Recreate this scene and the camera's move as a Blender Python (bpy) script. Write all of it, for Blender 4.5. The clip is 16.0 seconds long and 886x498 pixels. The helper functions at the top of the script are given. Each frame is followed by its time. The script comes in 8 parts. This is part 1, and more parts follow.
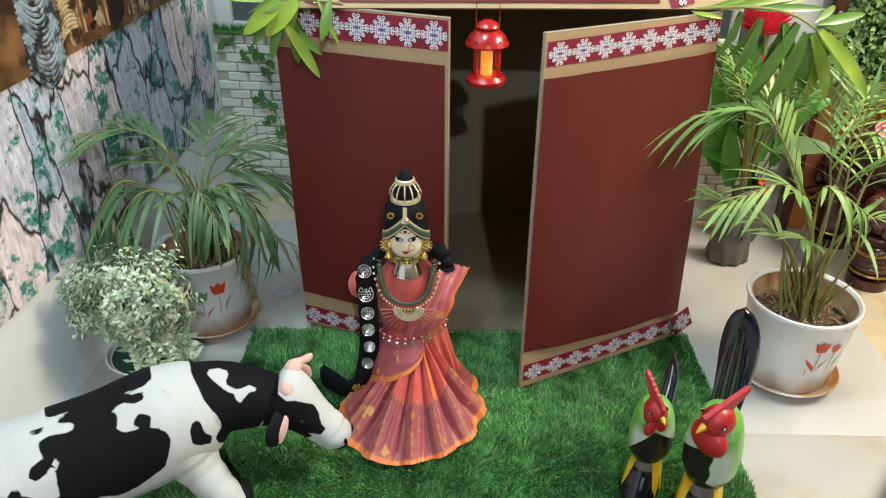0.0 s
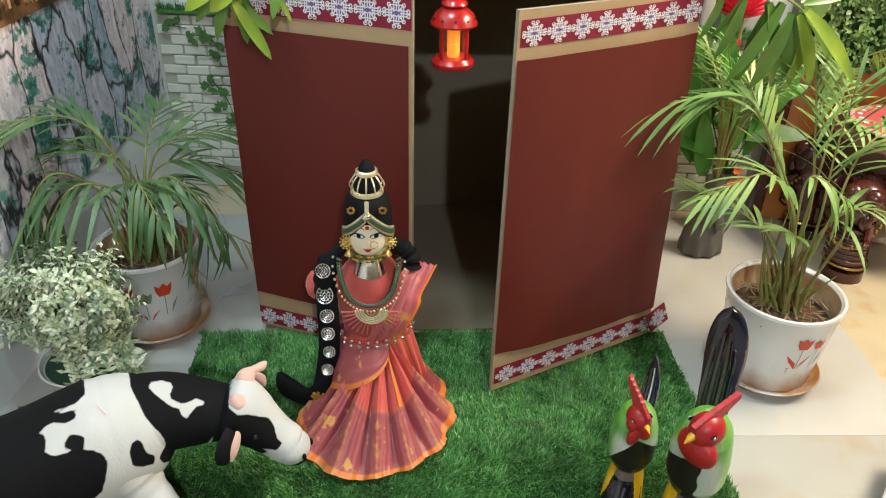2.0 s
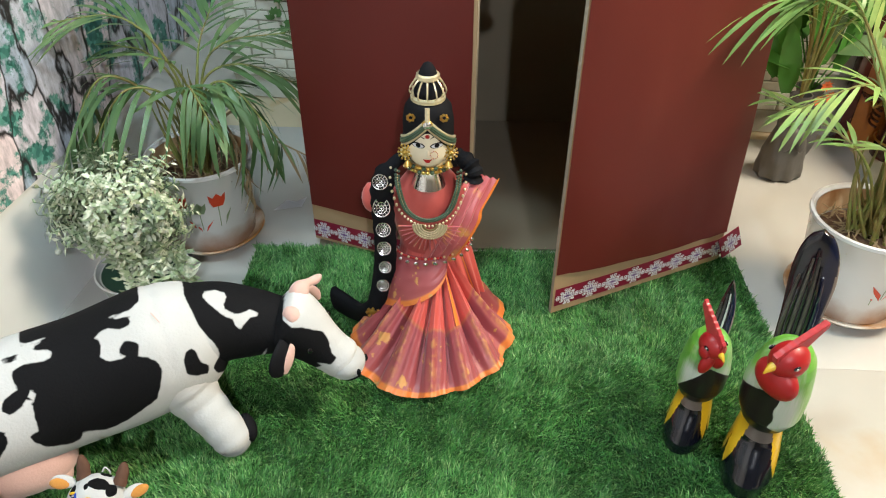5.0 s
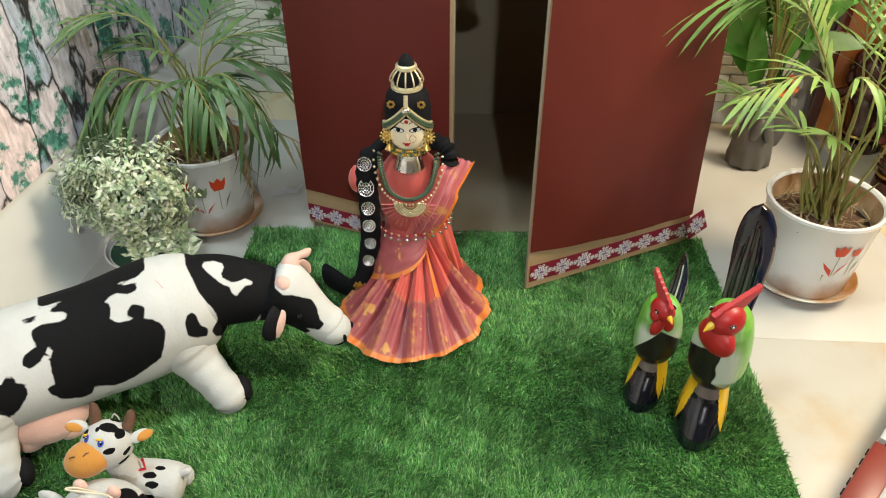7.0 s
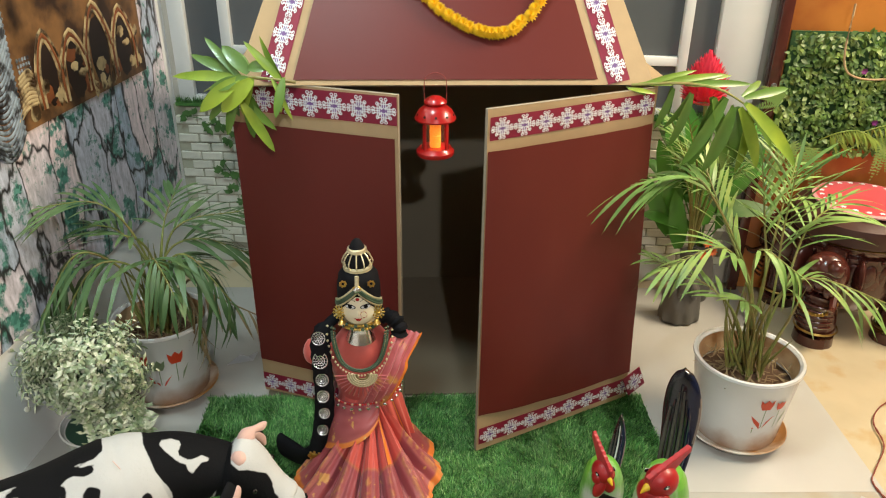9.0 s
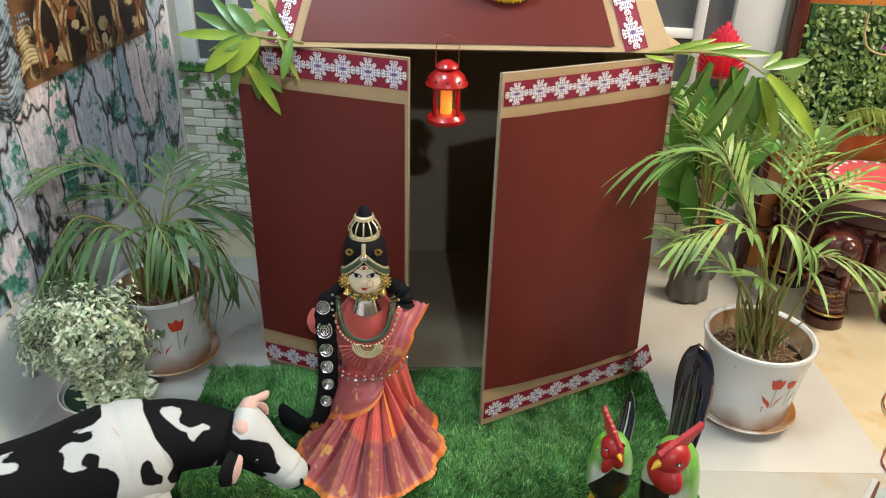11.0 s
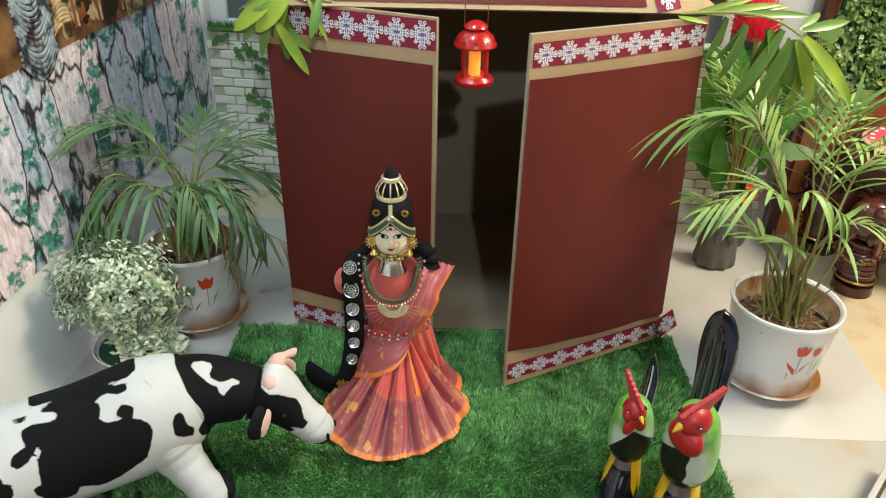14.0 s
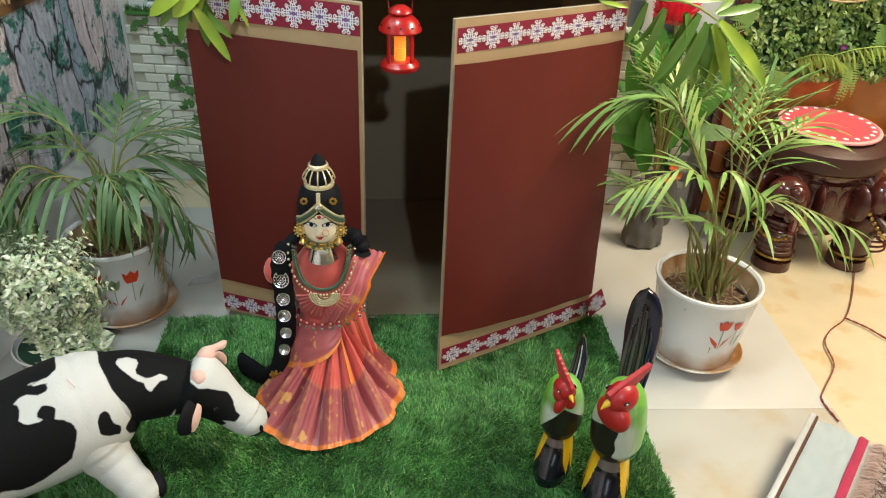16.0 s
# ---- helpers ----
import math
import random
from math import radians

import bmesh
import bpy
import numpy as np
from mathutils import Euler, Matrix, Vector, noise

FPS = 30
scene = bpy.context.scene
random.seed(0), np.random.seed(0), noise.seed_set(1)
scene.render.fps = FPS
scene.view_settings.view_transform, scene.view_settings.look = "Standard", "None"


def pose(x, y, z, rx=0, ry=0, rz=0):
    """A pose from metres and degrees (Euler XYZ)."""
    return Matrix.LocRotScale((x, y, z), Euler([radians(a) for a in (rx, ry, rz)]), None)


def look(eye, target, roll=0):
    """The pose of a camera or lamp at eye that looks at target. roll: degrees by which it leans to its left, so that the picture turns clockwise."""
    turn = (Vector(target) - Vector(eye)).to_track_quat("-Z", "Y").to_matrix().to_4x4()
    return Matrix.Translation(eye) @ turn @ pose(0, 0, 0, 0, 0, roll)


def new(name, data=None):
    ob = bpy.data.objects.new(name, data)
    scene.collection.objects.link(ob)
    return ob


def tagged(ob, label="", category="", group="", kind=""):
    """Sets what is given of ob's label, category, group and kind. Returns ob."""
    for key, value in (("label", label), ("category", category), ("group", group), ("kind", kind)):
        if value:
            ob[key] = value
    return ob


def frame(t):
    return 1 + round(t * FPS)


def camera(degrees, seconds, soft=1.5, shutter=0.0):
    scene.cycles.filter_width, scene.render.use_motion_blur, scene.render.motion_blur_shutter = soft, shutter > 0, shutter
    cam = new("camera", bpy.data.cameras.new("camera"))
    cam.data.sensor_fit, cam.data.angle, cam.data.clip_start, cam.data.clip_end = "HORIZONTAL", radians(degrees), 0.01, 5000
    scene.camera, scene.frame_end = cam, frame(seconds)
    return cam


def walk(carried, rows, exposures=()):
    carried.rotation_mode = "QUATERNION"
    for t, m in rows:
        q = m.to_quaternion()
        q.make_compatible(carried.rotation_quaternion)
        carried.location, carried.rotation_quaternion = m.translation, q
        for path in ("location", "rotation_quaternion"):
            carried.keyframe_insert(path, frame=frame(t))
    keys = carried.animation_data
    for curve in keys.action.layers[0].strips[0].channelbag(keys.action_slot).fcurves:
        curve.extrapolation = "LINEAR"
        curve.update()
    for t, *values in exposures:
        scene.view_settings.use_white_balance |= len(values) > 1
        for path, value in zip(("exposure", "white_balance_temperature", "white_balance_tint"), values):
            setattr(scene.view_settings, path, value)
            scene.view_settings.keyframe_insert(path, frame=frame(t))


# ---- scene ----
cam = camera(61.0, 16.0, soft=1.1)
ROWS = [
    (0.0, 0.0067, 0.0028, 1.2984, -0.00, -31.18, -0.18),
    (0.5, -0.0061, 0.0289, 1.2876, -0.38, -31.09, -0.26),
    (1.0, -0.0098, 0.0513, 1.2688, -1.07, -31.18, -0.45),
    (1.5, -0.0027, 0.0877, 1.2602, -2.08, -31.51, -0.85),
    (2.0, -0.0034, 0.1166, 1.2477, -2.86, -31.98, -1.32),
    (2.5, -0.0051, 0.1454, 1.2355, -3.36, -32.53, -1.78),
    (3.0, -0.0139, 0.2220, 1.1909, -3.35, -33.29, -2.23),
    (3.5, -0.0167, 0.2464, 1.1629, -2.81, -34.31, -2.21),
    (4.0, -0.0275, 0.2356, 1.1674, -1.74, -35.43, -1.82),
    (4.5, -0.0216, 0.1998, 1.1740, 0.07, -36.59, -0.81),
    (4.7, -0.0237, 0.1836, 1.1792, 0.51, -37.06, -0.58),
    (5.0, -0.0221, 0.1694, 1.1834, 1.09, -37.66, -0.27),
    (5.3, -0.0159, 0.1482, 1.1894, 1.52, -38.04, -0.02),
    (5.6, -0.0064, 0.1230, 1.1963, 1.81, -38.24, 0.17),
    (5.9, 0.0047, 0.0967, 1.2036, 1.97, -38.28, 0.29),
    (6.2, 0.0159, 0.0723, 1.2104, 2.00, -38.19, 0.33),
    (6.5, 0.0256, 0.0528, 1.2160, 1.91, -37.99, 0.29),
    (6.8, 0.0322, 0.0413, 1.2197, 1.71, -37.71, 0.16),
    (7.0, 0.0400, 0.0302, 1.2239, 1.55, -37.51, 0.04),
    (7.5, 0.0530, -0.0163, 1.2433, 0.98, -35.92, 0.14),
    (8.0, 0.0551, -0.0440, 1.2713, 0.10, -33.16, -0.08),
    (8.5, 0.0520, -0.0421, 1.3061, -1.06, -29.49, -0.57),
    (8.7, 0.0541, -0.0368, 1.3271, -1.55, -28.20, -0.49),
    (9.0, 0.0543, -0.0327, 1.3349, -2.18, -26.60, -0.44),
    (9.3, 0.0527, -0.0273, 1.3348, -2.59, -25.60, -0.51),
    (9.6, 0.0498, -0.0212, 1.3291, -2.80, -25.14, -0.65),
    (9.9, 0.0462, -0.0153, 1.3204, -2.83, -25.16, -0.83),
    (10.2, 0.0426, -0.0102, 1.3108, -2.69, -25.59, -1.03),
    (10.5, 0.0395, -0.0066, 1.3028, -2.42, -26.35, -1.21),
    (10.8, 0.0375, -0.0053, 1.2988, -2.02, -27.40, -1.34),
    (11.0, 0.0354, -0.0053, 1.2968, -1.72, -28.18, -1.40),
    (11.5, 0.0327, -0.0085, 1.2948, -1.13, -29.66, -1.41),
    (12.0, 0.0384, -0.0089, 1.2951, -0.60, -30.32, -1.33),
    (12.5, 0.0354, -0.0122, 1.2983, -0.27, -30.66, -1.26),
    (13.0, 0.0360, -0.0135, 1.2974, 0.02, -30.82, -1.19),
    (13.5, 0.0352, -0.0136, 1.2977, 0.21, -30.95, -1.14),
    (14.0, 0.0342, -0.0143, 1.2973, 0.35, -30.99, -1.11),
    (14.5, 0.0352, -0.0140, 1.2997, 0.45, -31.08, -0.99),
    (15.0, 0.0386, -0.0141, 1.2987, 0.11, -31.23, -0.99),
    (15.5, 0.0378, -0.0131, 1.2976, -1.01, -31.56, -1.24),
    (16.0, 0.0534, -0.0130, 1.3017, -4.37, -32.06, -2.27),
]
walk(cam, [(t, pose(x, y, z, 90 + pitch, roll, yaw)) for t, x, y, z, yaw, pitch, roll in ROWS],
     [(0, -0.09, 6020, 10), (2, -0.09, 6320, 11), (3.5, -0.03, 6220, 13), (4.5, 0.10, 6220, 13), (5.7, 0.09, 6470, 12), (7, 0.05, 6720, 11), (8.5, -0.23, 6920, 12), (11, -0.19, 6270, 13), (13, -0.09, 6220, 11), (16, -0.11, 6520, 10)])

# ---- world and light ----
world = bpy.data.worlds.new("world")
scene.world = world
world.use_nodes = True
world.node_tree.nodes["Background"].inputs[0].default_value = (0.6, 0.7, 0.85, 1)
world.node_tree.nodes["Background"].inputs[1].default_value = 0.04
scene.view_settings.exposure = 0.0


def lamp(name, eye, target, size, watts, colour, size_y=None):
    data = bpy.data.lights.new(name, "AREA")
    data.energy, data.color, data.size = watts, colour, size
    if size_y:
        data.shape, data.size_y = "RECTANGLE", size_y
    ob = new(name, data)
    ob.matrix_world = look(eye, target)
    return ob


lamp("ceiling_lamp_front", (0.39, -1.75, 2.62), (0.1, 1.6, 0.3), 0.07, 51, (0.92, 0.96, 0.97), 0.07)
lamp("ceiling_lamp_side", (2.12, 1.40, 2.66), (0.9, 1.40, 0.2), 1.0, 204, (1.0, 0.875, 0.65), 1.0)
# added cool fill with no known fitting, brightens the left wall and plants
lamp("fill_lamp_left", (-0.32, 1.15, 2.68), (-0.70, 1.5, 0), 0.3, 33, (0.70, 0.95, 1.0), 0.3)

# ---- materials ----
def material(name, colour, rough=0.6, metal=0.0, vary=0.12, scale=20.0, bump=0.0, bump_scale=200.0, coat=0.0, sheen=0.0, second=None, second_scale=4.0, second_edge=(0.45, 0.6), emission=None, spec=0.5):
    """A surface with fine grain, slower tone drift, optional second colour in blotches, and fine relief."""
    m = bpy.data.materials.new(name)
    m.use_nodes = True
    n, l = m.node_tree.nodes, m.node_tree.links
    b = n["Principled BSDF"]
    b.inputs["Roughness"].default_value, b.inputs["Metallic"].default_value = rough, metal
    b.inputs["Coat Weight"].default_value, b.inputs["Sheen Weight"].default_value = coat, sheen
    b.inputs["Specular IOR Level"].default_value = spec
    co = n.new("ShaderNodeTexCoord")
    fine = n.new("ShaderNodeTexNoise")
    fine.inputs["Scale"].default_value, fine.inputs["Detail"].default_value = scale, 6
    slow = n.new("ShaderNodeTexNoise")
    slow.inputs["Scale"].default_value, slow.inputs["Detail"].default_value = scale / 7, 3
    info = n.new("ShaderNodeObjectInfo")
    add = n.new("ShaderNodeMath")
    add.operation = "ADD"
    add2 = n.new("ShaderNodeMath")
    add2.operation = "MULTIPLY_ADD"
    add2.inputs[1].default_value = 0.25
    l.new(co.outputs["Object"], fine.inputs["Vector"])
    l.new(co.outputs["Object"], slow.inputs["Vector"])
    l.new(fine.outputs["Fac"], add.inputs[0])
    l.new(slow.outputs["Fac"], add.inputs[1])
    l.new(info.outputs["Random"], add2.inputs[0])
    l.new(add.outputs[0], add2.inputs[2])
    ramp = n.new("ShaderNodeMapRange")
    ramp.inputs["From Min"].default_value, ramp.inputs["From Max"].default_value = 0.6, 1.65
    ramp.inputs["To Min"].default_value, ramp.inputs["To Max"].default_value = 1 - vary, 1 + vary
    l.new(add2.outputs[0], ramp.inputs["Value"])
    base = n.new("ShaderNodeRGB")
    base.outputs[0].default_value = (*colour, 1)
    source = base.outputs[0]
    if second:
        patch = n.new("ShaderNodeTexNoise")
        patch.inputs["Scale"].default_value, patch.inputs["Detail"].default_value = second_scale, 5
        l.new(co.outputs["Object"], patch.inputs["Vector"])
        edge = n.new("ShaderNodeMapRange")
        edge.inputs["From Min"].default_value, edge.inputs["From Max"].default_value = second_edge
        l.new(patch.outputs["Fac"], edge.inputs["Value"])
        mix = n.new("ShaderNodeMix")
        mix.data_type = "RGBA"
        l.new(edge.outputs[0], mix.inputs["Factor"])
        l.new(source, mix.inputs["A"])
        mix.inputs["B"].default_value = (*second, 1)
        source = mix.outputs["Result"]
    tone = n.new("ShaderNodeVectorMath")
    tone.operation = "SCALE"
    l.new(source, tone.inputs[0])
    l.new(ramp.outputs[0], tone.inputs["Scale"])
    l.new(tone.outputs[0], b.inputs["Base Color"])
    if bump:
        grain = n.new("ShaderNodeTexNoise")
        grain.inputs["Scale"].default_value, grain.inputs["Detail"].default_value = bump_scale, 4
        l.new(co.outputs["Object"], grain.inputs["Vector"])
        relief = n.new("ShaderNodeBump")
        relief.inputs["Strength"].default_value, relief.inputs["Distance"].default_value = bump, 0.004
        l.new(grain.outputs["Fac"], relief.inputs["Height"])
        l.new(relief.outputs[0], b.inputs["Normal"])
    if emission:
        b.inputs["Emission Color"].default_value, b.inputs["Emission Strength"].default_value = (*emission[0], 1), emission[1]
    return m


def see_through(name, colour, rough, weight):
    m = material(name, colour, rough, vary=0.05)
    m.node_tree.nodes["Principled BSDF"].inputs["Transmission Weight"].default_value = weight
    return m


WALL = material("wall_paint", (0.46, 0.43, 0.38), 0.7, vary=0.06, scale=6, bump=0.06, bump_scale=90)
WALL_L = material("wall_paint_white", (0.80, 0.80, 0.80), 0.6, vary=0.08, scale=5, bump=0.08, bump_scale=70)
# walls and ceiling out of view, darkened to weaken the bounced light
WALL_FAR = material("unseen_wall_dark", (0.17, 0.155, 0.135), 0.7, vary=0.06, scale=6, bump=0.06, bump_scale=90)
CEIL = material("unseen_ceiling_dark", (0.25, 0.245, 0.235), 0.8, vary=0.03)
TILE = material("floor_marble", (0.53, 0.445, 0.305), 0.22, vary=0.16, scale=7, second=(0.50, 0.37, 0.21), second_scale=9, second_edge=(0.57, 0.70), coat=0.3)
TILE_W = material("floor_tile_grey", (0.465, 0.455, 0.43), 0.27, vary=0.07, scale=7, coat=0.2)
SKIRT = material("skirting", (0.55, 0.55, 0.50), 0.35, vary=0.05)
KRAFT = material("kraft_board", (0.42, 0.29, 0.16), 0.75, vary=0.10, scale=30, bump=0.08, bump_scale=160)
KRAFT_EDGE = material("board_edge", (0.30, 0.255, 0.195), 0.8, vary=0.18, scale=120)
MAROON = material("maroon_paper", (0.126, 0.0195, 0.0155), 0.44, vary=0.07, scale=5, bump=0.05, bump_scale=14, spec=0.26)
GREY_CARD = material("grey_board", (0.17, 0.146, 0.105), 0.9, vary=0.08, scale=8)
BAND = material("crimson_band", (0.24, 0.008, 0.035), 0.6, vary=0.08, scale=60)
WHITE_INK = material("white_print", (0.75, 0.74, 0.78), 0.55, vary=0.06, scale=80)
TURF_BASE = material("turf_backing", (0.02, 0.07, 0.02), 0.9, vary=0.2, scale=60)
TURF = material("turf_blade", (0.045, 0.165, 0.035), 0.5, vary=0.3, scale=14, second=(0.10, 0.24, 0.05), second_scale=260, second_edge=(0.5, 0.6))
POT = material("white_glazed_pot", (0.74, 0.74, 0.74), 0.25, vary=0.05, scale=12, coat=0.4)
POT_WORN = material("stained_saucer", (0.66, 0.60, 0.52), 0.35, vary=0.1, second=(0.40, 0.19, 0.06), second_scale=9, second_edge=(0.42, 0.6))
SOIL = material("soil", (0.13, 0.072, 0.042), 0.9, vary=0.5, scale=70, bump=1.0, bump_scale=60)
TULIP = material("tulip_red", (0.62, 0.06, 0.02), 0.4, vary=0.1)
TULIP_G = material("tulip_sage", (0.22, 0.30, 0.17), 0.4, vary=0.1)
LEAF = material("palm_leaf", (0.17, 0.30, 0.075), 0.45, vary=0.35, scale=9, second=(0.36, 0.45, 0.12), second_scale=7, second_edge=(0.5, 0.75))
LEAF_DK = material("palm_leaf_dark", (0.075, 0.15, 0.055), 0.45, vary=0.35, scale=9, second=(0.19, 0.27, 0.10), second_scale=7, second_edge=(0.5, 0.75))
STALK = material("palm_stalk", (0.22, 0.25, 0.065), 0.5, vary=0.3, scale=30, second=(0.24, 0.19, 0.06), second_scale=16)
DRY = material("dry_leaf", (0.26, 0.19, 0.10), 0.7, vary=0.3)
WOOD = material("orange_wood", (0.46, 0.165, 0.030), 0.32, vary=0.18, scale=6, coat=0.4, second=(0.34, 0.10, 0.018), second_scale=4)
WOOD_DK = material("dark_varnished_wood", (0.060, 0.013, 0.009), 0.26, vary=0.45, scale=28, coat=0.5)
FRAME = material("white_window_frame", (0.70, 0.72, 0.72), 0.4, vary=0.04)
GLASS_DK = material("dark_window_glass", (0.10, 0.11, 0.12), 0.12, vary=0.1, scale=3)
GOLD = material("gold_trim", (0.75, 0.50, 0.14), 0.28, 1.0, vary=0.15, scale=120)
SILVER = material("silver_metal", (0.80, 0.80, 0.80), 0.22, 1.0, vary=0.1, scale=80)
RED_TIN = material("red_painted_tin", (0.40, 0.008, 0.008), 0.28, vary=0.08, coat=0.4)
CANDLE = material("candle", (0.95, 0.45, 0.05), 0.5, emission=((1.0, 0.42, 0.03), 0.75))
RED_GLASS = see_through("red_glass", (1.0, 0.62, 0.56), 0.03, 1.0)
PAPER = material("white_paper", (0.75, 0.75, 0.78), 0.7)

# ---- mesh helpers ----
def finish(name, bm, mats, parent=None, label="", smooth=True):
    me = bpy.data.meshes.new(name)
    bm.normal_update()
    bm.to_mesh(me)
    bm.free()
    for m in (mats if isinstance(mats, (list, tuple)) else [mats]):
        me.materials.append(m)
    if smooth:
        me.polygons.foreach_set("use_smooth", [True] * len(me.polygons))
        me.set_sharp_from_angle(angle=radians(38))
    ob = new(name, me)
    if parent:
        ob.parent = parent
    if label:
        ob["label"] = label
    return ob


def part(name, bm, mats, parent, label="", smooth=True):
    return finish(name, bm, mats, parent, label, smooth)


def thing(name, m, label, category, group="", kind=""):
    ob = new(name)
    ob.empty_display_size = 0.05
    ob.matrix_world = m
    return tagged(ob, label, category, group, kind)


def box(bm, size, at=(0, 0, 0), turn=None, bevel=0.0, mat=0):
    r = bmesh.ops.create_cube(bm, size=1.0)
    vs = r["verts"]
    bmesh.ops.scale(bm, vec=size, verts=vs)
    if bevel:
        es = list({e for v in vs for e in v.link_edges})
        r2 = bmesh.ops.bevel(bm, geom=es, offset=bevel, segments=2, affect="EDGES", profile=0.5)
        vs = list({v for f in r2["faces"] for v in f.verts} | {v for v in vs if v.is_valid})
    if turn is not None:
        bmesh.ops.transform(bm, matrix=turn, verts=vs)
    bmesh.ops.translate(bm, vec=at, verts=vs)
    for f in {f for v in vs for f in v.link_faces}:
        f.material_index = mat
    return vs


def loft(bm, rings, mat=0, closed=True, caps=True):
    """rings: lists of equally many points; joined one after the other."""
    loops = [[bm.verts.new(p) for p in ring] for ring in rings]
    n = len(loops[0])
    for i in range(len(loops) - 1):
        for k in range(n if closed else n - 1):
            f = bm.faces.new((loops[i][k], loops[i][(k + 1) % n], loops[i + 1][(k + 1) % n], loops[i + 1][k]))
            f.material_index = mat(f.calc_center_median()) if callable(mat) else mat
    if caps and closed:
        for lp, flip in ((loops[0], True), (loops[-1], False)):
            f = bm.faces.new(lp[::-1] if flip else lp)
            f.material_index = mat(f.calc_center_median()) if callable(mat) else mat
    return loops


def lathe(bm, profile, seg=32, at=(0, 0, 0), mat=0, caps=False):
    rings = [[(at[0] + r * math.cos(2 * math.pi * k / seg), at[1] + r * math.sin(2 * math.pi * k / seg), at[2] + z) for k in range(seg)] for r, z in profile]
    return loft(bm, rings, mat, caps=caps)


def tube(bm, path, radii, seg=8, mat=0, squash=1.0, caps=True, up=(0, 0, 1)):
    """A round bar along path; radii one or one each. squash flattens it along its second side."""
    pts = [Vector(p) for p in path]
    if not isinstance(radii, (list, tuple)):
        radii = [radii] * len(pts)
    rings = []
    for i, p in enumerate(pts):
        d = (pts[min(i + 1, len(pts) - 1)] - pts[max(i - 1, 0)]).normalized()
        s = d.cross(Vector(up))
        if s.length < 1e-4:
            s = d.cross(Vector((1, 0, 0)))
        s.normalize()
        w = s.cross(d)
        r = radii[i]
        rx, ry = r if isinstance(r, (list, tuple)) else (r, r * squash)
        rings.append([p + s * rx * math.cos(2 * math.pi * k / seg) + w * ry * math.sin(2 * math.pi * k / seg) for k in range(seg)])
    return loft(bm, rings, mat, caps=caps)


def ball(bm, r, at, scale=(1, 1, 1), mat=0, u=12, v=8, turn=None):
    m = Matrix.Translation(at) @ (turn or Matrix()) @ Matrix.Diagonal((*scale, 1))
    loops = [[bm.verts.new(m @ Vector((r * math.sin(math.pi * j / v) * math.cos(math.tau * k / u), r * math.sin(math.pi * j / v) * math.sin(math.tau * k / u), -r * math.cos(math.pi * j / v)))) for k in range(u)] for j in range(1, v)]
    ends = [bm.verts.new(m @ Vector((0, 0, -r))), bm.verts.new(m @ Vector((0, 0, r)))]
    faces = []
    for k in range(u):
        q = (k + 1) % u
        faces.append(bm.faces.new((ends[0], loops[0][q], loops[0][k])))
        faces.append(bm.faces.new((ends[1], loops[-1][k], loops[-1][q])))
        for j in range(v - 2):
            faces.append(bm.faces.new((loops[j][k], loops[j][q], loops[j + 1][q], loops[j + 1][k])))
    for f in faces:
        f.material_index = mat(f.calc_center_median()) if callable(mat) else mat


def spline(pts, n):
    """n points along a smooth curve through pts."""
    p = np.array(pts, float)
    p = np.vstack([2 * p[0] - p[1], p, 2 * p[-1] - p[-2]])
    out = []
    for s in np.linspace(0, len(pts) - 1, n):
        i = min(int(s), len(pts) - 2)
        t = s - i
        a, b, c, d = p[i:i + 4]
        out.append(0.5 * (2 * b + (c - a) * t + (2 * a - 5 * b + 4 * c - d) * t * t + (3 * b - a - 3 * c + d) * t ** 3))
    return [tuple(q) for q in out]


# ---- the room ----
ROOM = pose(-0.776, 2.582, 0, 0, 0, -7.12)  # far corner: x along the back wall, y away from the camera


def slab(name, x0, x1, y0, y1, z0, z1, mats, label, category="wall", m=ROOM, kind="structure", bevel=0.0):
    bm = bmesh.new()
    box(bm, (x1 - x0, y1 - y0, z1 - z0), ((x0 + x1) / 2, (y0 + y1) / 2, (z0 + z1) / 2), bevel=bevel)
    ob = finish(name, bm, mats, smooth=False)
    ob.matrix_world = m
    return tagged(ob, label, category, kind=kind)


slab("floor", -0.3, 4.2, -6.0, 0.3, -0.1, -0.004, TILE, "cream marble floor with pale brown veins", "floor")
# the ceiling and the south and east walls are unseen; their dark tone trims fill
slab("ceiling", -0.3, 4.2, -6.0, 0.3, 2.72, 2.82, CEIL, "unseen plain ceiling, kept dark to cut bounced light", "ceiling")
slab("wall_west", -0.2, 0.0, -6.0, 0.2, -0.004, 2.72, WALL_L, "white painted side wall")
slab("wall_south", 0.0, 4.0, -6.0, -5.8, -0.004, 2.72, WALL_FAR, "unseen wall closing the room, dark beige to cut bounced light")
slab("wall_east", 4.0, 4.2, -6.0, 0.2, -0.004, 2.72, WALL_FAR, "unseen side wall, dark beige to cut bounced light")
slab("wall_north", 0.0, 4.0, 0.0, 0.2, -0.004, 2.72, WALL, "painted back wall")
slab("baseboard", 0.0, 1.93, -0.012, 0.0, 0.0, 0.08, SKIRT, "grey-green tiled skirting along the back wall", "skirting")

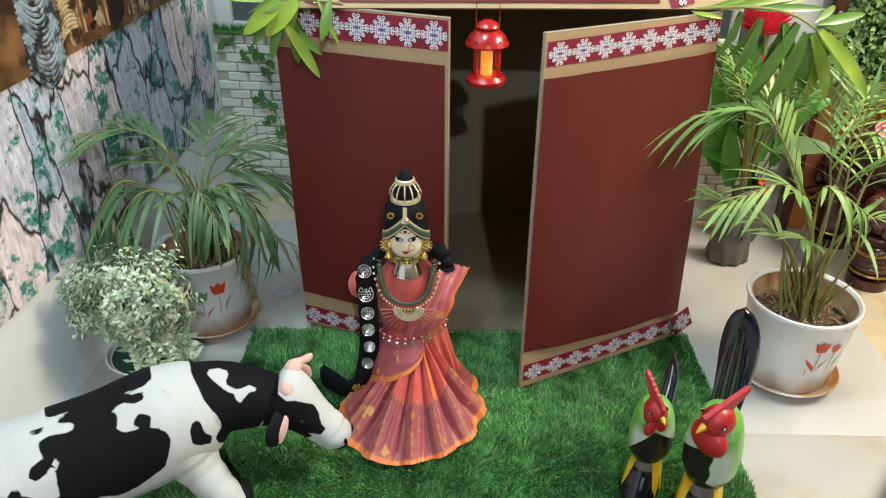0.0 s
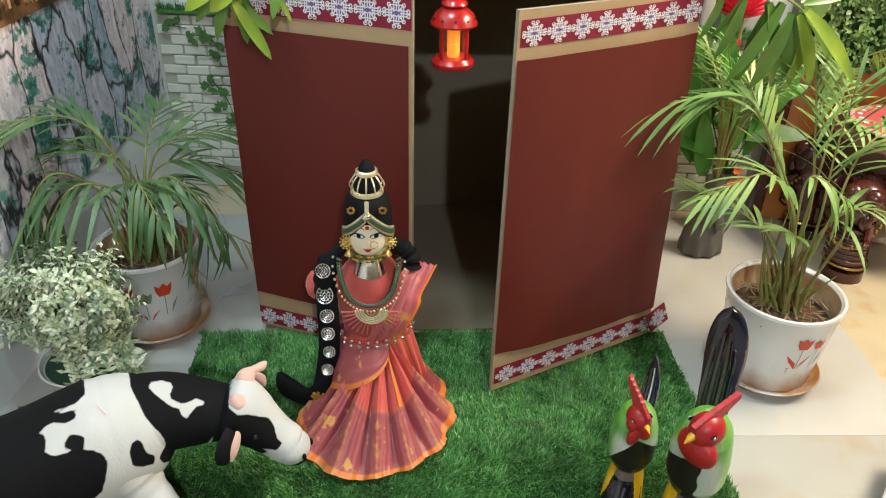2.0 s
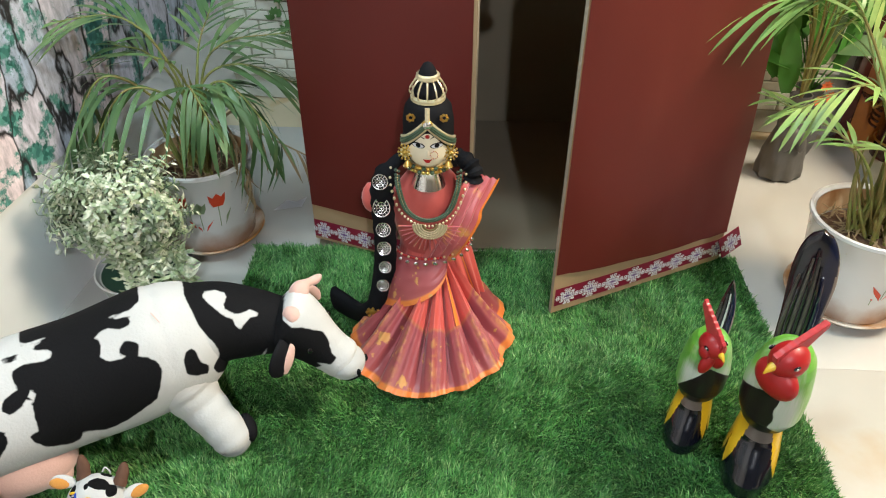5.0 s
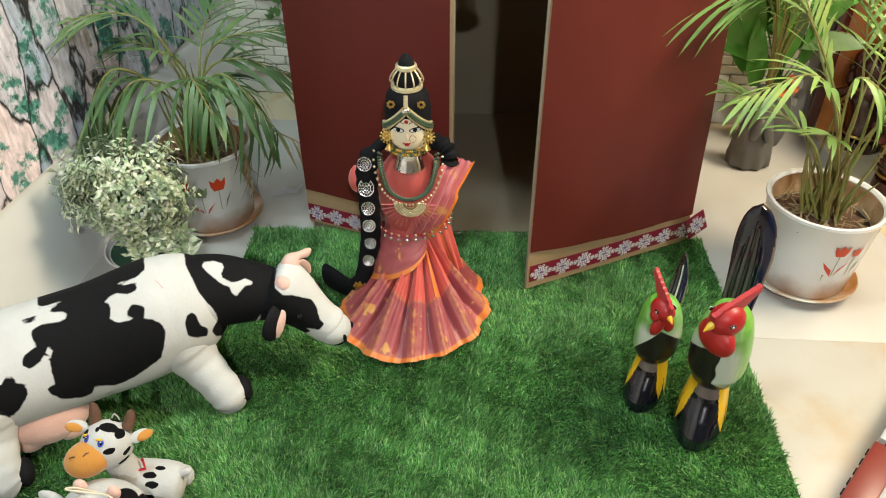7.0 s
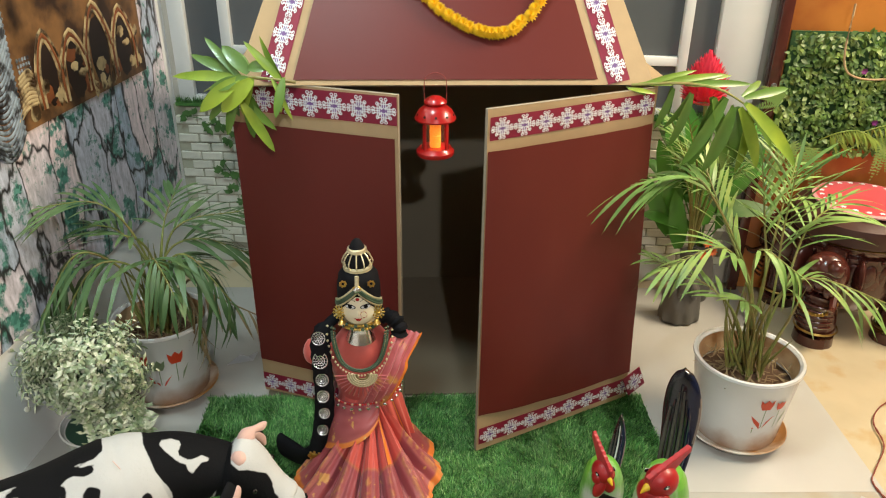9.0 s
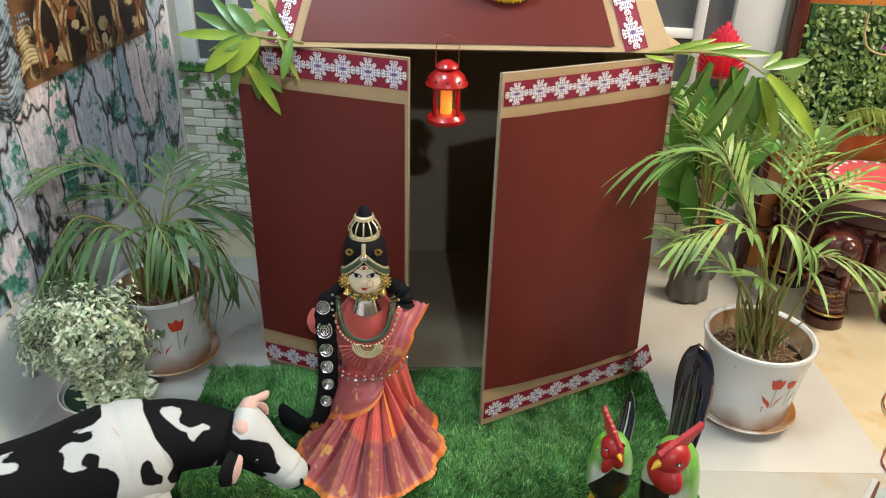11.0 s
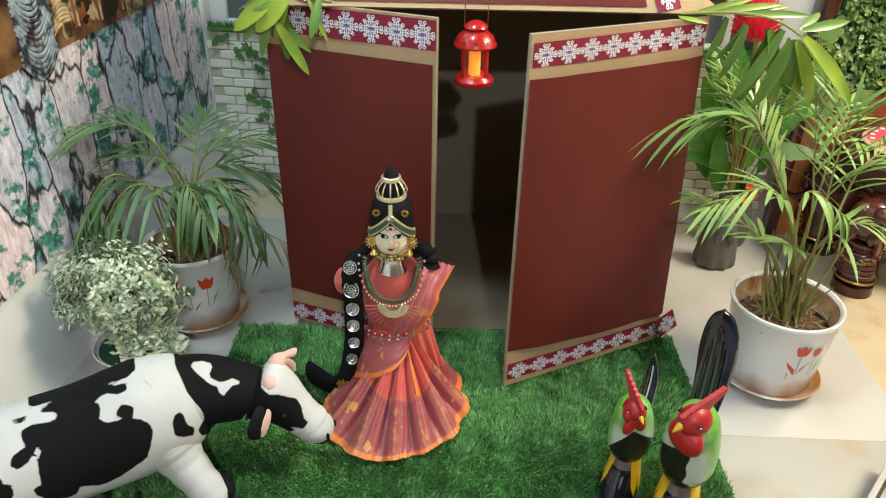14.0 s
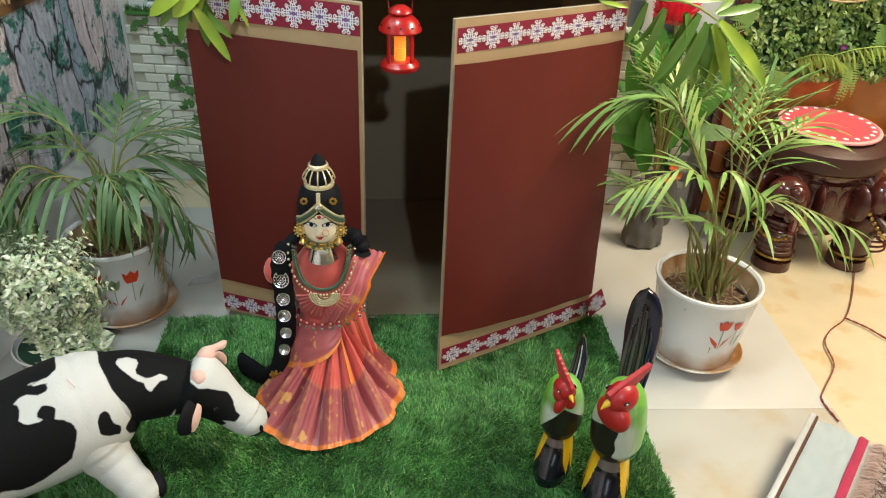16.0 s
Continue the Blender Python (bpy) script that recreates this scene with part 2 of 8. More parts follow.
# ---- wall coverings ----
def stone_print():
    m = bpy.data.materials.new("printed_stone_wall")
    m.use_nodes = True
    n, l = m.node_tree.nodes, m.node_tree.links
    b = n["Principled BSDF"]
    b.inputs["Roughness"].default_value = 0.45
    co = n.new("ShaderNodeTexCoord")
    mp = n.new("ShaderNodeMapping")
    mp.inputs["Scale"].default_value = (1.0, 8.2, 3.3)
    l.new(co.outputs["Object"], mp.inputs["Vector"])
    wob = n.new("ShaderNodeTexNoise")
    wob.inputs["Scale"].default_value, wob.inputs["Detail"].default_value = 2.2, 5
    l.new(mp.outputs[0], wob.inputs["Vector"])
    off = n.new("ShaderNodeVectorMath")
    off.operation = "MULTIPLY_ADD"
    off.inputs[1].default_value = (0.62, 0.62, 0.62)
    l.new(wob.outputs["Color"], off.inputs[0])
    l.new(mp.outputs[0], off.inputs[2])
    cell = n.new("ShaderNodeTexVoronoi")
    edge = n.new("ShaderNodeTexVoronoi")
    edge.feature = "DISTANCE_TO_EDGE"
    for v in (cell, edge):
        v.inputs["Scale"].default_value = 1.0
        l.new(off.outputs[0], v.inputs["Vector"])
    sep = n.new("ShaderNodeSeparateColor")
    l.new(cell.outputs["Color"], sep.inputs[0])
    tint = n.new("ShaderNodeValToRGB")
    tint.color_ramp.elements[0].color = (0.92, 0.74, 0.76, 1)
    tint.color_ramp.elements[1].color = (0.42, 0.50, 0.62, 1)
    e = tint.color_ramp.elements.new(0.45)
    e.color = (0.66, 0.62, 0.70, 1)
    l.new(sep.outputs[0], tint.inputs[0])
    grain = n.new("ShaderNodeTexNoise")
    grain.inputs["Scale"].default_value, grain.inputs["Detail"].default_value = 26, 8
    grain.inputs["Roughness"].default_value = 0.7
    gm = n.new("ShaderNodeMapping")
    gm.inputs["Scale"].default_value = (1, 2.2, 0.7)
    l.new(co.outputs["Object"], gm.inputs["Vector"])
    l.new(gm.outputs[0], grain.inputs["Vector"])
    gr = n.new("ShaderNodeMapRange")
    gr.inputs["From Min"].default_value, gr.inputs["From Max"].default_value = 0.3, 0.72
    gr.inputs["To Min"].default_value, gr.inputs["To Max"].default_value = 0.55, 1.35
    l.new(grain.outputs["Fac"], gr.inputs["Value"])
    sc = n.new("ShaderNodeVectorMath")
    sc.operation = "SCALE"
    l.new(tint.outputs[0], sc.inputs[0])
    l.new(gr.outputs[0], sc.inputs["Scale"])
    # moss
    moss = n.new("ShaderNodeTexNoise")
    moss.inputs["Scale"].default_value, moss.inputs["Detail"].default_value = 9, 10
    moss.inputs["Roughness"].default_value = 0.72
    l.new(co.outputs["Object"], moss.inputs["Vector"])
    ms = n.new("ShaderNodeMapRange")
    ms.inputs["From Min"].default_value, ms.inputs["From Max"].default_value = 0.515, 0.56
    l.new(moss.outputs["Fac"], ms.inputs["Value"])
    speck = n.new("ShaderNodeTexVoronoi")
    speck.inputs["Scale"].default_value = 90
    l.new(co.outputs["Object"], speck.inputs["Vector"])
    mcol = n.new("ShaderNodeValToRGB")
    mcol.color_ramp.elements[0].color = (0.02, 0.11, 0.09, 1)
    mcol.color_ramp.elements[1].color = (0.13, 0.36, 0.30, 1)
    sp2 = n.new("ShaderNodeSeparateColor")
    l.new(speck.outputs["Color"], sp2.inputs[0])
    l.new(sp2.outputs[0], mcol.inputs[0])
    mx = n.new("ShaderNodeMix")
    mx.data_type = "RGBA"
    l.new(ms.outputs[0], mx.inputs["Factor"])
    l.new(sc.outputs[0], mx.inputs["A"])
    l.new(mcol.outputs[0], mx.inputs["B"])
    # printed cracks between the stones
    cr = n.new("ShaderNodeMapRange")
    cr.inputs["From Min"].default_value, cr.inputs["From Max"].default_value = 0.008, 0.045
    l.new(edge.outputs["Distance"], cr.inputs["Value"])
    mx2 = n.new("ShaderNodeMix")
    mx2.data_type = "RGBA"
    l.new(cr.outputs[0], mx2.inputs["Factor"])
    mx2.inputs["A"].default_value = (0.025, 0.022, 0.025, 1)
    l.new(mx.outputs["Result"], mx2.inputs["B"])
    l.new(mx2.outputs["Result"], b.inputs["Base Color"])
    return m


STONE = stone_print()
BRONZE = material("printed_bronze", (0.22, 0.105, 0.04), 0.4, vary=0.7, scale=16, second=(0.035, 0.016, 0.009), second_scale=9, second_edge=(0.42, 0.60))
BRONZE_L = material("printed_brass", (0.46, 0.34, 0.18), 0.4, vary=0.6, scale=30, second=(0.06, 0.03, 0.012), second_scale=24, second_edge=(0.48, 0.6))
SLATE = material("printed_slate_blue", (0.26, 0.31, 0.36), 0.4, vary=0.6, scale=60, second=(0.03, 0.03, 0.035), second_scale=45, second_edge=(0.45, 0.6))
BRICK_W = material("white_brick", (0.62, 0.62, 0.54), 0.6, vary=0.16, scale=25, bump=0.3, bump_scale=60)
MORTAR = material("mortar", (0.36, 0.36, 0.28), 0.8, vary=0.15, scale=40)
IVY = material("ivy_leaf", (0.07, 0.17, 0.045), 0.5, vary=0.4, scale=12)
RUST_PRINT = material("printed_rust", (0.20, 0.06, 0.02), 0.4, vary=0.5, scale=24)
SOOT_PRINT = material("printed_shade", (0.022, 0.011, 0.008), 0.4, vary=0.4, scale=20)

slab("wall_mural", 0.0, 0.004, -2.6, -0.05, 0.32, 1.75, STONE, "printed stone wall mural with teal moss, pasted above a white dado", "mural", kind="")


def poster():
    p = thing("poster", ROOM, "dark brown poster of carved bronze shapes hung over the stone mural", "poster")
    bm = bmesh.new()
    box(bm, (0.004, 1.4, 0.85), (0.007, -0.89, 1.195))
    part("sheet", bm, BRONZE, p, smooth=False)
    rnd = random.Random(5)

    def blob(name, cy, cz, ry, rz, mat, wob, n=22, lift=0.0105):
        bm = bmesh.new()
        vs = [bm.verts.new((lift, cy + ry * (1 + wob * rnd.uniform(-1, 1)) * math.cos(k * math.tau / n), cz + rz * (1 + wob * rnd.uniform(-1, 1)) * math.sin(k * math.tau / n))) for k in range(n)]
        bm.faces.new(vs)
        part(name, bm, mat, p, smooth=False)

    # plain shapes: a draped column in slate, a studded panel, a fluted fan, hanging arches and rocks
    for i in range(34):
        z = 0.775 + i * 0.013
        bm = bmesh.new()
        tube(bm, [(0.0105, -0.985 + 0.135 * u + 0.02 * i / 34, z - 0.050 * math.sin(math.pi * u)) for u in np.linspace(0, 1, 11)], 0.0048, 6, squash=0.3, up=(1, 0, 0))
        part("fold", bm, SLATE, p)
    for i in range(4):
        for k in range(5):
            blob("stud", -0.822 + 0.011 * k, 0.895 + 0.013 * i, 0.0045, 0.005, SLATE, 0.1, 10)
    for i in range(9):
        bm = bmesh.new()
        tube(bm, spline([(0.0105, -0.865 + 0.004 * i, 0.800 + 0.0115 * i), (0.0105, -0.815 + 0.003 * i, 0.822 + 0.0105 * i), (0.0105, -0.775, 0.822 + 0.0085 * i)], 9), 0.0046, 6, squash=0.3, up=(1, 0, 0))
        part("flute", bm, BRONZE_L, p)
    for cy, w, z0, h in ((-0.705, 0.040, 0.80, 0.16), (-0.585, 0.055, 0.79, 0.15), (-0.45, 0.06, 0.79, 0.20), (-0.31, 0.055, 0.79, 0.17)):
        blob("hollow", cy, z0 + h * 0.45, w * 0.8, h * 0.5, SOOT_PRINT, 0.08, 24, 0.0100)
        for k in range(3):
            bm = bmesh.new()
            tube(bm, spline([(0.0105, cy - w - 0.010 * k, z0), (0.0105, cy - w * 0.9 - 0.010 * k, z0 + h * 0.6), (0.0105, cy, z0 + h + 0.012 * k), (0.0105, cy + w * 0.9 + 0.010 * k, z0 + h * 0.6), (0.0105, cy + w + 0.010 * k, z0)], 17), 0.0052, 6, squash=0.3, up=(1, 0, 0))
            part("arch", bm, BRONZE_L if k != 1 else RUST_PRINT, p)
    for i in range(34):
        cy = rnd.uniform(-0.80, -0.22)
        blob("rock", cy, rnd.uniform(0.78, 0.93), rnd.uniform(0.010, 0.026), rnd.uniform(0.010, 0.024), rnd.choice((BRONZE_L, BRONZE_L, RUST_PRINT)), 0.22, 16, 0.0102 + 0.00008 * (i % 8))
    return p


poster()


def brick_wall():
    w = thing("brick_panel", ROOM, "low white brick-faced panel with ivy in front of the window", "brick panel", kind="structure")
    bm = bmesh.new()
    box(bm, (1.93, 0.02, 0.53), (0.966, -0.012, 0.345))
    part("backing", bm, MORTAR, w, smooth=False)
    shapes = []
    rnd = random.Random(3)
    for k in range(5):
        bm = bmesh.new()
        box(bm, (0.072 + 0.004 * rnd.uniform(-1, 1), 0.008, 0.0285), bevel=0.0035)
        for v in bm.verts:
            v.co += Vector((rnd.uniform(-1, 1), 0, rnd.uniform(-1, 1))) * 0.0012
        me = bpy.data.meshes.new("brick")
        bm.to_mesh(me)
        bm.free()
        me.materials.append(BRICK_W)
        shapes.append(me)
    for j in range(16):
        z = 0.10 + j * 0.0325
        for i in range(25):
            x = 0.04 + i * 0.0775 + (0.038 if j % 2 else 0)
            if (0.55 < x < 1.38) or x > 1.90:
                continue
            ob = new("brick", shapes[rnd.randrange(5)])
            ob.parent = w
            ob.location = (x, -0.0245 + 0.001 * rnd.uniform(-1, 1), z)
    return w


brick_wall()


def leaf(bm, base, out, up, length, width, bend=0.2, mat=0, fold=0.12, n=4):
    """One pointed leaf from base along out, its face towards up."""
    o = Vector(out).normalized()
    s = o.cross(Vector(up))
    if s.length < 1e-3:
        s = o.orthogonal()
    s.normalize()
    f = s.cross(o)
    prev = None
    for i in range(n + 1):
        t = i / n
        w = width * 0.5 * (math.sin(math.pi * min(1, t * 0.86 + 0.10)) ** 0.8) if t < 1 else 0.0
        c = Vector(base) + o * (length * t) - f * (bend * length * t * t)
        if t == 1:
            row = (bm.verts.new(c),)
        else:
            row = (bm.verts.new(c - s * w + f * fold * w), bm.verts.new(c), bm.verts.new(c + s * w + f * fold * w))
        if prev:
            if len(row) == 3:
                fs = [(prev[0], prev[1], row[1], row[0]), (prev[1], prev[2], row[2], row[1])]
            else:
                fs = [(prev[0], prev[1], row[0]), (prev[1], prev[2], row[0])]
            for q in fs:
                bm.faces.new(q).material_index = mat
        prev = row


def ivy(name, runs, seed):
    rnd = random.Random(seed)
    bm = bmesh.new()
    for x0, z0, x1, z1, cnt in runs:
        tube(bm, spline([(x0, -0.032, z0), ((x0 + x1) / 2 + 0.02, -0.034, (z0 + z1) / 2), (x1, -0.032, z1)], 8), 0.0015, 5)
        for i in range(cnt):
            s = rnd.random()
            p = (x0 + (x1 - x0) * s + rnd.uniform(-.03, .03), -0.034 - rnd.random() * 0.012, z0 + (z1 - z0) * s + rnd.uniform(-.03, .03))
            a = rnd.uniform(0, math.tau)
            for k in (-0.7, 0, 0.7):
                leaf(bm, p, (math.cos(a + k), -0.2, math.sin(a + k)), (0, -1, 0), rnd.uniform(.018, .03), 0.016, 0.15, n=2)
    ob = finish(name, bm, IVY)
    ob.matrix_world = ROOM
    return tagged(ob, "trailing green ivy over white bricks", "ivy", kind="stuff")


ivy("ivy", [(0.36, 0.60, 0.34, 0.34, 34), (0.12, 0.55, 0.20, 0.50, 8), (0.16, 0.40, 0.22, 0.24, 14), (0.05, 0.57, 0.10, 0.56, 5), (0.30, 0.2, 0.36, 0.14, 9), (1.5, 0.30, 1.42, 0.12, 16), (1.46, 0.42, 1.62, 0.5, 12)], 4)


def window():
    w = thing("window_1", ROOM, "white framed window with dark grey panes above the brick panel", "window", kind="structure")
    spans = [(0.03, 0.085), (0.20, 0.235), (0.86, 0.90), (1.69, 1.72)]
    for x0, x1 in spans:
        bm = bmesh.new()
        box(bm, (x1 - x0, 0.03, 1.25), ((x0 + x1) / 2, -0.015, 1.245), bevel=0.004)
        part("window_frame", bm, FRAME, w)
    for z in (0.63, 0.80, 1.32, 1.85):
        bm = bmesh.new()
        box(bm, (1.6 if z != 0.80 else 1.5, 0.024, 0.03), (0.885 if z != 0.80 else 0.96, -0.014, z), bevel=0.004)
        part("glazing_bar", bm, FRAME, w)
    for x0, x1 in ((0.085, 0.20), (0.235, 0.86), (0.90, 1.69), (1.72, 1.80)):
        bm = bmesh.new()
        box(bm, (x1 - x0, 0.006, 1.22), ((x0 + x1) / 2, -0.004, 1.24))
        part("pane", bm, GLASS_DK, w, smooth=False)
    bm = bmesh.new()
    box(bm, (0.14, 0.035, 2.0), (1.872, -0.018, 1.0 + 0.61), bevel=0.004)
    part("jamb", bm, FRAME, w)


window()


# turf strip along the top of the brick panel
def fringe():
    rnd = random.Random(8)
    bm = bmesh.new()
    box(bm, (1.86, 0.035, 0.012), (0.95, -0.03, 0.617))
    for i in range(2600):
        x = rnd.uniform(0.02, 0.5) if i % 2 else rnd.uniform(1.3, 1.88)
        b = Vector((x, -0.03 + rnd.uniform(-.018, .018), 0.622))
        d = Vector((rnd.gauss(0, .4), rnd.gauss(-0.25, .4), 1)).normalized() * rnd.uniform(.015, .032)
        s = Vector((rnd.uniform(-1, 1), rnd.uniform(-1, 1), 0)).normalized() * 0.0014
        bm.faces.new((bm.verts.new(b - s), bm.verts.new(b + s), bm.verts.new(b + d)))
    ob = finish("grass_strip", bm, TURF, smooth=False)
    ob.matrix_world = ROOM
    tagged(ob, "strip of artificial grass on top of the brick panel", "artificial grass", kind="stuff")


fringe()


def wood_panel():
    w = thing("wood_screen", ROOM, "orange varnished wooden screen with a panel of artificial hedge", "wooden screen")
    bm = bmesh.new()
    box(bm, (1.5, 0.03, 1.75), (2.75, -0.025, 0.88), bevel=0.004)
    part("board", bm, WOOD, w)
    bm = bmesh.new()
    box(bm, (0.035, 0.05, 1.75), (1.985, -0.045, 0.88), bevel=0.006)
    stile = part("stile", bm, WOOD_DK, w, "dark wooden edge strip")
    for z in (0.745, 0.30, 1.2):
        bm = bmesh.new()
        lathe(bm, [(0.0005, 0), (0.009, 0), (0.009, 0.004), (0.004, 0.006), (0.0005, 0.006)], 12)
        part("screw", bm, SILVER, stile).matrix_local = pose(1.985, -0.070, z, 90, 0, 0)
    bm = bmesh.new()
    pts = spline([(2.1, -0.07, 0.22), (2.3, -0.09, 0.33), (2.55, -0.09, 0.36), (2.78, -0.07, 0.30)], 14)
    loft(bm, [[(x, y, z), (x, y - 0.02, z), (x, y - 0.02, z - 0.3), (x, y, z - 0.3)] for x, y, z in pts])
    part("curved_rail", bm, WOOD, w, "curved orange wooden rail")


wood_panel()
HEDGE = material("hedge_leaf", (0.085, 0.165, 0.03), 0.45, vary=0.45, scale=18, second=(0.20, 0.29, 0.06), second_scale=14, second_edge=(0.48, 0.6))
VIOLET = material("violet_petal", (0.16, 0.015, 0.14), 0.5)


FERN = material("pale_fern", (0.24, 0.34, 0.055), 0.5, vary=0.25, scale=12)


def hedge():
    h = thing("hedge_panel", ROOM, "panel of small green artificial leaves with ferns", "artificial hedge")
    rnd = random.Random(11)
    bm = bmesh.new()
    box(bm, (0.95, 0.01, 0.37), (2.49, -0.045, 0.725))
    part("mat", bm, TURF_BASE, h, smooth=False)
    bm = bmesh.new()
    for i in range(4200):
        x, z = rnd.uniform(2.01, 2.96), rnd.uniform(0.53, 0.91)
        d = (rnd.gauss(0, .6), -0.5, rnd.gauss(-.15, .6))
        bump = 0.012 * (1 + noise.noise((x * 14, z * 14, 3)))
        leaf(bm, (x, -0.05 - bump * rnd.random() - bump, z), d, (rnd.gauss(0, .4), -1, .6), rnd.uniform(.014, .026), rnd.uniform(.010, .016), 0.25, n=2)
    part("foliage", bm, HEDGE, h)["kind"] = "stuff"
    for fx, fz, a0 in ((2.03, 0.62, 3.6), (2.06, 0.57, 5.2), (2.14, 0.56, 4.6), (2.02, 0.70, 2.9), (2.35, 0.60, 5.0), (2.44, 0.80, 4.9), (2.47, 0.84, 5.3), (2.42, 0.72, 4.4)):
        bm = bmesh.new()
        for k in range(4):
            a = a0 + rnd.uniform(-.6, .6)
            L = rnd.uniform(.08, .13)
            for s in np.linspace(0.1, 1, 14):
                c = Vector((fx + math.cos(a) * L * s, -0.085 - 0.03 * math.sin(2 * s), fz + math.sin(a) * L * s - 0.03 * s * s))
                for sd in (-1, 1):
                    leaf(bm, c, (math.cos(a + sd * 1.2), -0.1, math.sin(a + sd * 1.2)), (0, -1, 0), 0.026 * (1.1 - s), 0.006, 0.1, n=2)
        part("fern", bm, LEAF, h)
    # long arching fronds with hanging leaflets low on the panel
    for fx, fz, reach, rise in ((2.24, 0.585, 0.34, 0.075), (2.16, 0.575, 0.14, 0.05), (2.50, 0.80, -0.20, 0.05), (2.62, 0.60, -0.14, 0.06)):
        bm = bmesh.new()
        path = spline([(fx, -0.075, fz), (fx + reach * 0.3, -0.11, fz + rise * 0.75), (fx + reach * 0.65, -0.13, fz + rise), (fx + reach, -0.14, fz + rise * 0.55)], 24)
        tube(bm, path, [0.0022] * 12 + [0.0014] * 12, 5)
        for i in range(4, 24):
            for sd in (-1, 1):
                leaf(bm, path[i], (0.45 * (1 if reach > 0 else -1) + rnd.gauss(0, .12), -0.25 * sd, -1.0 + 0.35 * (sd > 0)), (0, -1, 0.3), rnd.uniform(.055, .085) * (1.15 - 0.5 * i / 23), 0.0065, 0.25, n=3)
        part("fern", bm, FERN, h, "pale green drooping fern")
    for x, z in ((2.24, 0.80), (2.31, 0.64)):
        bm = bmesh.new()
        for k in range(6):
            a = k * math.tau / 6
            leaf(bm, (x, -0.085, z), (math.cos(a), -0.5, math.sin(a)), (0, -1, 0), 0.012, 0.009, 0.1, n=2)
        part("violet_flower", bm, VIOLET, h)
    bm = bmesh.new()
    tube(bm, spline([(2.16, -0.10, 1.0), (2.165, -0.10, 0.84), (2.21, -0.10, 0.785), (2.32, -0.10, 0.785), (2.42, -0.10, 0.84), (2.5, -0.10, 0.93)], 26), 0.0032, 7)
    ob = finish("hanging_cord", bm, KRAFT)
    ob.matrix_world = ROOM
    tagged(ob, "pale bare cord hanging over the hedge panel", "cord")


hedge()

# ---- floor tiles and the grass mat ----
TILE_V = material("floor_tile_veined", (0.465, 0.455, 0.42), 0.27, vary=0.06, scale=7, coat=0.2, second=(0.44, 0.36, 0.25), second_scale=4.2, second_edge=(0.56, 0.74))
TILE_C = material("pale_cream_tile", (0.51, 0.495, 0.462), 0.26, vary=0.07, scale=5, second=(0.52, 0.46, 0.37), second_scale=3, second_edge=(0.55, 0.75), coat=0.25)


def floor_tiles():
    fl = bpy.data.objects["floor"]
    inv = fl.matrix_world.inverted()

    def tile(x0, x1, y0, y1, mat, m):
        bm = bmesh.new()
        box(bm, (x1 - x0 - 0.0008, y1 - y0 - 0.0008, 0.0075), ((x0 + x1) / 2, (y0 + y1) / 2, -0.0037), bevel=0.0006)
        ob = part("tile", bm, mat, fl)
        ob.matrix_local = inv @ m
    w = pose(0, 0, 0.0, 0, 0, -1.6)
    # grey tiles round the hut, cream ones in front, veined marble beside
    for x0, x1 in ((-1.06, 0.155), (0.155, 1.152)):
        tile(x0, x1, 1.325, 2.325, TILE_W, w)
        tile(x0, x1, 0.325, 1.325, TILE_V if x0 > 0 else TILE_W, w)
        tile(x0, x1, -0.675, 0.325, TILE_C, w)


floor_tiles()


def blades(count, x0, x1, y0, y1, seed, hole=None):
    """Turf blades as one mesh: bent, thin, leaning in drifting directions."""
    r = np.random.RandomState(seed)
    x, y = r.uniform(x0, x1, count), r.uniform(y0, y1, count)
    lean = 1.2 * np.sin(x * 9 + 1.3 * np.sin(y * 7)) + 1.6 * np.cos(y * 8 + x * 3) + 1.1 * np.sin(47 * x + 31 * y) * np.cos(39 * y - 17 * x)
    a = lean + r.normal(0, 0.8, count)
    tilt = np.clip(r.normal(0.70, 0.30, count), 0.1, 1.3)
    clump = 0.5 + 0.25 * np.sin(61 * x + 5 * np.sin(23 * y)) + 0.25 * np.sin(57 * y + 6 * np.sin(29 * x + 2))
    ln = r.uniform(0.009, 0.019, count) * (0.70 + 0.65 * clump)
    h = ln * np.cos(tilt)
    dx, dy = ln * np.sin(tilt) * np.cos(a), ln * np.sin(tilt) * np.sin(a)
    b = a + np.pi / 2 + r.normal(0, .5, count)
    w = r.uniform(0.0007, 0.0012, count)
    sx, sy = w * np.cos(b), w * np.sin(b)
    z0 = np.full(count, 0.006)
    v = np.empty((count, 5, 3))
    v[:, 0] = np.stack([x - sx, y - sy, z0], 1)
    v[:, 1] = np.stack([x + sx, y + sy, z0], 1)
    v[:, 2] = np.stack([x + 0.45 * dx + sx * .8, y + 0.45 * dy + sy * .8, z0 + h * .62], 1)
    v[:, 3] = np.stack([x + 0.45 * dx - sx * .8, y + 0.45 * dy - sy * .8, z0 + h * .62], 1)
    v[:, 4] = np.stack([x + dx, y + dy, z0 + h], 1)
    k = np.arange(count) * 5
    loops = np.stack([k, k + 1, k + 2, k + 3, k + 3, k + 2, k + 4], 1).ravel()
    me = bpy.data.meshes.new("blades")
    me.vertices.add(count * 5)
    me.vertices.foreach_set("co", v.ravel())
    me.loops.add(count * 7)
    me.loops.foreach_set("vertex_index", loops.astype(np.int32))
    me.polygons.add(count * 2)
    st = np.stack([np.arange(count) * 7, np.arange(count) * 7 + 4], 1).ravel()
    me.polygons.foreach_set("loop_start", st.astype(np.int32))
    me.update(calc_edges=True)
    me.materials.append(TURF_BLADE)
    return me


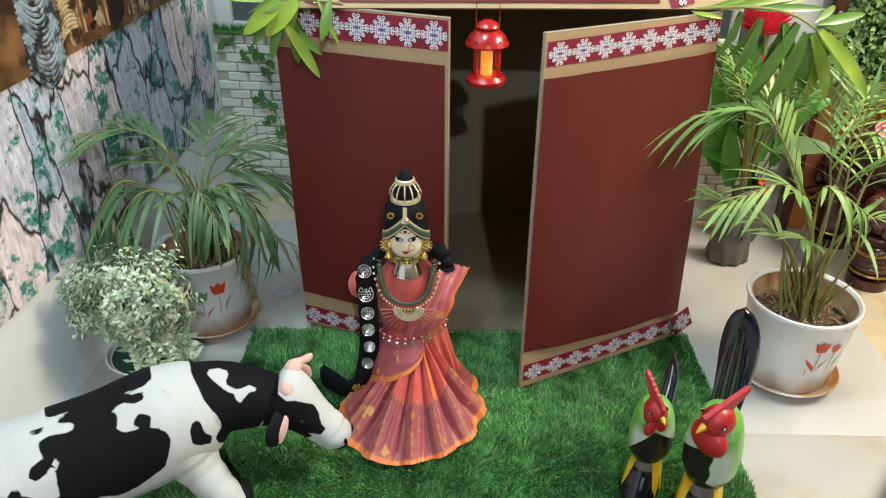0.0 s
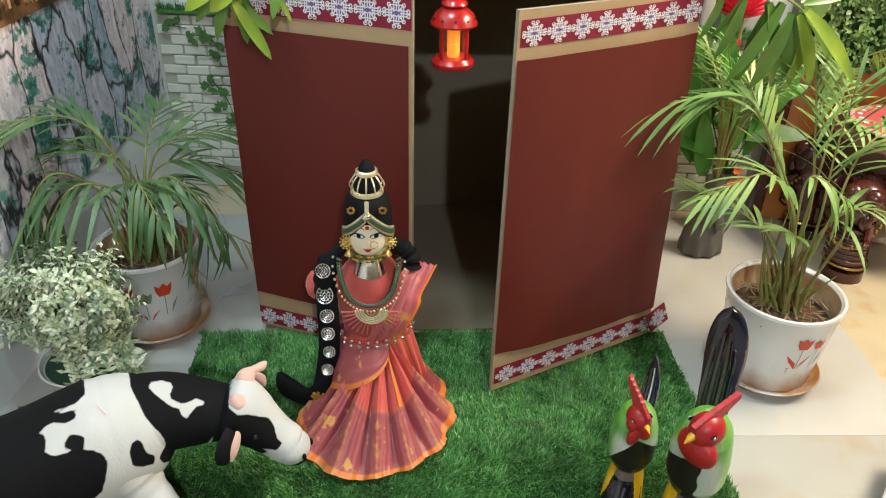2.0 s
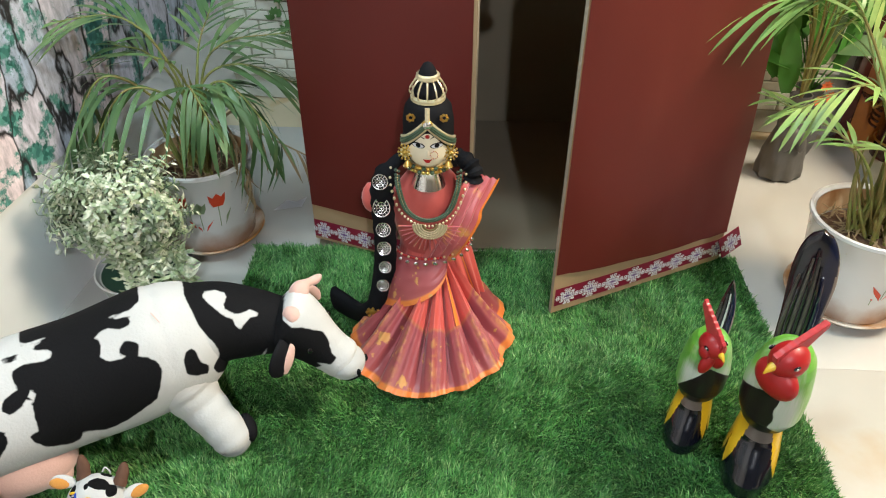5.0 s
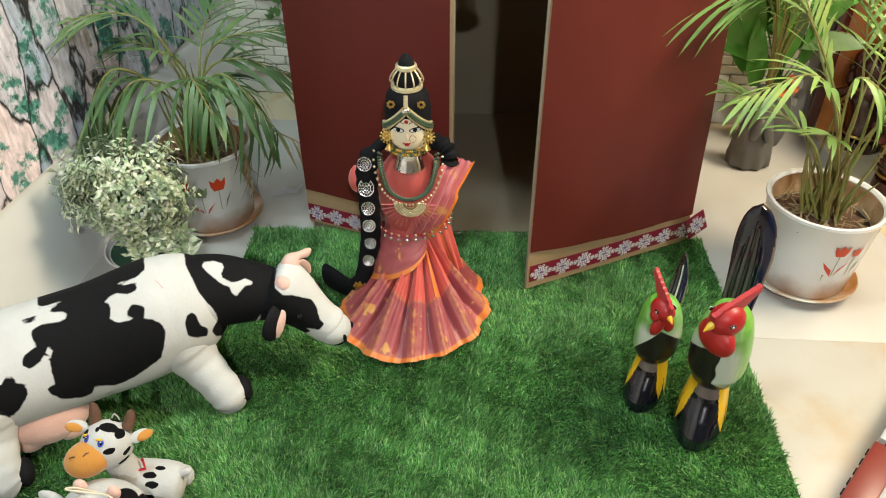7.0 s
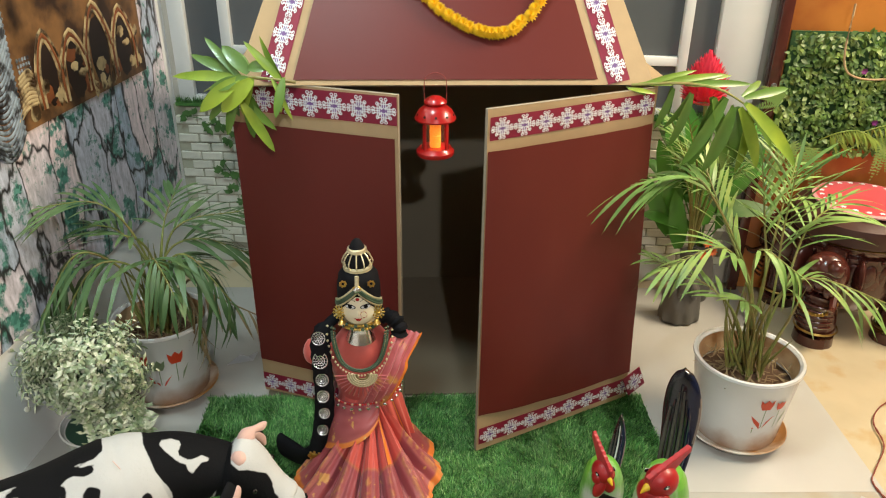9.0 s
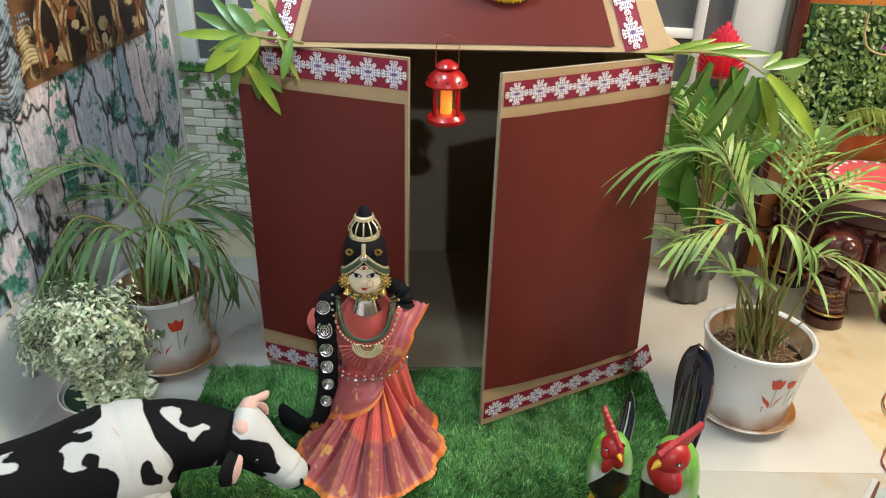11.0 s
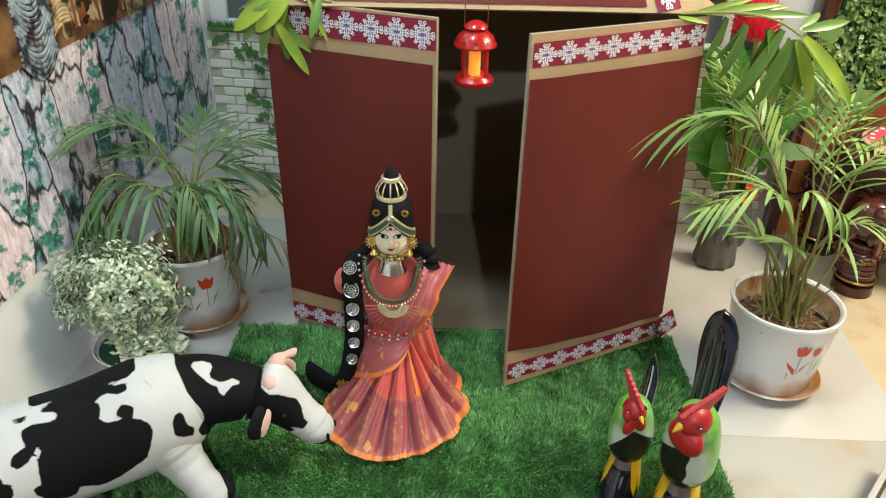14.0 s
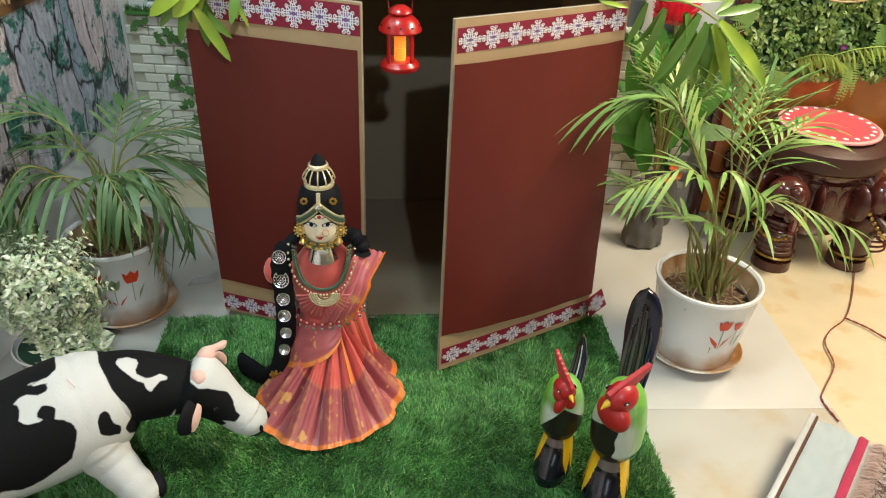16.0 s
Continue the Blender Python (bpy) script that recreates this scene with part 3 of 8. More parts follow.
def turf_blade():
    m = bpy.data.materials.new("turf_blades")
    m.use_nodes = True
    n, l = m.node_tree.nodes, m.node_tree.links
    b = n["Principled BSDF"]
    b.inputs["Roughness"].default_value = 0.42
    geo = n.new("ShaderNodeNewGeometry")
    ramp = n.new("ShaderNodeValToRGB")
    ramp.color_ramp.elements[0].color = (0.026, 0.105, 0.026, 1)
    ramp.color_ramp.elements[1].color = (0.33, 0.53, 0.21, 1)
    e = ramp.color_ramp.elements.new(0.45)
    e.color = (0.066, 0.245, 0.056, 1)
    e = ramp.color_ramp.elements.new(0.8)
    e.color = (0.135, 0.37, 0.095, 1)
    l.new(geo.outputs["Random Per Island"], ramp.inputs[0])
    co = n.new("ShaderNodeTexCoord")
    ns = n.new("ShaderNodeTexNoise")
    ns.inputs["Scale"].default_value, ns.inputs["Detail"].default_value = 5, 4
    l.new(co.outputs["Object"], ns.inputs["Vector"])
    mr = n.new("ShaderNodeMapRange")
    mr.inputs["From Min"].default_value, mr.inputs["From Max"].default_value = 0.3, 0.7
    mr.inputs["To Min"].default_value, mr.inputs["To Max"].default_value = 0.66, 1.34
    tuft = n.new("ShaderNodeTexNoise")
    tuft.inputs["Scale"].default_value, tuft.inputs["Detail"].default_value = 42, 3
    l.new(co.outputs["Object"], tuft.inputs["Vector"])
    both = n.new("ShaderNodeMath")
    both.operation = "MULTIPLY_ADD"
    both.inputs[1].default_value = 0.7
    l.new(tuft.outputs["Fac"], both.inputs[0])
    less = n.new("ShaderNodeMath")
    less.operation = "SUBTRACT"
    less.inputs[1].default_value = 0.35
    l.new(ns.outputs["Fac"], less.inputs[0])
    l.new(less.outputs[0], both.inputs[2])
    l.new(both.outputs[0], mr.inputs["Value"])
    sc = n.new("ShaderNodeVectorMath")
    sc.operation = "SCALE"
    l.new(ramp.outputs[0], sc.inputs[0])
    l.new(mr.outputs[0], sc.inputs["Scale"])
    l.new(sc.outputs[0], b.inputs["Base Color"])
    return m


TURF_BLADE = turf_blade()


def grass_mat(name, x0, x1, y0, y1, count, seed, m, label):
    g = thing(name, m, label, "artificial grass mat")
    bm = bmesh.new()
    box(bm, (x1 - x0, y1 - y0, 0.006), ((x0 + x1) / 2, (y0 + y1) / 2, 0.0035))
    part("backing", bm, TURF_BASE, g, smooth=False)
    ob = new("turf_pile", blades(count, x0, x1, y0, y1, seed))
    ob.parent = g
    ob["kind"] = "stuff"


grass_mat("grass_mat", -0.545, 0.668, 0.45, 1.685, 270000, 1, pose(0, 0, 0.0005, 0, 0, -0.8), "dark green artificial grass mat laid in front of the hut")
grass_mat("grass_mat", -0.90, -0.5455, 0.45, 1.42, 54000, 2, pose(0, 0, 0.0005, 0, 0, -0.8), "narrow piece of artificial grass beside the white wall")

# ---- the hut of board ----
BLUE_INK = material("blue_ink", (0.20, 0.10, 0.30), 0.7, vary=0.3, scale=60)


def motif(bm, cx, cz, s, y=0.0, mat=0):
    """One woven diamond of interlaced loops, flat, in the plane of the band."""
    u = s / 11.0
    layer = 0

    def bar(x0, z0, x1, z1, w=0.21):
        nonlocal layer
        layer += 1
        d = Vector((x1 - x0, 0, z1 - z0)).normalized()
        o = Vector((-d.z, 0, d.x)) * w * u
        e = d * 0.12 * u
        lift = Vector((0, -0.00008 * (layer % 6), 0))
        p0, p1 = Vector((cx + x0 * u, y, cz + z0 * u)) + lift, Vector((cx + x1 * u, y, cz + z1 * u)) + lift
        bm.faces.new([bm.verts.new(q) for q in (p0 - o - e, p1 - o + e, p1 + o + e, p0 + o - e)]).material_index = mat

    def knot(x, z, r1=0.84, r0=0.44, seg=8):
        px, pz = cx + x * u, cz + z * u
        o = [bm.verts.new((px + r1 * u * math.cos(k * math.tau / seg), y, pz + r1 * u * math.sin(k * math.tau / seg))) for k in range(seg)]
        i = [bm.verts.new((px + r0 * u * math.cos(k * math.tau / seg), y, pz + r0 * u * math.sin(k * math.tau / seg))) for k in range(seg)]
        for k in range(seg):
            bm.faces.new((o[k], o[(k + 1) % seg], i[(k + 1) % seg], i[k])).material_index = mat
    for q in (1, -1):
        for x, z in ((0.95, 4.6), (-0.95, 4.6), (2.75, 2.75), (-2.75, 2.75), (4.5, 0.85), (-4.5, 0.85)):
            knot(x, z * q)
        for x in (1, -1):
            bar(0.95 * x, 4.4 * q, 0.95 * x, 0.5 * q)
            bar(2.75 * x, 2.6 * q, 2.75 * x, 0.3 * q)
            bar(0.2 * x, 2.75 * q, 2.7 * x, 2.75 * q)
            bar(0.2 * x, 0.95 * q, 4.4 * x, 0.95 * q)
            bar(0.95 * x, 0.95 * q, 2.4 * x, 2.4 * q, 0.22)
            bar(1.9 * x, 0.1 * q, 1.9 * x, 1.8 * q, 0.22)
        bar(0, 1.2 * q, 0, 3.6 * q)
        bar(-1.0, 3.65 * q, 1.0, 3.65 * q, 0.22)
    bar(-5.4, 0, -1.6, 0)
    bar(1.6, 0, 5.4, 0)
    bm.faces.new([bm.verts.new((cx + x * u, y + 0.0008, cz + z * u)) for x, z in ((0, -3.4), (3.4, 0), (0, 3.4), (-3.4, 0))]).material_index = 1


def print_band(parent, x0, x1, z0, z1, y, count, up=False, skew=0.0):
    """A crimson printed band on the face -y of a board, with its row of white woven crosses. skew: rise of the far end."""
    bm = bmesh.new()
    n = 16
    for i in range(n + 1):
        s = i / n
        x = x0 + (x1 - x0) * s
        w = 0.0012 * math.sin(7 * s + 2)
        for dz in (z0, z1):
            bm.verts.new((x, y - 0.0015 + w, dz + skew * s))
    bm.verts.ensure_lookup_table()
    for i in range(n):
        bm.faces.new((bm.verts[2 * i], bm.verts[2 * i + 2], bm.verts[2 * i + 3], bm.verts[2 * i + 1]))
    band = part("printed_band", bm, BAND, parent, "crimson fabric band with white woven crosses")
    long, wide = (z1 - z0, x1 - x0) if up else (x1 - x0, z1 - z0)
    step = long / count
    bm = bmesh.new()
    motif(bm, 0, 0, wide * 0.94)
    me = bpy.data.meshes.new("motif")
    bm.to_mesh(me)
    bm.free()
    me.materials.append(WHITE_INK)
    me.materials.append(BLUE_INK)
    for i in range(count):
        q = (i + 0.5) * step
        ob = new("motif", me)
        ob.parent = band
        ob.scale = (1, 1, step / (wide * 0.94)) if up else (step / (wide * 0.94), 1, 1)
        s = (x0 + x1) / 2 if up else x0 + q
        ob.location = (s, y - 0.0042, (z0 + q) if up else (z0 + z1) / 2 + skew * (s - x0) / (x1 - x0))
    return band


def board(bm, w, h, thick, rise=0.0, inset=0.0):
    """An upright sheet from the hinge at x = 0, its top edge rising by rise."""
    pts = [(0, 0), (w, 0), (w - inset, h + rise), (0, h)]
    a = [bm.verts.new((x, -thick / 2, z)) for x, z in pts]
    b = [bm.verts.new((x, thick / 2, z)) for x, z in pts]
    bm.faces.new(a).material_index = 0
    bm.faces.new(b[::-1]).material_index = 0
    for k in range(4):
        f = bm.faces.new((a[k], b[k], b[(k + 1) % 4], a[(k + 1) % 4]))
        f.material_index = 1
    bmesh.ops.recalc_face_normals(bm, faces=bm.faces)


def paper_sheet(bm, x0, x1, z0a, z0b, z1a, z1b, y, bulge, inset=0.0, nx=18, nz=22):
    """A glued sheet that bulges a little; its lower and upper edges run from a (x0) to b (x1)."""
    grid = []
    for j in range(nz + 1):
        row = []
        for i in range(nx + 1):
            s, t = i / nx, j / nz
            x = x0 + (x1 - inset * t - x0) * s
            z = (z0a + (z0b - z0a) * s) * (1 - t) + (z1a + (z1b - z1a) * s) * t
            d = bulge * math.sin(math.pi * min(1, s * 1.02)) ** 0.6 * (0.6 + 0.4 * math.sin(2.2 * t + 0.6)) + 0.0015 * noise.noise((x * 6, z * 5, 1.7)) + (0.0035 * noise.noise((x * 9 + 2, z * 4, 4.1)) + 0.002 * noise.noise((x * 22, z * 9, 7.1))) * min(1, bulge / 0.012)
            row.append(bm.verts.new((x, y - 0.002 - max(0, d), z)))
        grid.append(row)
    for j in range(nz):
        for i in range(nx):
            bm.faces.new((grid[j][i], grid[j][i + 1], grid[j + 1][i + 1], grid[j + 1][i]))


def hut():
    h = thing("toy_hut", pose(0.13, 1.7, 0), "hut of brown board covered with maroon paper and printed bands", "toy hut")
    inv = h.matrix_world.inverted()
    # side and back sheets
    for name, x, w in (("side_panel", -0.505, 0.6), ("side_panel", 0.515, 0.6)):
        bm = bmesh.new()
        box(bm, (0.008, 0.64, 0.9), (x, 0.375, 0.45))
        part(name, bm, [KRAFT], h, smooth=False)
    bm = bmesh.new()
    box(bm, (1.02, 0.008, 1.0), (0.005, 0.70, 0.5))
    part("back_panel", bm, [GREY_CARD], h, "plain grey-brown board", smooth=False)
    bm = bmesh.new()
    box(bm, (1.0, 0.69, 0.006), (0.005, 0.345, 0.003))
    part("floor_panel", bm, [GREY_CARD], h, smooth=False)
    # roof: front slope, trapezoid
    lean = math.atan2(0.30, 0.42)
    roof_m = inv @ pose(0.13, 1.652, 0.905, -math.degrees(lean), 0, 0)
    bm = bmesh.new()
    pts = [(-0.475, 0), (0.475, 0), (0.33, 0.50), (-0.33, 0.50)]
    a = [bm.verts.new((x, 0, z)) for x, z in pts]
    b = [bm.verts.new((x, 0.008, z)) for x, z in pts]
    bm.faces.new(a)
    bm.faces.new(b[::-1])
    for k in range(4):
        bm.faces.new((a[k], b[k], b[(k + 1) % 4], a[(k + 1) % 4])).material_index = 1
    bmesh.ops.recalc_face_normals(bm, faces=bm.faces)
    roof = part("roof", bm, [KRAFT, KRAFT_EDGE], h, "sloping kraft board roof", smooth=False)
    roof.matrix_local = roof_m
    bm = bmesh.new()
    rows = 12
    for j in range(rows + 1):
        s = j / rows
        w0 = 0.345 - 0.10 * s
        for i in range(9):
            bm.verts.new((-w0 + 2 * w0 * i / 8, -0.002 - 0.0012 * abs(math.sin(i * 1.9 + j)), 0.012 + 0.43 * s))
    bm.verts.ensure_lookup_table()
    for j in range(rows):
        for i in range(8):
            k = j * 9 + i
            bm.faces.new((bm.verts[k], bm.verts[k + 1], bm.verts[k + 10], bm.verts[k + 9]))
    sheet = part("roof_paper", bm, [MAROON], h, "maroon paper")
    sheet.matrix_local = roof_m
    for side in (-1, 1):
        band = print_band(h, -0.026, 0.026, 0.006, 0.40, 0, 5, up=True)
        band.name = "roof_band"
        band.matrix_local = roof_m @ pose(side * 0.395, -0.001, 0, 0, -side * 13, 0)
    # back slope and gable ends
    bm = bmesh.new()
    top_y, top_z = 1.652 + 0.5 * math.sin(lean) - 1.7, 0.905 + 0.5 * math.cos(lean)
    vs = [bm.verts.new(p) for p in ((-0.33, top_y + 0.01, top_z), (0.33, top_y + 0.01, top_z), (0.475, 0.69, 0.905), (-0.475, 0.69, 0.905))]
    bm.faces.new(vs)
    fl, fr = bm.verts.new((-0.475, -0.04, 0.905)), bm.verts.new((0.475, -0.04, 0.905))
    bm.faces.new((vs[0], vs[3], fl))
    bm.faces.new((vs[1], fr, vs[2]))
    bmesh.ops.solidify(bm, geom=bm.faces[:], thickness=0.006)
    part("roof_back", bm, [KRAFT], h, smooth=False)
    # hidden strips added to stop lamp light leaking in past the roof edges
    for sg in (-1, 1):
        bm = bmesh.new()
        box(bm, (0.052, 0.72, 0.004), (sg * 0.4945, 0.335, 0.9025))
        part("eave_flap", bm, [KRAFT], h, smooth=False)

    # doors
    def door(hinge, free, top_a, top_b, left, inset=0.0):
        a, b = Vector(hinge), Vector(free)
        d = b - a
        w = Vector((d.x, d.y)).length
        m = inv @ Matrix.Translation((a.x, a.y, 0.018)) @ Matrix.Rotation(math.atan2(d.y, d.x), 4, "Z")
        if not left:
            m = inv @ Matrix.Translation((b.x, b.y, 0.018)) @ Matrix.Rotation(math.atan2(-d.y, -d.x), 4, "Z")
        bm = bmesh.new()
        ha, hb = (top_a, top_b) if left else (top_b, top_a)
        board(bm, w, ha, 0.01, hb - ha, inset)
        dr = part("door", bm, [KRAFT, KRAFT_EDGE], h, "kraft board door", smooth=False)
        dr.matrix_local = m
        return dr, w, ha, hb

    dl, w, ha, hb = door((-0.372, 1.725, 0), (0.022, 1.58, 0), 0.885, 0.885, True)
    bm = bmesh.new()
    paper_sheet(bm, 0.0, w - 0.008, 0.105, 0.10, 0.785, 0.785, -0.005, 0.002)
    part("door_paper", bm, MAROON, dl, "maroon paper")
    print_band(dl, 0.0, w - 0.002, 0.815, 0.88, -0.005, 7)
    print_band(dl, 0.0, w - 0.02, 0.008, 0.060, -0.005, 7)
    dr, w, ha, hb = door((0.642, 1.663, 0), (0.203, 1.45, 0), 0.883, 0.89, False, 0.044)
    bm = bmesh.new()
    paper_sheet(bm, 0.002, w, 0.112, 0.084, 0.80, 0.80, -0.005, 0.014, 0.040)
    part("door_paper", bm, MAROON, dr, "maroon paper that bulges off the board")
    print_band(dr, 0.006, w - 0.044, 0.822, 0.872, -0.005, 8)
    print_band(dr, 0.006, w + 0.01, 0.018, 0.068, -0.005, 8, skew=-0.003)
    bm = bmesh.new()
    box(bm, (0.060, 0.002, 0.070), (w + 0.014, -0.014, 0.052), Matrix.Rotation(radians(-24), 4, "Y"))
    tail = part("band_tail", bm, BAND, dr, "loose end of the printed band", smooth=False)
    bm = bmesh.new()
    motif(bm, 0, 0, 0.060)
    mo = part("motif", bm, [WHITE_INK, BLUE_INK], tail, smooth=False)
    mo.location = (w + 0.014, -0.0172, 0.052)
    mo.rotation_euler = (0, radians(-24), 0)
    return h


hut()

# ---- potted palms ----
POT_RUST = material("rusty_inner_glaze", (0.60, 0.43, 0.26), 0.45, vary=0.15, second=(0.34, 0.15, 0.05), second_scale=9, second_edge=(0.40, 0.62))


def pot_glaze():
    """White glaze, with rusty water stains that creep up unevenly from the foot."""
    m = material("stained_glaze", (0.74, 0.74, 0.74), 0.25, vary=0.05, scale=12, coat=0.4)
    n, l = m.node_tree.nodes, m.node_tree.links
    b = n["Principled BSDF"]
    old = b.inputs["Base Color"].links[0].from_socket
    co = n.new("ShaderNodeTexCoord")
    sp = n.new("ShaderNodeSeparateXYZ")
    ns = n.new("ShaderNodeTexNoise")
    ns.inputs["Scale"].default_value, ns.inputs["Detail"].default_value = 11, 6
    l.new(co.outputs["Object"], sp.inputs[0])
    l.new(co.outputs["Object"], ns.inputs["Vector"])
    ad = n.new("ShaderNodeMath")
    ad.operation = "MULTIPLY_ADD"
    ad.inputs[1].default_value = -0.11
    l.new(ns.outputs["Fac"], ad.inputs[0])
    l.new(sp.outputs["Z"], ad.inputs[2])
    mr = n.new("ShaderNodeMapRange")
    mr.inputs["From Min"].default_value, mr.inputs["From Max"].default_value = -0.05, 0.0
    mr.inputs["To Min"].default_value, mr.inputs["To Max"].default_value = 0.75, 0.0
    l.new(ad.outputs[0], mr.inputs["Value"])
    mx = n.new("ShaderNodeMix")
    mx.data_type = "RGBA"
    l.new(mr.outputs[0], mx.inputs["Factor"])
    l.new(old, mx.inputs["A"])
    mx.inputs["B"].default_value = (0.36, 0.16, 0.05, 1)
    l.new(mx.outputs["Result"], b.inputs["Base Color"])
    return m


POT_GLAZE = pot_glaze()


def pot_profile(r0, r1, h):
    return [(0.0005, 0.012), (r0 - 0.006, 0.012), (r0, 0.0), (r0 + 0.004, 0.006), (r0 + (r1 - r0) * 0.5, h * 0.5), (r1 - 0.003, h - 0.014), (r1 + 0.002, h - 0.008), (r1 + 0.001, h - 0.001), (r1 - 0.006, h), (r1 - 0.012, h - 0.006), (r1 - 0.016, h * 0.8), (r1 - 0.02, h * 0.72)]


def decal(bm, pts, r_at, ang, zc, mat=0):
    """A flat outline pressed on the round wall of a pot: pts (sideways, up) round the angle ang."""
    vs = []
    for s, z in pts:
        r = r_at(zc + z) + 0.0012
        a = ang + s / r
        vs.append(bm.verts.new((r * math.cos(a), r * math.sin(a), zc + z)))
    f = bm.faces.new(vs)
    f.material_index = mat
    bmesh.ops.triangulate(bm, faces=[f])


def tulip_shape(s):
    return [(-0.35 * s, 0.0), (0.35 * s, 0.0), (0.55 * s, 0.45 * s), (0.62 * s, 1.1 * s), (0.3 * s, 0.8 * s), (0, 1.15 * s), (-0.3 * s, 0.8 * s), (-0.62 * s, 1.1 * s), (-0.55 * s, 0.45 * s)]


def leaf_shape(s, dx, h):
    return [(dx * 0.0, 0), (dx * 0.25 + 0.3 * s, h * 0.45), (dx, h), (dx * 0.5 - 0.35 * s, h * 0.55)]


def frond(base, ctrl, tip, leaf_len, pairs, start, rnd, width=0.0080, spread=0.9, hang=0.35):
    """One areca frond: a thin arching stalk and two rows of narrow leaflets."""
    bm = bmesh.new()
    path = [Vector(p) for p in spline([base, *ctrl, tip], 34)]
    n = len(path)
    tube(bm, path, [0.0036 * (1 - 0.75 * i / (n - 1)) + 0.0006 for i in range(n)], 6, mat=1)
    pairs = round(pairs * 0.85)
    for k in range(pairs):
        s = start + (1 - start) * (k + 0.5) / pairs
        f = s * (n - 1)
        i = min(int(f), n - 2)
        c = path[i].lerp(path[i + 1], f - i)
        d = (path[i + 1] - path[i]).normalized()
        side = d.cross(Vector((0, 0, 1)))
        if side.length < 0.05:
            side = Vector((rnd.uniform(-1, 1), rnd.uniform(-1, 1), 0))
        side.normalize()
        q = (k + 0.5) / pairs
        L = leaf_len * (0.55 + 0.75 * math.sin(math.pi * (0.18 + 0.72 * q))) * rnd.uniform(0.85, 1.1) * 1.02
        for sg in (-1, 1):
            if rnd.random() < 0.04:
                continue
            o = d * (0.55 + 0.5 * q + rnd.uniform(-.12, .12)) + side * sg * spread * 0.72 + Vector((0, 0, 0.26 - hang * 0.5 + rnd.uniform(-.1, .1)))
            leaf(bm, c, o, (rnd.uniform(-.25, .25), rnd.uniform(-.25, .25), 1), L, width * rnd.uniform(.8, 1.15), hang * rnd.uniform(.6, 1.5), mat=0, n=6)
    leaf(bm, path[-1], path[-1] - path[-2], (0, 0, 1), leaf_len * 0.6, width * .8, 0.2, n=5)
    return bm


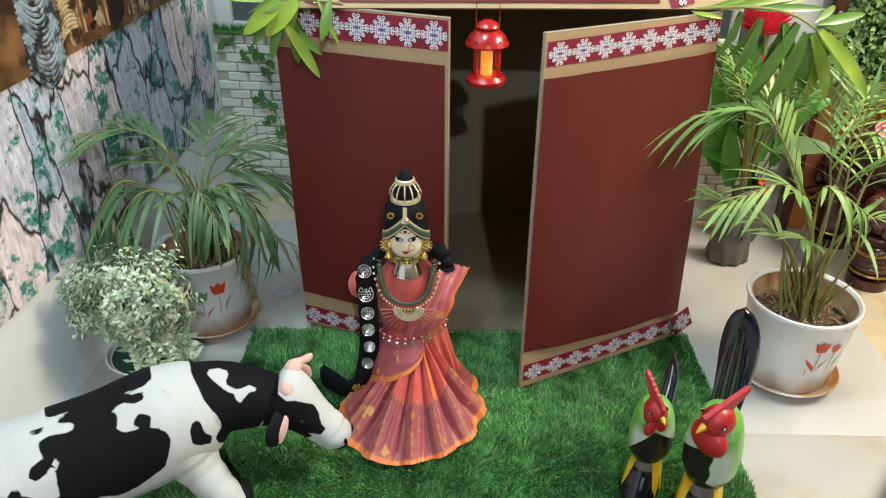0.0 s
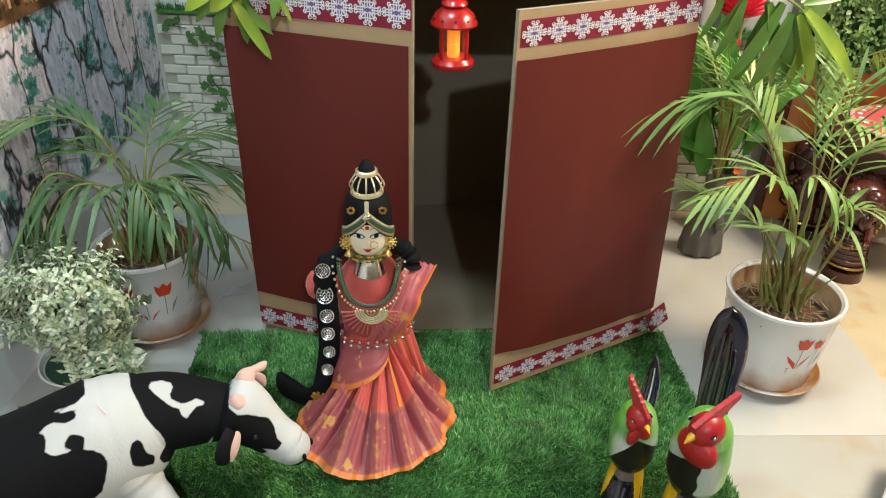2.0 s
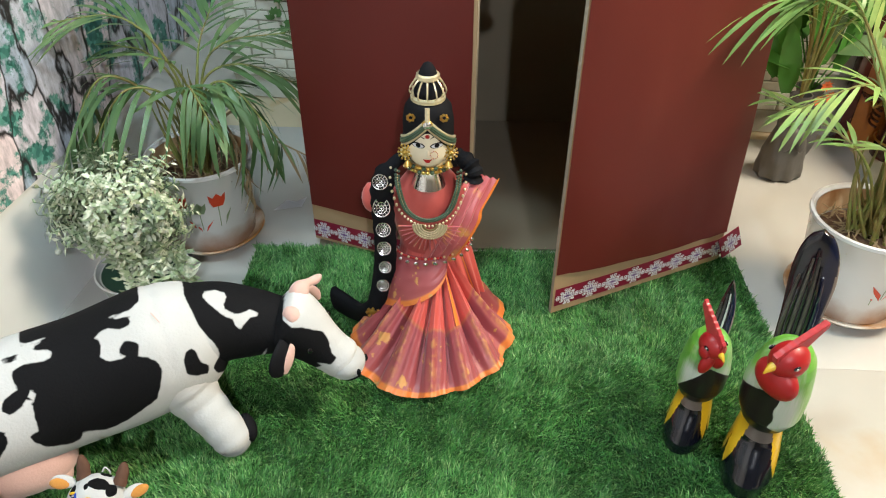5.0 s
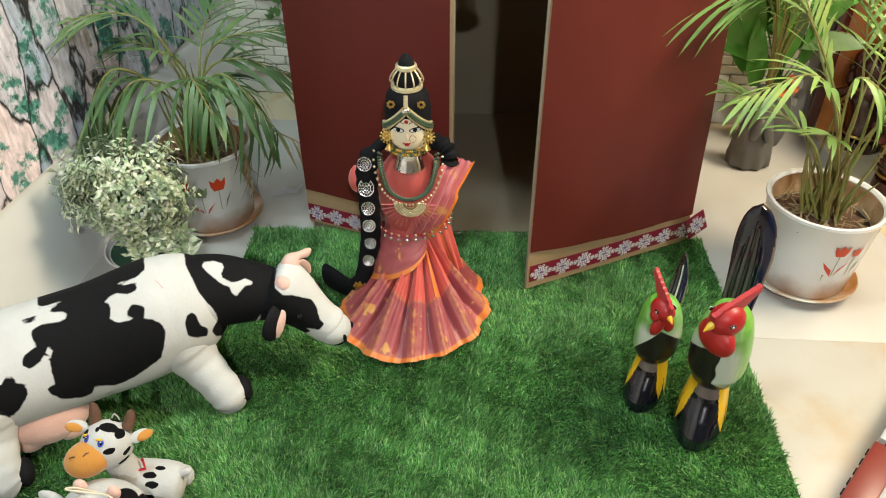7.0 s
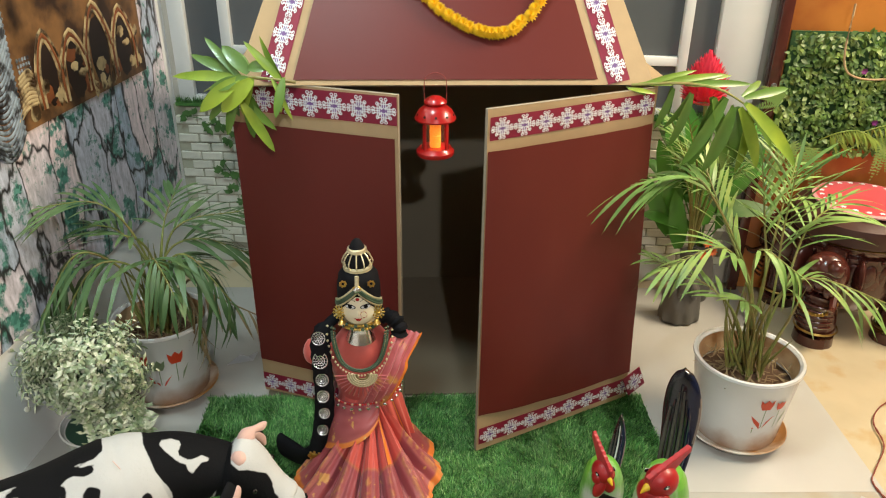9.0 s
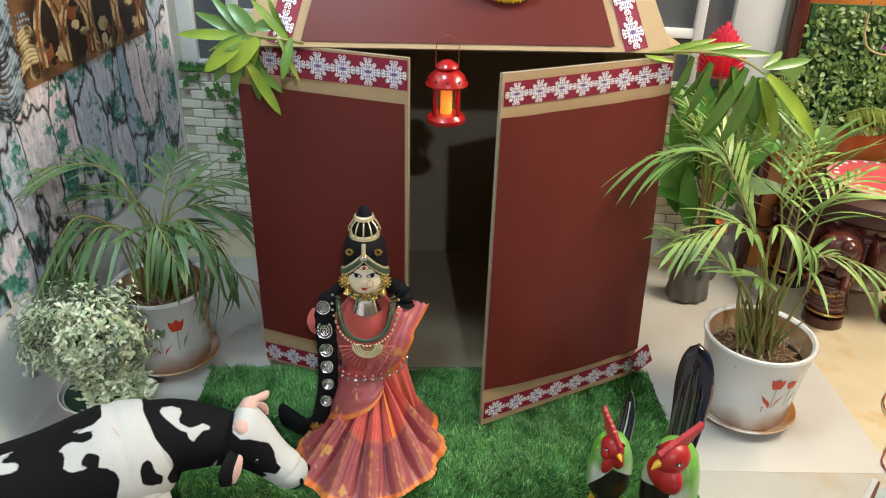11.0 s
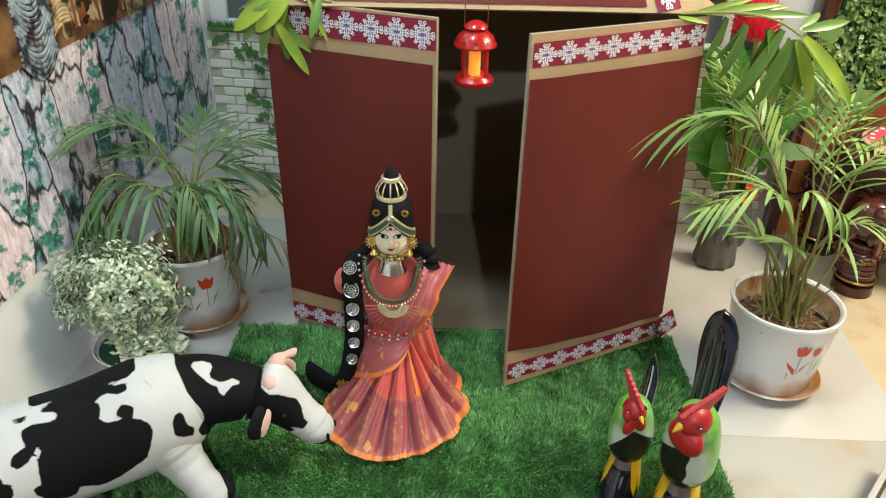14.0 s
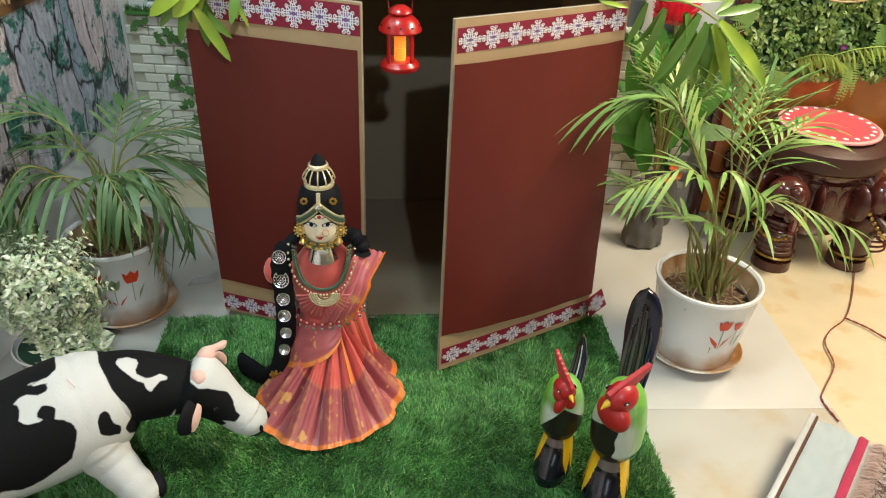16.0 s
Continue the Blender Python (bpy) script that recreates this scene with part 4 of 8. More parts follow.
def potted_palm(m, r0, r1, h, fronds, seed, mat, label, tulip_at, dry=(), thin=1.0, blade=0.0094):
    p = thing("potted_palm", m, label, "potted palm", "potted palms")
    inv = m.inverted()
    rnd = random.Random(seed)
    bm = bmesh.new()
    lathe(bm, pot_profile(r0, r1, h), 48)
    pot = part("pot", bm, POT_GLAZE, p, "white glazed pot painted with tulips")
    bm = bmesh.new()
    lathe(bm, [(r1 - 0.0128, h - 0.008), (r1 - 0.0168, h * 0.8), (r1 - 0.0208, h * 0.74)], 48)
    part("inner_wall", bm, POT_RUST, pot, "inner wall with rust-brown water stains")

    def r_at(z):
        return r0 + (r1 - r0) * z / h
    for ang, z, s, mt in tulip_at:
        bm = bmesh.new()
        decal(bm, tulip_shape(s), r_at, ang, z)
        part("tulip", bm, mt, pot)
        bm = bmesh.new()
        decal(bm, [(-0.0011, -0.062), (0.0011, -0.062), (0.0011, 0), (-0.0011, 0)], r_at, ang, z)
        part("stem", bm, TULIP_G, pot)
    a0 = tulip_at[1][0]
    for dx, mt, off in ((0.024, TULIP, 0.002), (-0.024, TULIP, -0.002)):
        bm = bmesh.new()
        decal(bm, leaf_shape(0.016, dx * 1.2, 0.046), r_at, a0 + off / r0, tulip_at[1][1] - 0.066)
        part("leaf_print", bm, mt, pot)
    for dx in (0.02,):
        bm = bmesh.new()
        decal(bm, leaf_shape(0.016, dx, 0.05), r_at, tulip_at[2][0] + 0.10, tulip_at[2][1] - 0.062)
        part("leaf_print", bm, TULIP_G, pot)
    bm = bmesh.new()
    rs = 26
    rings = []
    for j in range(9):
        r = (r1 - 0.018) * j / 8 + 0.0005
        rings.append([(r * math.cos(k * math.tau / rs), r * math.sin(k * math.tau / rs), h * 0.80 + 0.012 * noise.noise((r * 60 * math.cos(k * math.tau / rs), r * 60 * math.sin(k * math.tau / rs), seed)) - 0.02 * (j / 8) ** 2) for k in range(rs)])
    loft(bm, rings, caps=False)
    part("soil", bm, SOIL, p)
    bm = bmesh.new()
    for i in range(150):
        a, r = rnd.uniform(0, math.tau), r1 * 0.8 * math.sqrt(rnd.random())
        c = Vector((r * math.cos(a), r * math.sin(a), h * 0.80 + 0.004))
        d = Vector((rnd.uniform(-1, 1), rnd.uniform(-1, 1), rnd.uniform(0, .3))).normalized()
        leaf(bm, c, d, (0, 0, 1), rnd.uniform(.015, .05), rnd.uniform(.003, .006), -0.1, n=3)
    part("litter", bm, DRY, p)["kind"] = "stuff"
    for i, (ctrl, tip, L, pairs, start, hang) in enumerate(fronds):
        a = rnd.uniform(0, math.tau)
        base = (0.035 * math.cos(a) * rnd.random(), 0.035 * math.sin(a) * rnd.random(), h * 0.80)
        bm = frond(base, [inv @ Vector(c) for c in ctrl], inv @ Vector(tip), L, round(pairs * thin), start, rnd, hang=hang, width=blade / thin)
        part("frond", bm, [mat, STALK], p)
    # bare stems and sheaths at the foot
    bm = bmesh.new()
    for i in range(26):
        a, r = rnd.uniform(0, math.tau), 0.05 * math.sqrt(rnd.random())
        c = Vector((r * math.cos(a), r * math.sin(a), h * 0.78))
        t = c + Vector((rnd.gauss(0, .03), rnd.gauss(0, .03), rnd.uniform(.10, .26)))
        tube(bm, spline([c, c.lerp(t, .5) + Vector((rnd.gauss(0, .006), rnd.gauss(0, .006), 0)), t], 6), [rnd.uniform(.003, .0055), .004, .0035, .003, .002, .0008], 6)
    part("stem_clump", bm, STALK, p)["kind"] = "stuff"
    for ctrl, tip, L in dry:
        bm = frond((0.03, -0.02, h * 0.8), [inv @ Vector(c) for c in ctrl], inv @ Vector(tip), L, 7, 0.5, rnd, width=0.008, hang=0.9)
        part("dry_frond", bm, [DRY, DRY], p, "withered brown frond")
    return p


FRONT = -math.pi / 2
potted_palm(pose(0.903, 1.53, 0.016), 0.103, 0.134, 0.228, [
    ([(0.880, 1.54, 0.42), (0.754, 1.57, 0.658), (0.680, 1.60, 0.700)], (0.485, 1.62, 0.650), 0.125, 22, 0.50, 0.38),
    ([(0.872, 1.52, 0.40), (0.770, 1.49, 0.565)], (0.625, 1.47, 0.525), 0.105, 15, 0.55, 0.45),
    ([(0.935, 1.54, 0.42), (0.934, 1.56, 0.575)], (0.945, 1.58, 0.720), 0.150, 17, 0.52, 0.25),
    ([(0.905, 1.54, 0.44), (0.892, 1.58, 0.600)], (0.880, 1.62, 0.720), 0.110, 13, 0.55, 0.25),
    ([(0.860, 1.50, 0.42), (0.840, 1.47, 0.570)], (0.925, 1.44, 0.525), 0.080, 9, 0.62, 0.80),
    ([(0.912, 1.50, 0.40), (0.985, 1.48, 0.490)], (1.180, 1.45, 0.430), 0.125, 15, 0.46, 0.62),
    ([(0.884, 1.55, 0.40), (0.815, 1.61, 0.570)], (0.775, 1.70, 0.690), 0.110, 15, 0.48, 0.30),
    ([(0.850, 1.53, 0.35), (0.787, 1.58, 0.415)], (0.650, 1.63, 0.470), 0.085, 11, 0.50, 0.30),
    ([(0.950, 1.53, 0.42), (1.003, 1.58, 0.570)], (1.100, 1.63, 0.625), 0.120, 14, 0.52, 0.45),
    ([(0.925, 1.58, 0.45), (0.985, 1.68, 0.600)], (1.060, 1.80, 0.660), 0.100, 13, 0.50, 0.40),
    ([(0.885, 1.50, 0.34), (0.850, 1.48, 0.42)], (0.815, 1.46, 0.445), 0.060, 5, 0.62, 0.45),
], 21, LEAF, "green areca palm in a white tulip-painted pot, stained near its foot", [(FRONT - 0.10, 0.082, 0.004, TULIP), (FRONT + 0.06, 0.146, 0.029, TULIP), (FRONT + 0.38, 0.142, 0.023, TULIP)], thin=0.78, blade=0.0086)
potted_palm(pose(-0.645, 1.756, 0.016), 0.101, 0.130, 0.232, [
    ([(-0.645, 1.74, 0.43), (-0.725, 1.72, 0.590)], (-0.900, 1.70, 0.585), 0.125, 16, 0.50, 0.40),
    ([(-0.665, 1.70, 0.38), (-0.766, 1.64, 0.495)], (-0.875, 1.60, 0.340), 0.140, 15, 0.46, 0.75),
    ([(-0.645, 1.70, 0.40), (-0.716, 1.62, 0.475)], (-0.805, 1.58, 0.360), 0.130, 14, 0.46, 0.75),
    ([(-0.600, 1.72, 0.40), (-0.525, 1.70, 0.455)], (-0.425, 1.68, 0.330), 0.130, 14, 0.46, 0.80),
    ([(-0.610, 1.78, 0.42), (-0.552, 1.80, 0.505)], (-0.410, 1.82, 0.525), 0.130, 13, 0.50, 0.30),
    ([(-0.606, 1.76, 0.42), (-0.515, 1.78, 0.465)], (-0.395, 1.80, 0.410), 0.130, 13, 0.50, 0.40),
    ([(-0.628, 1.74, 0.40), (-0.640, 1.71, 0.490)], (-0.665, 1.66, 0.535), 0.085, 6, 0.66, 0.35),
    ([(-0.622, 1.78, 0.41), (-0.619, 1.84, 0.490)], (-0.606, 1.92, 0.540), 0.100, 10, 0.55, 0.35),
    ([(-0.620, 1.70, 0.40), (-0.596, 1.66, 0.465)], (-0.540, 1.60, 0.395), 0.115, 12, 0.50, 0.80),
    ([(-0.665, 1.78, 0.40), (-0.730, 1.80, 0.480)], (-0.810, 1.82, 0.490), 0.110, 11, 0.50, 0.45),
    ([(-0.610, 1.73, 0.36), (-0.570, 1.72, 0.430)], (-0.505, 1.72, 0.420), 0.090, 8, 0.56, 0.55),
], 22, LEAF_DK, "dark green areca palm in a white tulip-painted pot beside the hut", [(FRONT - 0.22, 0.142, 0.034, TULIP), (FRONT + 0.13, 0.126, 0.030, TULIP_G), (FRONT + 0.52, 0.142, 0.034, TULIP)],
    dry=[([(-0.55, 1.74, 0.36), (-0.48, 1.74, 0.31)], (-0.35, 1.74, 0.235), 0.07), ([(-0.56, 1.70, 0.36), (-0.52, 1.68, 0.30)], (-0.50, 1.66, 0.18), 0.06)], thin=0.74)


def saucer(m, r, label):
    bm = bmesh.new()
    lathe(bm, [(0.0005, 0.002), (r * 0.78, 0.0), (r * 0.84, 0.004), (r - 0.004, 0.020), (r, 0.024), (r - 0.003, 0.027), (r - 0.008, 0.024), (r * 0.82, 0.011), (r * 0.7, 0.0095), (0.0005, 0.0095)], 44)
    ob = finish("pot_saucer", bm, POT_WORN)
    ob.matrix_world = m
    tagged(ob, label, "saucer", "pot saucers")


saucer(pose(0.900, 1.53, 0.006), 0.134, "glazed white pot saucer with brown water stains")
saucer(pose(-0.645, 1.756, 0.006), 0.130, "glazed white pot saucer holding brown water")

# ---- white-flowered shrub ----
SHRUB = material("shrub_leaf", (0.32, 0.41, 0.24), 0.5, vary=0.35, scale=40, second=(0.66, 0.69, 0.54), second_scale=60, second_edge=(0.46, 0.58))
# darker copy of the leaf green: shade among inner leaves put into the colour
SHRUB_SHADE = material("shrub_inner_shade", (0.06, 0.13, 0.06), 0.5, vary=0.4, scale=40)
PEARL = material("pearl_bud", (0.62, 0.64, 0.56), 0.35, vary=0.1)
DARK_GREEN = material("dark_green_plastic", (0.012, 0.06, 0.035), 0.5, vary=0.2)


def shrub():
    s = thing("potted_shrub", pose(-0.755, 1.495, 0.001), "pale green artificial shrub with white sprigs in a white bowl", "potted shrub")
    bm = bmesh.new()
    lathe(bm, [(0.0005, 0.0), (0.058, 0.0), (0.062, 0.004), (0.084, 0.056), (0.100, 0.106), (0.102, 0.110), (0.098, 0.112), (0.092, 0.102), (0.0005, 0.095)], 44, at=(0.032, -0.016, 0))
    part("bowl", bm, POT, s, "plain white bowl")
    bm = bmesh.new()
    lathe(bm, [(0.091, 0.101), (0.06, 0.112), (0.03, 0.13), (0.0005, 0.17)], 28, at=(0.032, -0.016, 0))
    part("foam", bm, DARK_GREEN, s)
    rnd = random.Random(31)
    light, dark = bmesh.new(), bmesh.new()
    stems = bmesh.new()
    for i in range(500):
        # sprigs all over an uneven dome
        th = rnd.uniform(0, math.tau)
        el = math.asin(rnd.uniform(-0.50 if math.cos(th - 0.6) > 0.2 else -0.18, 1))
        d = Vector((math.cos(th) * math.cos(el) * 1.0, math.sin(th) * math.cos(el) * 0.85, math.sin(el) * 0.95))
        R = 0.15 * (0.72 + 0.42 * noise.noise(d * 3.1) + rnd.uniform(-.06, .30) * (1 if rnd.random() < 0.5 else 0.4))
        c0 = Vector((0.014, -0.006, 0.238))
        tip = c0 + d * R * 1.1
        root = c0 + d * R * 0.3
        tube(stems, [root, tip], [0.0012, 0.0006], 4)
        ax = (tip - root).normalized()
        for k in range(17):
            q = 0.12 + 0.88 * k / 16
            p = root.lerp(tip, q)
            o = ax.orthogonal()
            o.rotate(Matrix.Rotation(k * 2.4 + i, 3, ax))
            # leaves near the sprig's root mostly take the shade-dark copy
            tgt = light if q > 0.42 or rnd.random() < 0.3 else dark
            leaf(tgt, p, o + ax * rnd.uniform(.3, .9), ax, rnd.uniform(.017, .032) * (1.2 - 0.45 * q), rnd.uniform(.0065, .0105), 0.2, n=2)
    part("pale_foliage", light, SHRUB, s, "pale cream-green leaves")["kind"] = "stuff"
    part("dark_foliage", dark, SHRUB_SHADE, s)["kind"] = "stuff"
    for x, y, z in ((0.10, -0.01, 0.33), (0.085, -0.06, 0.31), (0.06, -0.09, 0.275), (0.08, -0.09, 0.25), (-0.12, -0.06, 0.23), (-0.11, -0.07, 0.19), (-0.13, 0.0, 0.30), (0.10, 0.02, 0.345)):
        bm = bmesh.new()
        ball(bm, 0.0075, (x, y, z), u=10, v=7)
        part("bud", bm, PEARL, s)
        leaf(stems, (x * .7, y * .7, 0.2 + (z - .2) * .7), (x, y, z - 0.2), (0, 0, 1), 0.03, 0.002, 0)
    part("stem_clump", stems, SHRUB_SHADE, s)["kind"] = "stuff"
    # sprigs trailing over the bowl's rim
    bm = bmesh.new()
    for j in range(24):
        u = j / 23
        base = Vector((0.000 + 0.150 * u, -0.070 + 0.030 * u, 0.175))
        tip = Vector((0.050 + 0.125 * u, -0.128 + 0.050 * u + rnd.gauss(0, .012), 0.100 + rnd.uniform(-.02, .05)))
        for k in range(20):
            q = k / 19
            p = base.lerp(tip, q) + Vector((0, 0, 0.02 * math.sin(math.pi * q)))
            o = Vector((rnd.uniform(-1, 1), rnd.uniform(-1, .3), rnd.uniform(-.4, .8)))
            leaf(bm, p, o, (0, -1, 0.5), rnd.uniform(.016, .030), .008, .2, n=2)
    part("trailing_sprig", bm, SHRUB, s)


shrub()

# ---- leaf bunches tied to the eaves ----
FRESH = material("fresh_leaf", (0.15, 0.26, 0.03), 0.4, vary=0.3, scale=10, second=(0.30, 0.40, 0.04), second_scale=6, second_edge=(0.42, 0.62), coat=0.15)
FRESH_D = material("fresh_leaf_dark", (0.11, 0.22, 0.035), 0.4, vary=0.3, scale=10, coat=0.15)


def leaf_bunch(at, leaves, twig, label):
    b = thing("leaf_bunch", pose(*at), label, "leaf bunch", "leaf bunches on the eaves")
    bm = bmesh.new()
    tube(bm, spline(twig, 12), [0.0035] * 8 + [0.003, 0.0025, 0.002, 0.001], 7)
    part("twig", bm, STALK, b)
    rnd = random.Random(len(leaves))
    for root, tip, w, mt in leaves:
        r, t = Vector(root), Vector(tip)
        d = t - r
        bm = bmesh.new()
        leaf(bm, r, d + Vector((0, 0, d.length * 0.18)), Vector((0.15, -1, 0.55)), d.length * 1.03, w * 0.7, 0.2, n=9, fold=0.3)
        part("leaf", bm, mt, b)
        q = Vector((rnd.uniform(-.35, .35), rnd.uniform(-.1, .4), rnd.uniform(-.35, .35))) * d.length
        bm = bmesh.new()
        leaf(bm, r + Vector((0, 0.012, 0)), d + q, Vector((rnd.uniform(-.6, .6), -1, 0.5)), d.length * rnd.uniform(.7, .95), w * 0.55, 0.3, n=9, fold=0.3)
        part("leaf", bm, FRESH_D if rnd.random() < .7 else FRESH, b)


F, D = FRESH, FRESH_D
leaf_bunch((-0.30, 1.60, 0.935), [
    ((-0.02, 0, 0), (-0.165, 0, -0.015), 0.034, F), ((-0.02, -0.01, 0.0), (-0.10, -0.03, -0.075), 0.05, F), ((0.01, -0.02, 0.0), (-0.055, -0.03, -0.075), 0.055, F), ((-0.02, -0.01, -0.05), (0.035, -0.02, -0.165), 0.034, F),
    ((-0.02, 0, 0), (-0.10, 0.03, 0.075), 0.028, D), ((0, 0, 0.01), (-0.06, 0.02, 0.06), 0.045, D), ((0.0, -0.01, 0), (-0.08, -0.02, -0.03), 0.04, D), ((-0.03, 0, -0.02), (-0.10, 0.01, -0.11), 0.032, D),
    ((-0.03, 0.0, -0.03), (-0.06, 0, -0.135), 0.03, D), ((-0.01, 0, -0.03), (-0.005, 0.0, -0.14), 0.034, D), ((0.07, 0.0, -0.01), (-0.005, -0.01, 0.07), 0.026, F), ((0.075, -0.01, 0), (0.06, -0.04, -0.075), 0.03, D), ((0.05, -0.01, 0), (0.085, -0.03, -0.085), 0.016, F),
    ((0.0, 0, 0.02), (0.05, 0, 0.02), 0.036, D), ((-0.03, 0.01, 0), (-0.13, 0.02, 0.035), 0.03, D)],
    [(0.10, 0.0, -0.01), (0.03, -0.005, 0.0), (-0.04, 0, 0.0), (-0.1, 0, -0.03)], "bunch of broad fresh green leaves tied under the eave")
leaf_bunch((0.56, 1.61, 0.915), [
    ((0.02, 0, 0.0), (0.20, 0.0, 0.0), 0.022, F), ((0.0, 0, 0.0), (0.13, 0, 0.015), 0.018, F), ((0.10, 0, 0.0), (0.26, 0, -0.02), 0.024, D), ((0.24, -0.02, -0.04), (0.385, -0.03, -0.20), 0.05, F), ((0.23, -0.01, -0.05), (0.30, -0.02, -0.20), 0.05, F),
    ((0.22, 0, -0.05), (0.19, -0.01, -0.21), 0.05, D), ((0.20, 0.0, -0.03), (0.14, -0.01, -0.20), 0.042, D), ((0.12, 0.0, -0.02), (0.10, 0.0, -0.15), 0.032, D), ((0.17, 0.0, -0.03), (0.24, 0.01, -0.22), 0.05, D), ((0.26, 0.0, -0.05), (0.27, 0, -0.22), 0.04, F),
    ((0.18, 0.01, -0.05), (0.16, 0.02, -0.23), 0.04, D), ((0.08, 0.01, -0.01), (0.06, 0.01, -0.11), 0.026, D), ((0.24, 0.0, -0.03), (0.36, 0.02, -0.03), 0.03, D), ((-0.03, -0.01, -0.005), (0.03, -0.02, -0.022), 0.014, F)],
    [(-0.02, 0, 0), (0.08, 0, 0.004), (0.18, 0, -0.01), (0.27, 0, -0.06)], "hanging bunch of long green leaves tied under the eave")

# ---- vases with artificial flowers ----
CLAY = material("grey_clay", (0.105, 0.10, 0.092), 0.55, vary=0.15, scale=20, bump=0.1, bump_scale=40)
PETAL = material("ginger_petal", (0.80, 0.05, 0.10), 0.45, vary=0.3, scale=30)
ORANGE = material("orange_petal", (0.62, 0.13, 0.03), 0.5, vary=0.2)


def folded_vase():
    v = thing("clay_vase", pose(0.935, 2.09, 0.002) @ Matrix.Diagonal((1.08, 1.08, 1.14, 1)), "grey clay vase with a folded draped body and orange flowers", "vase")
    bm = bmesh.new()
    seg = 44
    rings = []
    for r, z in ((0.052, 0.0), (0.060, 0.006), (0.061, 0.03), (0.056, 0.07), (0.046, 0.11), (0.035, 0.145), (0.027, 0.17), (0.025, 0.20), (0.029, 0.225), (0.027, 0.225), (0.024, 0.19), (0.02, 0.15)):
        rings.append([(r * (1 + 0.075 * max(0, 1 - z / 0.19) * math.sin(9 * a + 2 * z * 20)) * math.cos(a), 0.78 * r * (1 + 0.075 * max(0, 1 - z / 0.19) * math.sin(9 * a + 2 * z * 20)) * math.sin(a), z) for a in (k * math.tau / seg for k in range(seg))])
    loft(bm, rings)
    # a pair of pressed folds on the front
    ball(bm, 0.02, (-0.012, -0.04, 0.12), (0.8, 0.6, 1.7), turn=Matrix.Rotation(0.3, 4, "Y"))
    ball(bm, 0.017, (0.016, -0.043, 0.115), (0.7, 0.6, 1.8), turn=Matrix.Rotation(-0.25, 4, "Y"))
    part("body", bm, CLAY, v)
    rnd = random.Random(41)
    for i in range(11):
        a = i * math.tau / 11 + rnd.uniform(-.3, .3)
        up = rnd.uniform(.24, .38)
        rr = rnd.uniform(.06, .17)
        bm = frond((0, 0, 0.215), [(rr * .3 * math.cos(a), rr * .3 * math.sin(a), 0.23 + up * .6)], (rr * math.cos(a), rr * math.sin(a) * .7, 0.24 + up), 0.075, 10, 0.5, rnd, width=0.007, hang=0.4)
        part("sprig", bm, [LEAF, STALK], v)
    for x, y, z in ((0.03, -0.045, 0.27), (0.045, -0.05, 0.245), (0.02, -0.05, 0.235)):
        bm = bmesh.new()
        for k in range(9):
            a = k * math.tau / 9
            leaf(bm, (x, y, z), (math.cos(a), -0.8, math.sin(a)), (0, -1, 0.2), 0.017, 0.008, 0.2, n=2)
        part("orange_flower", bm, ORANGE, v)


folded_vase()


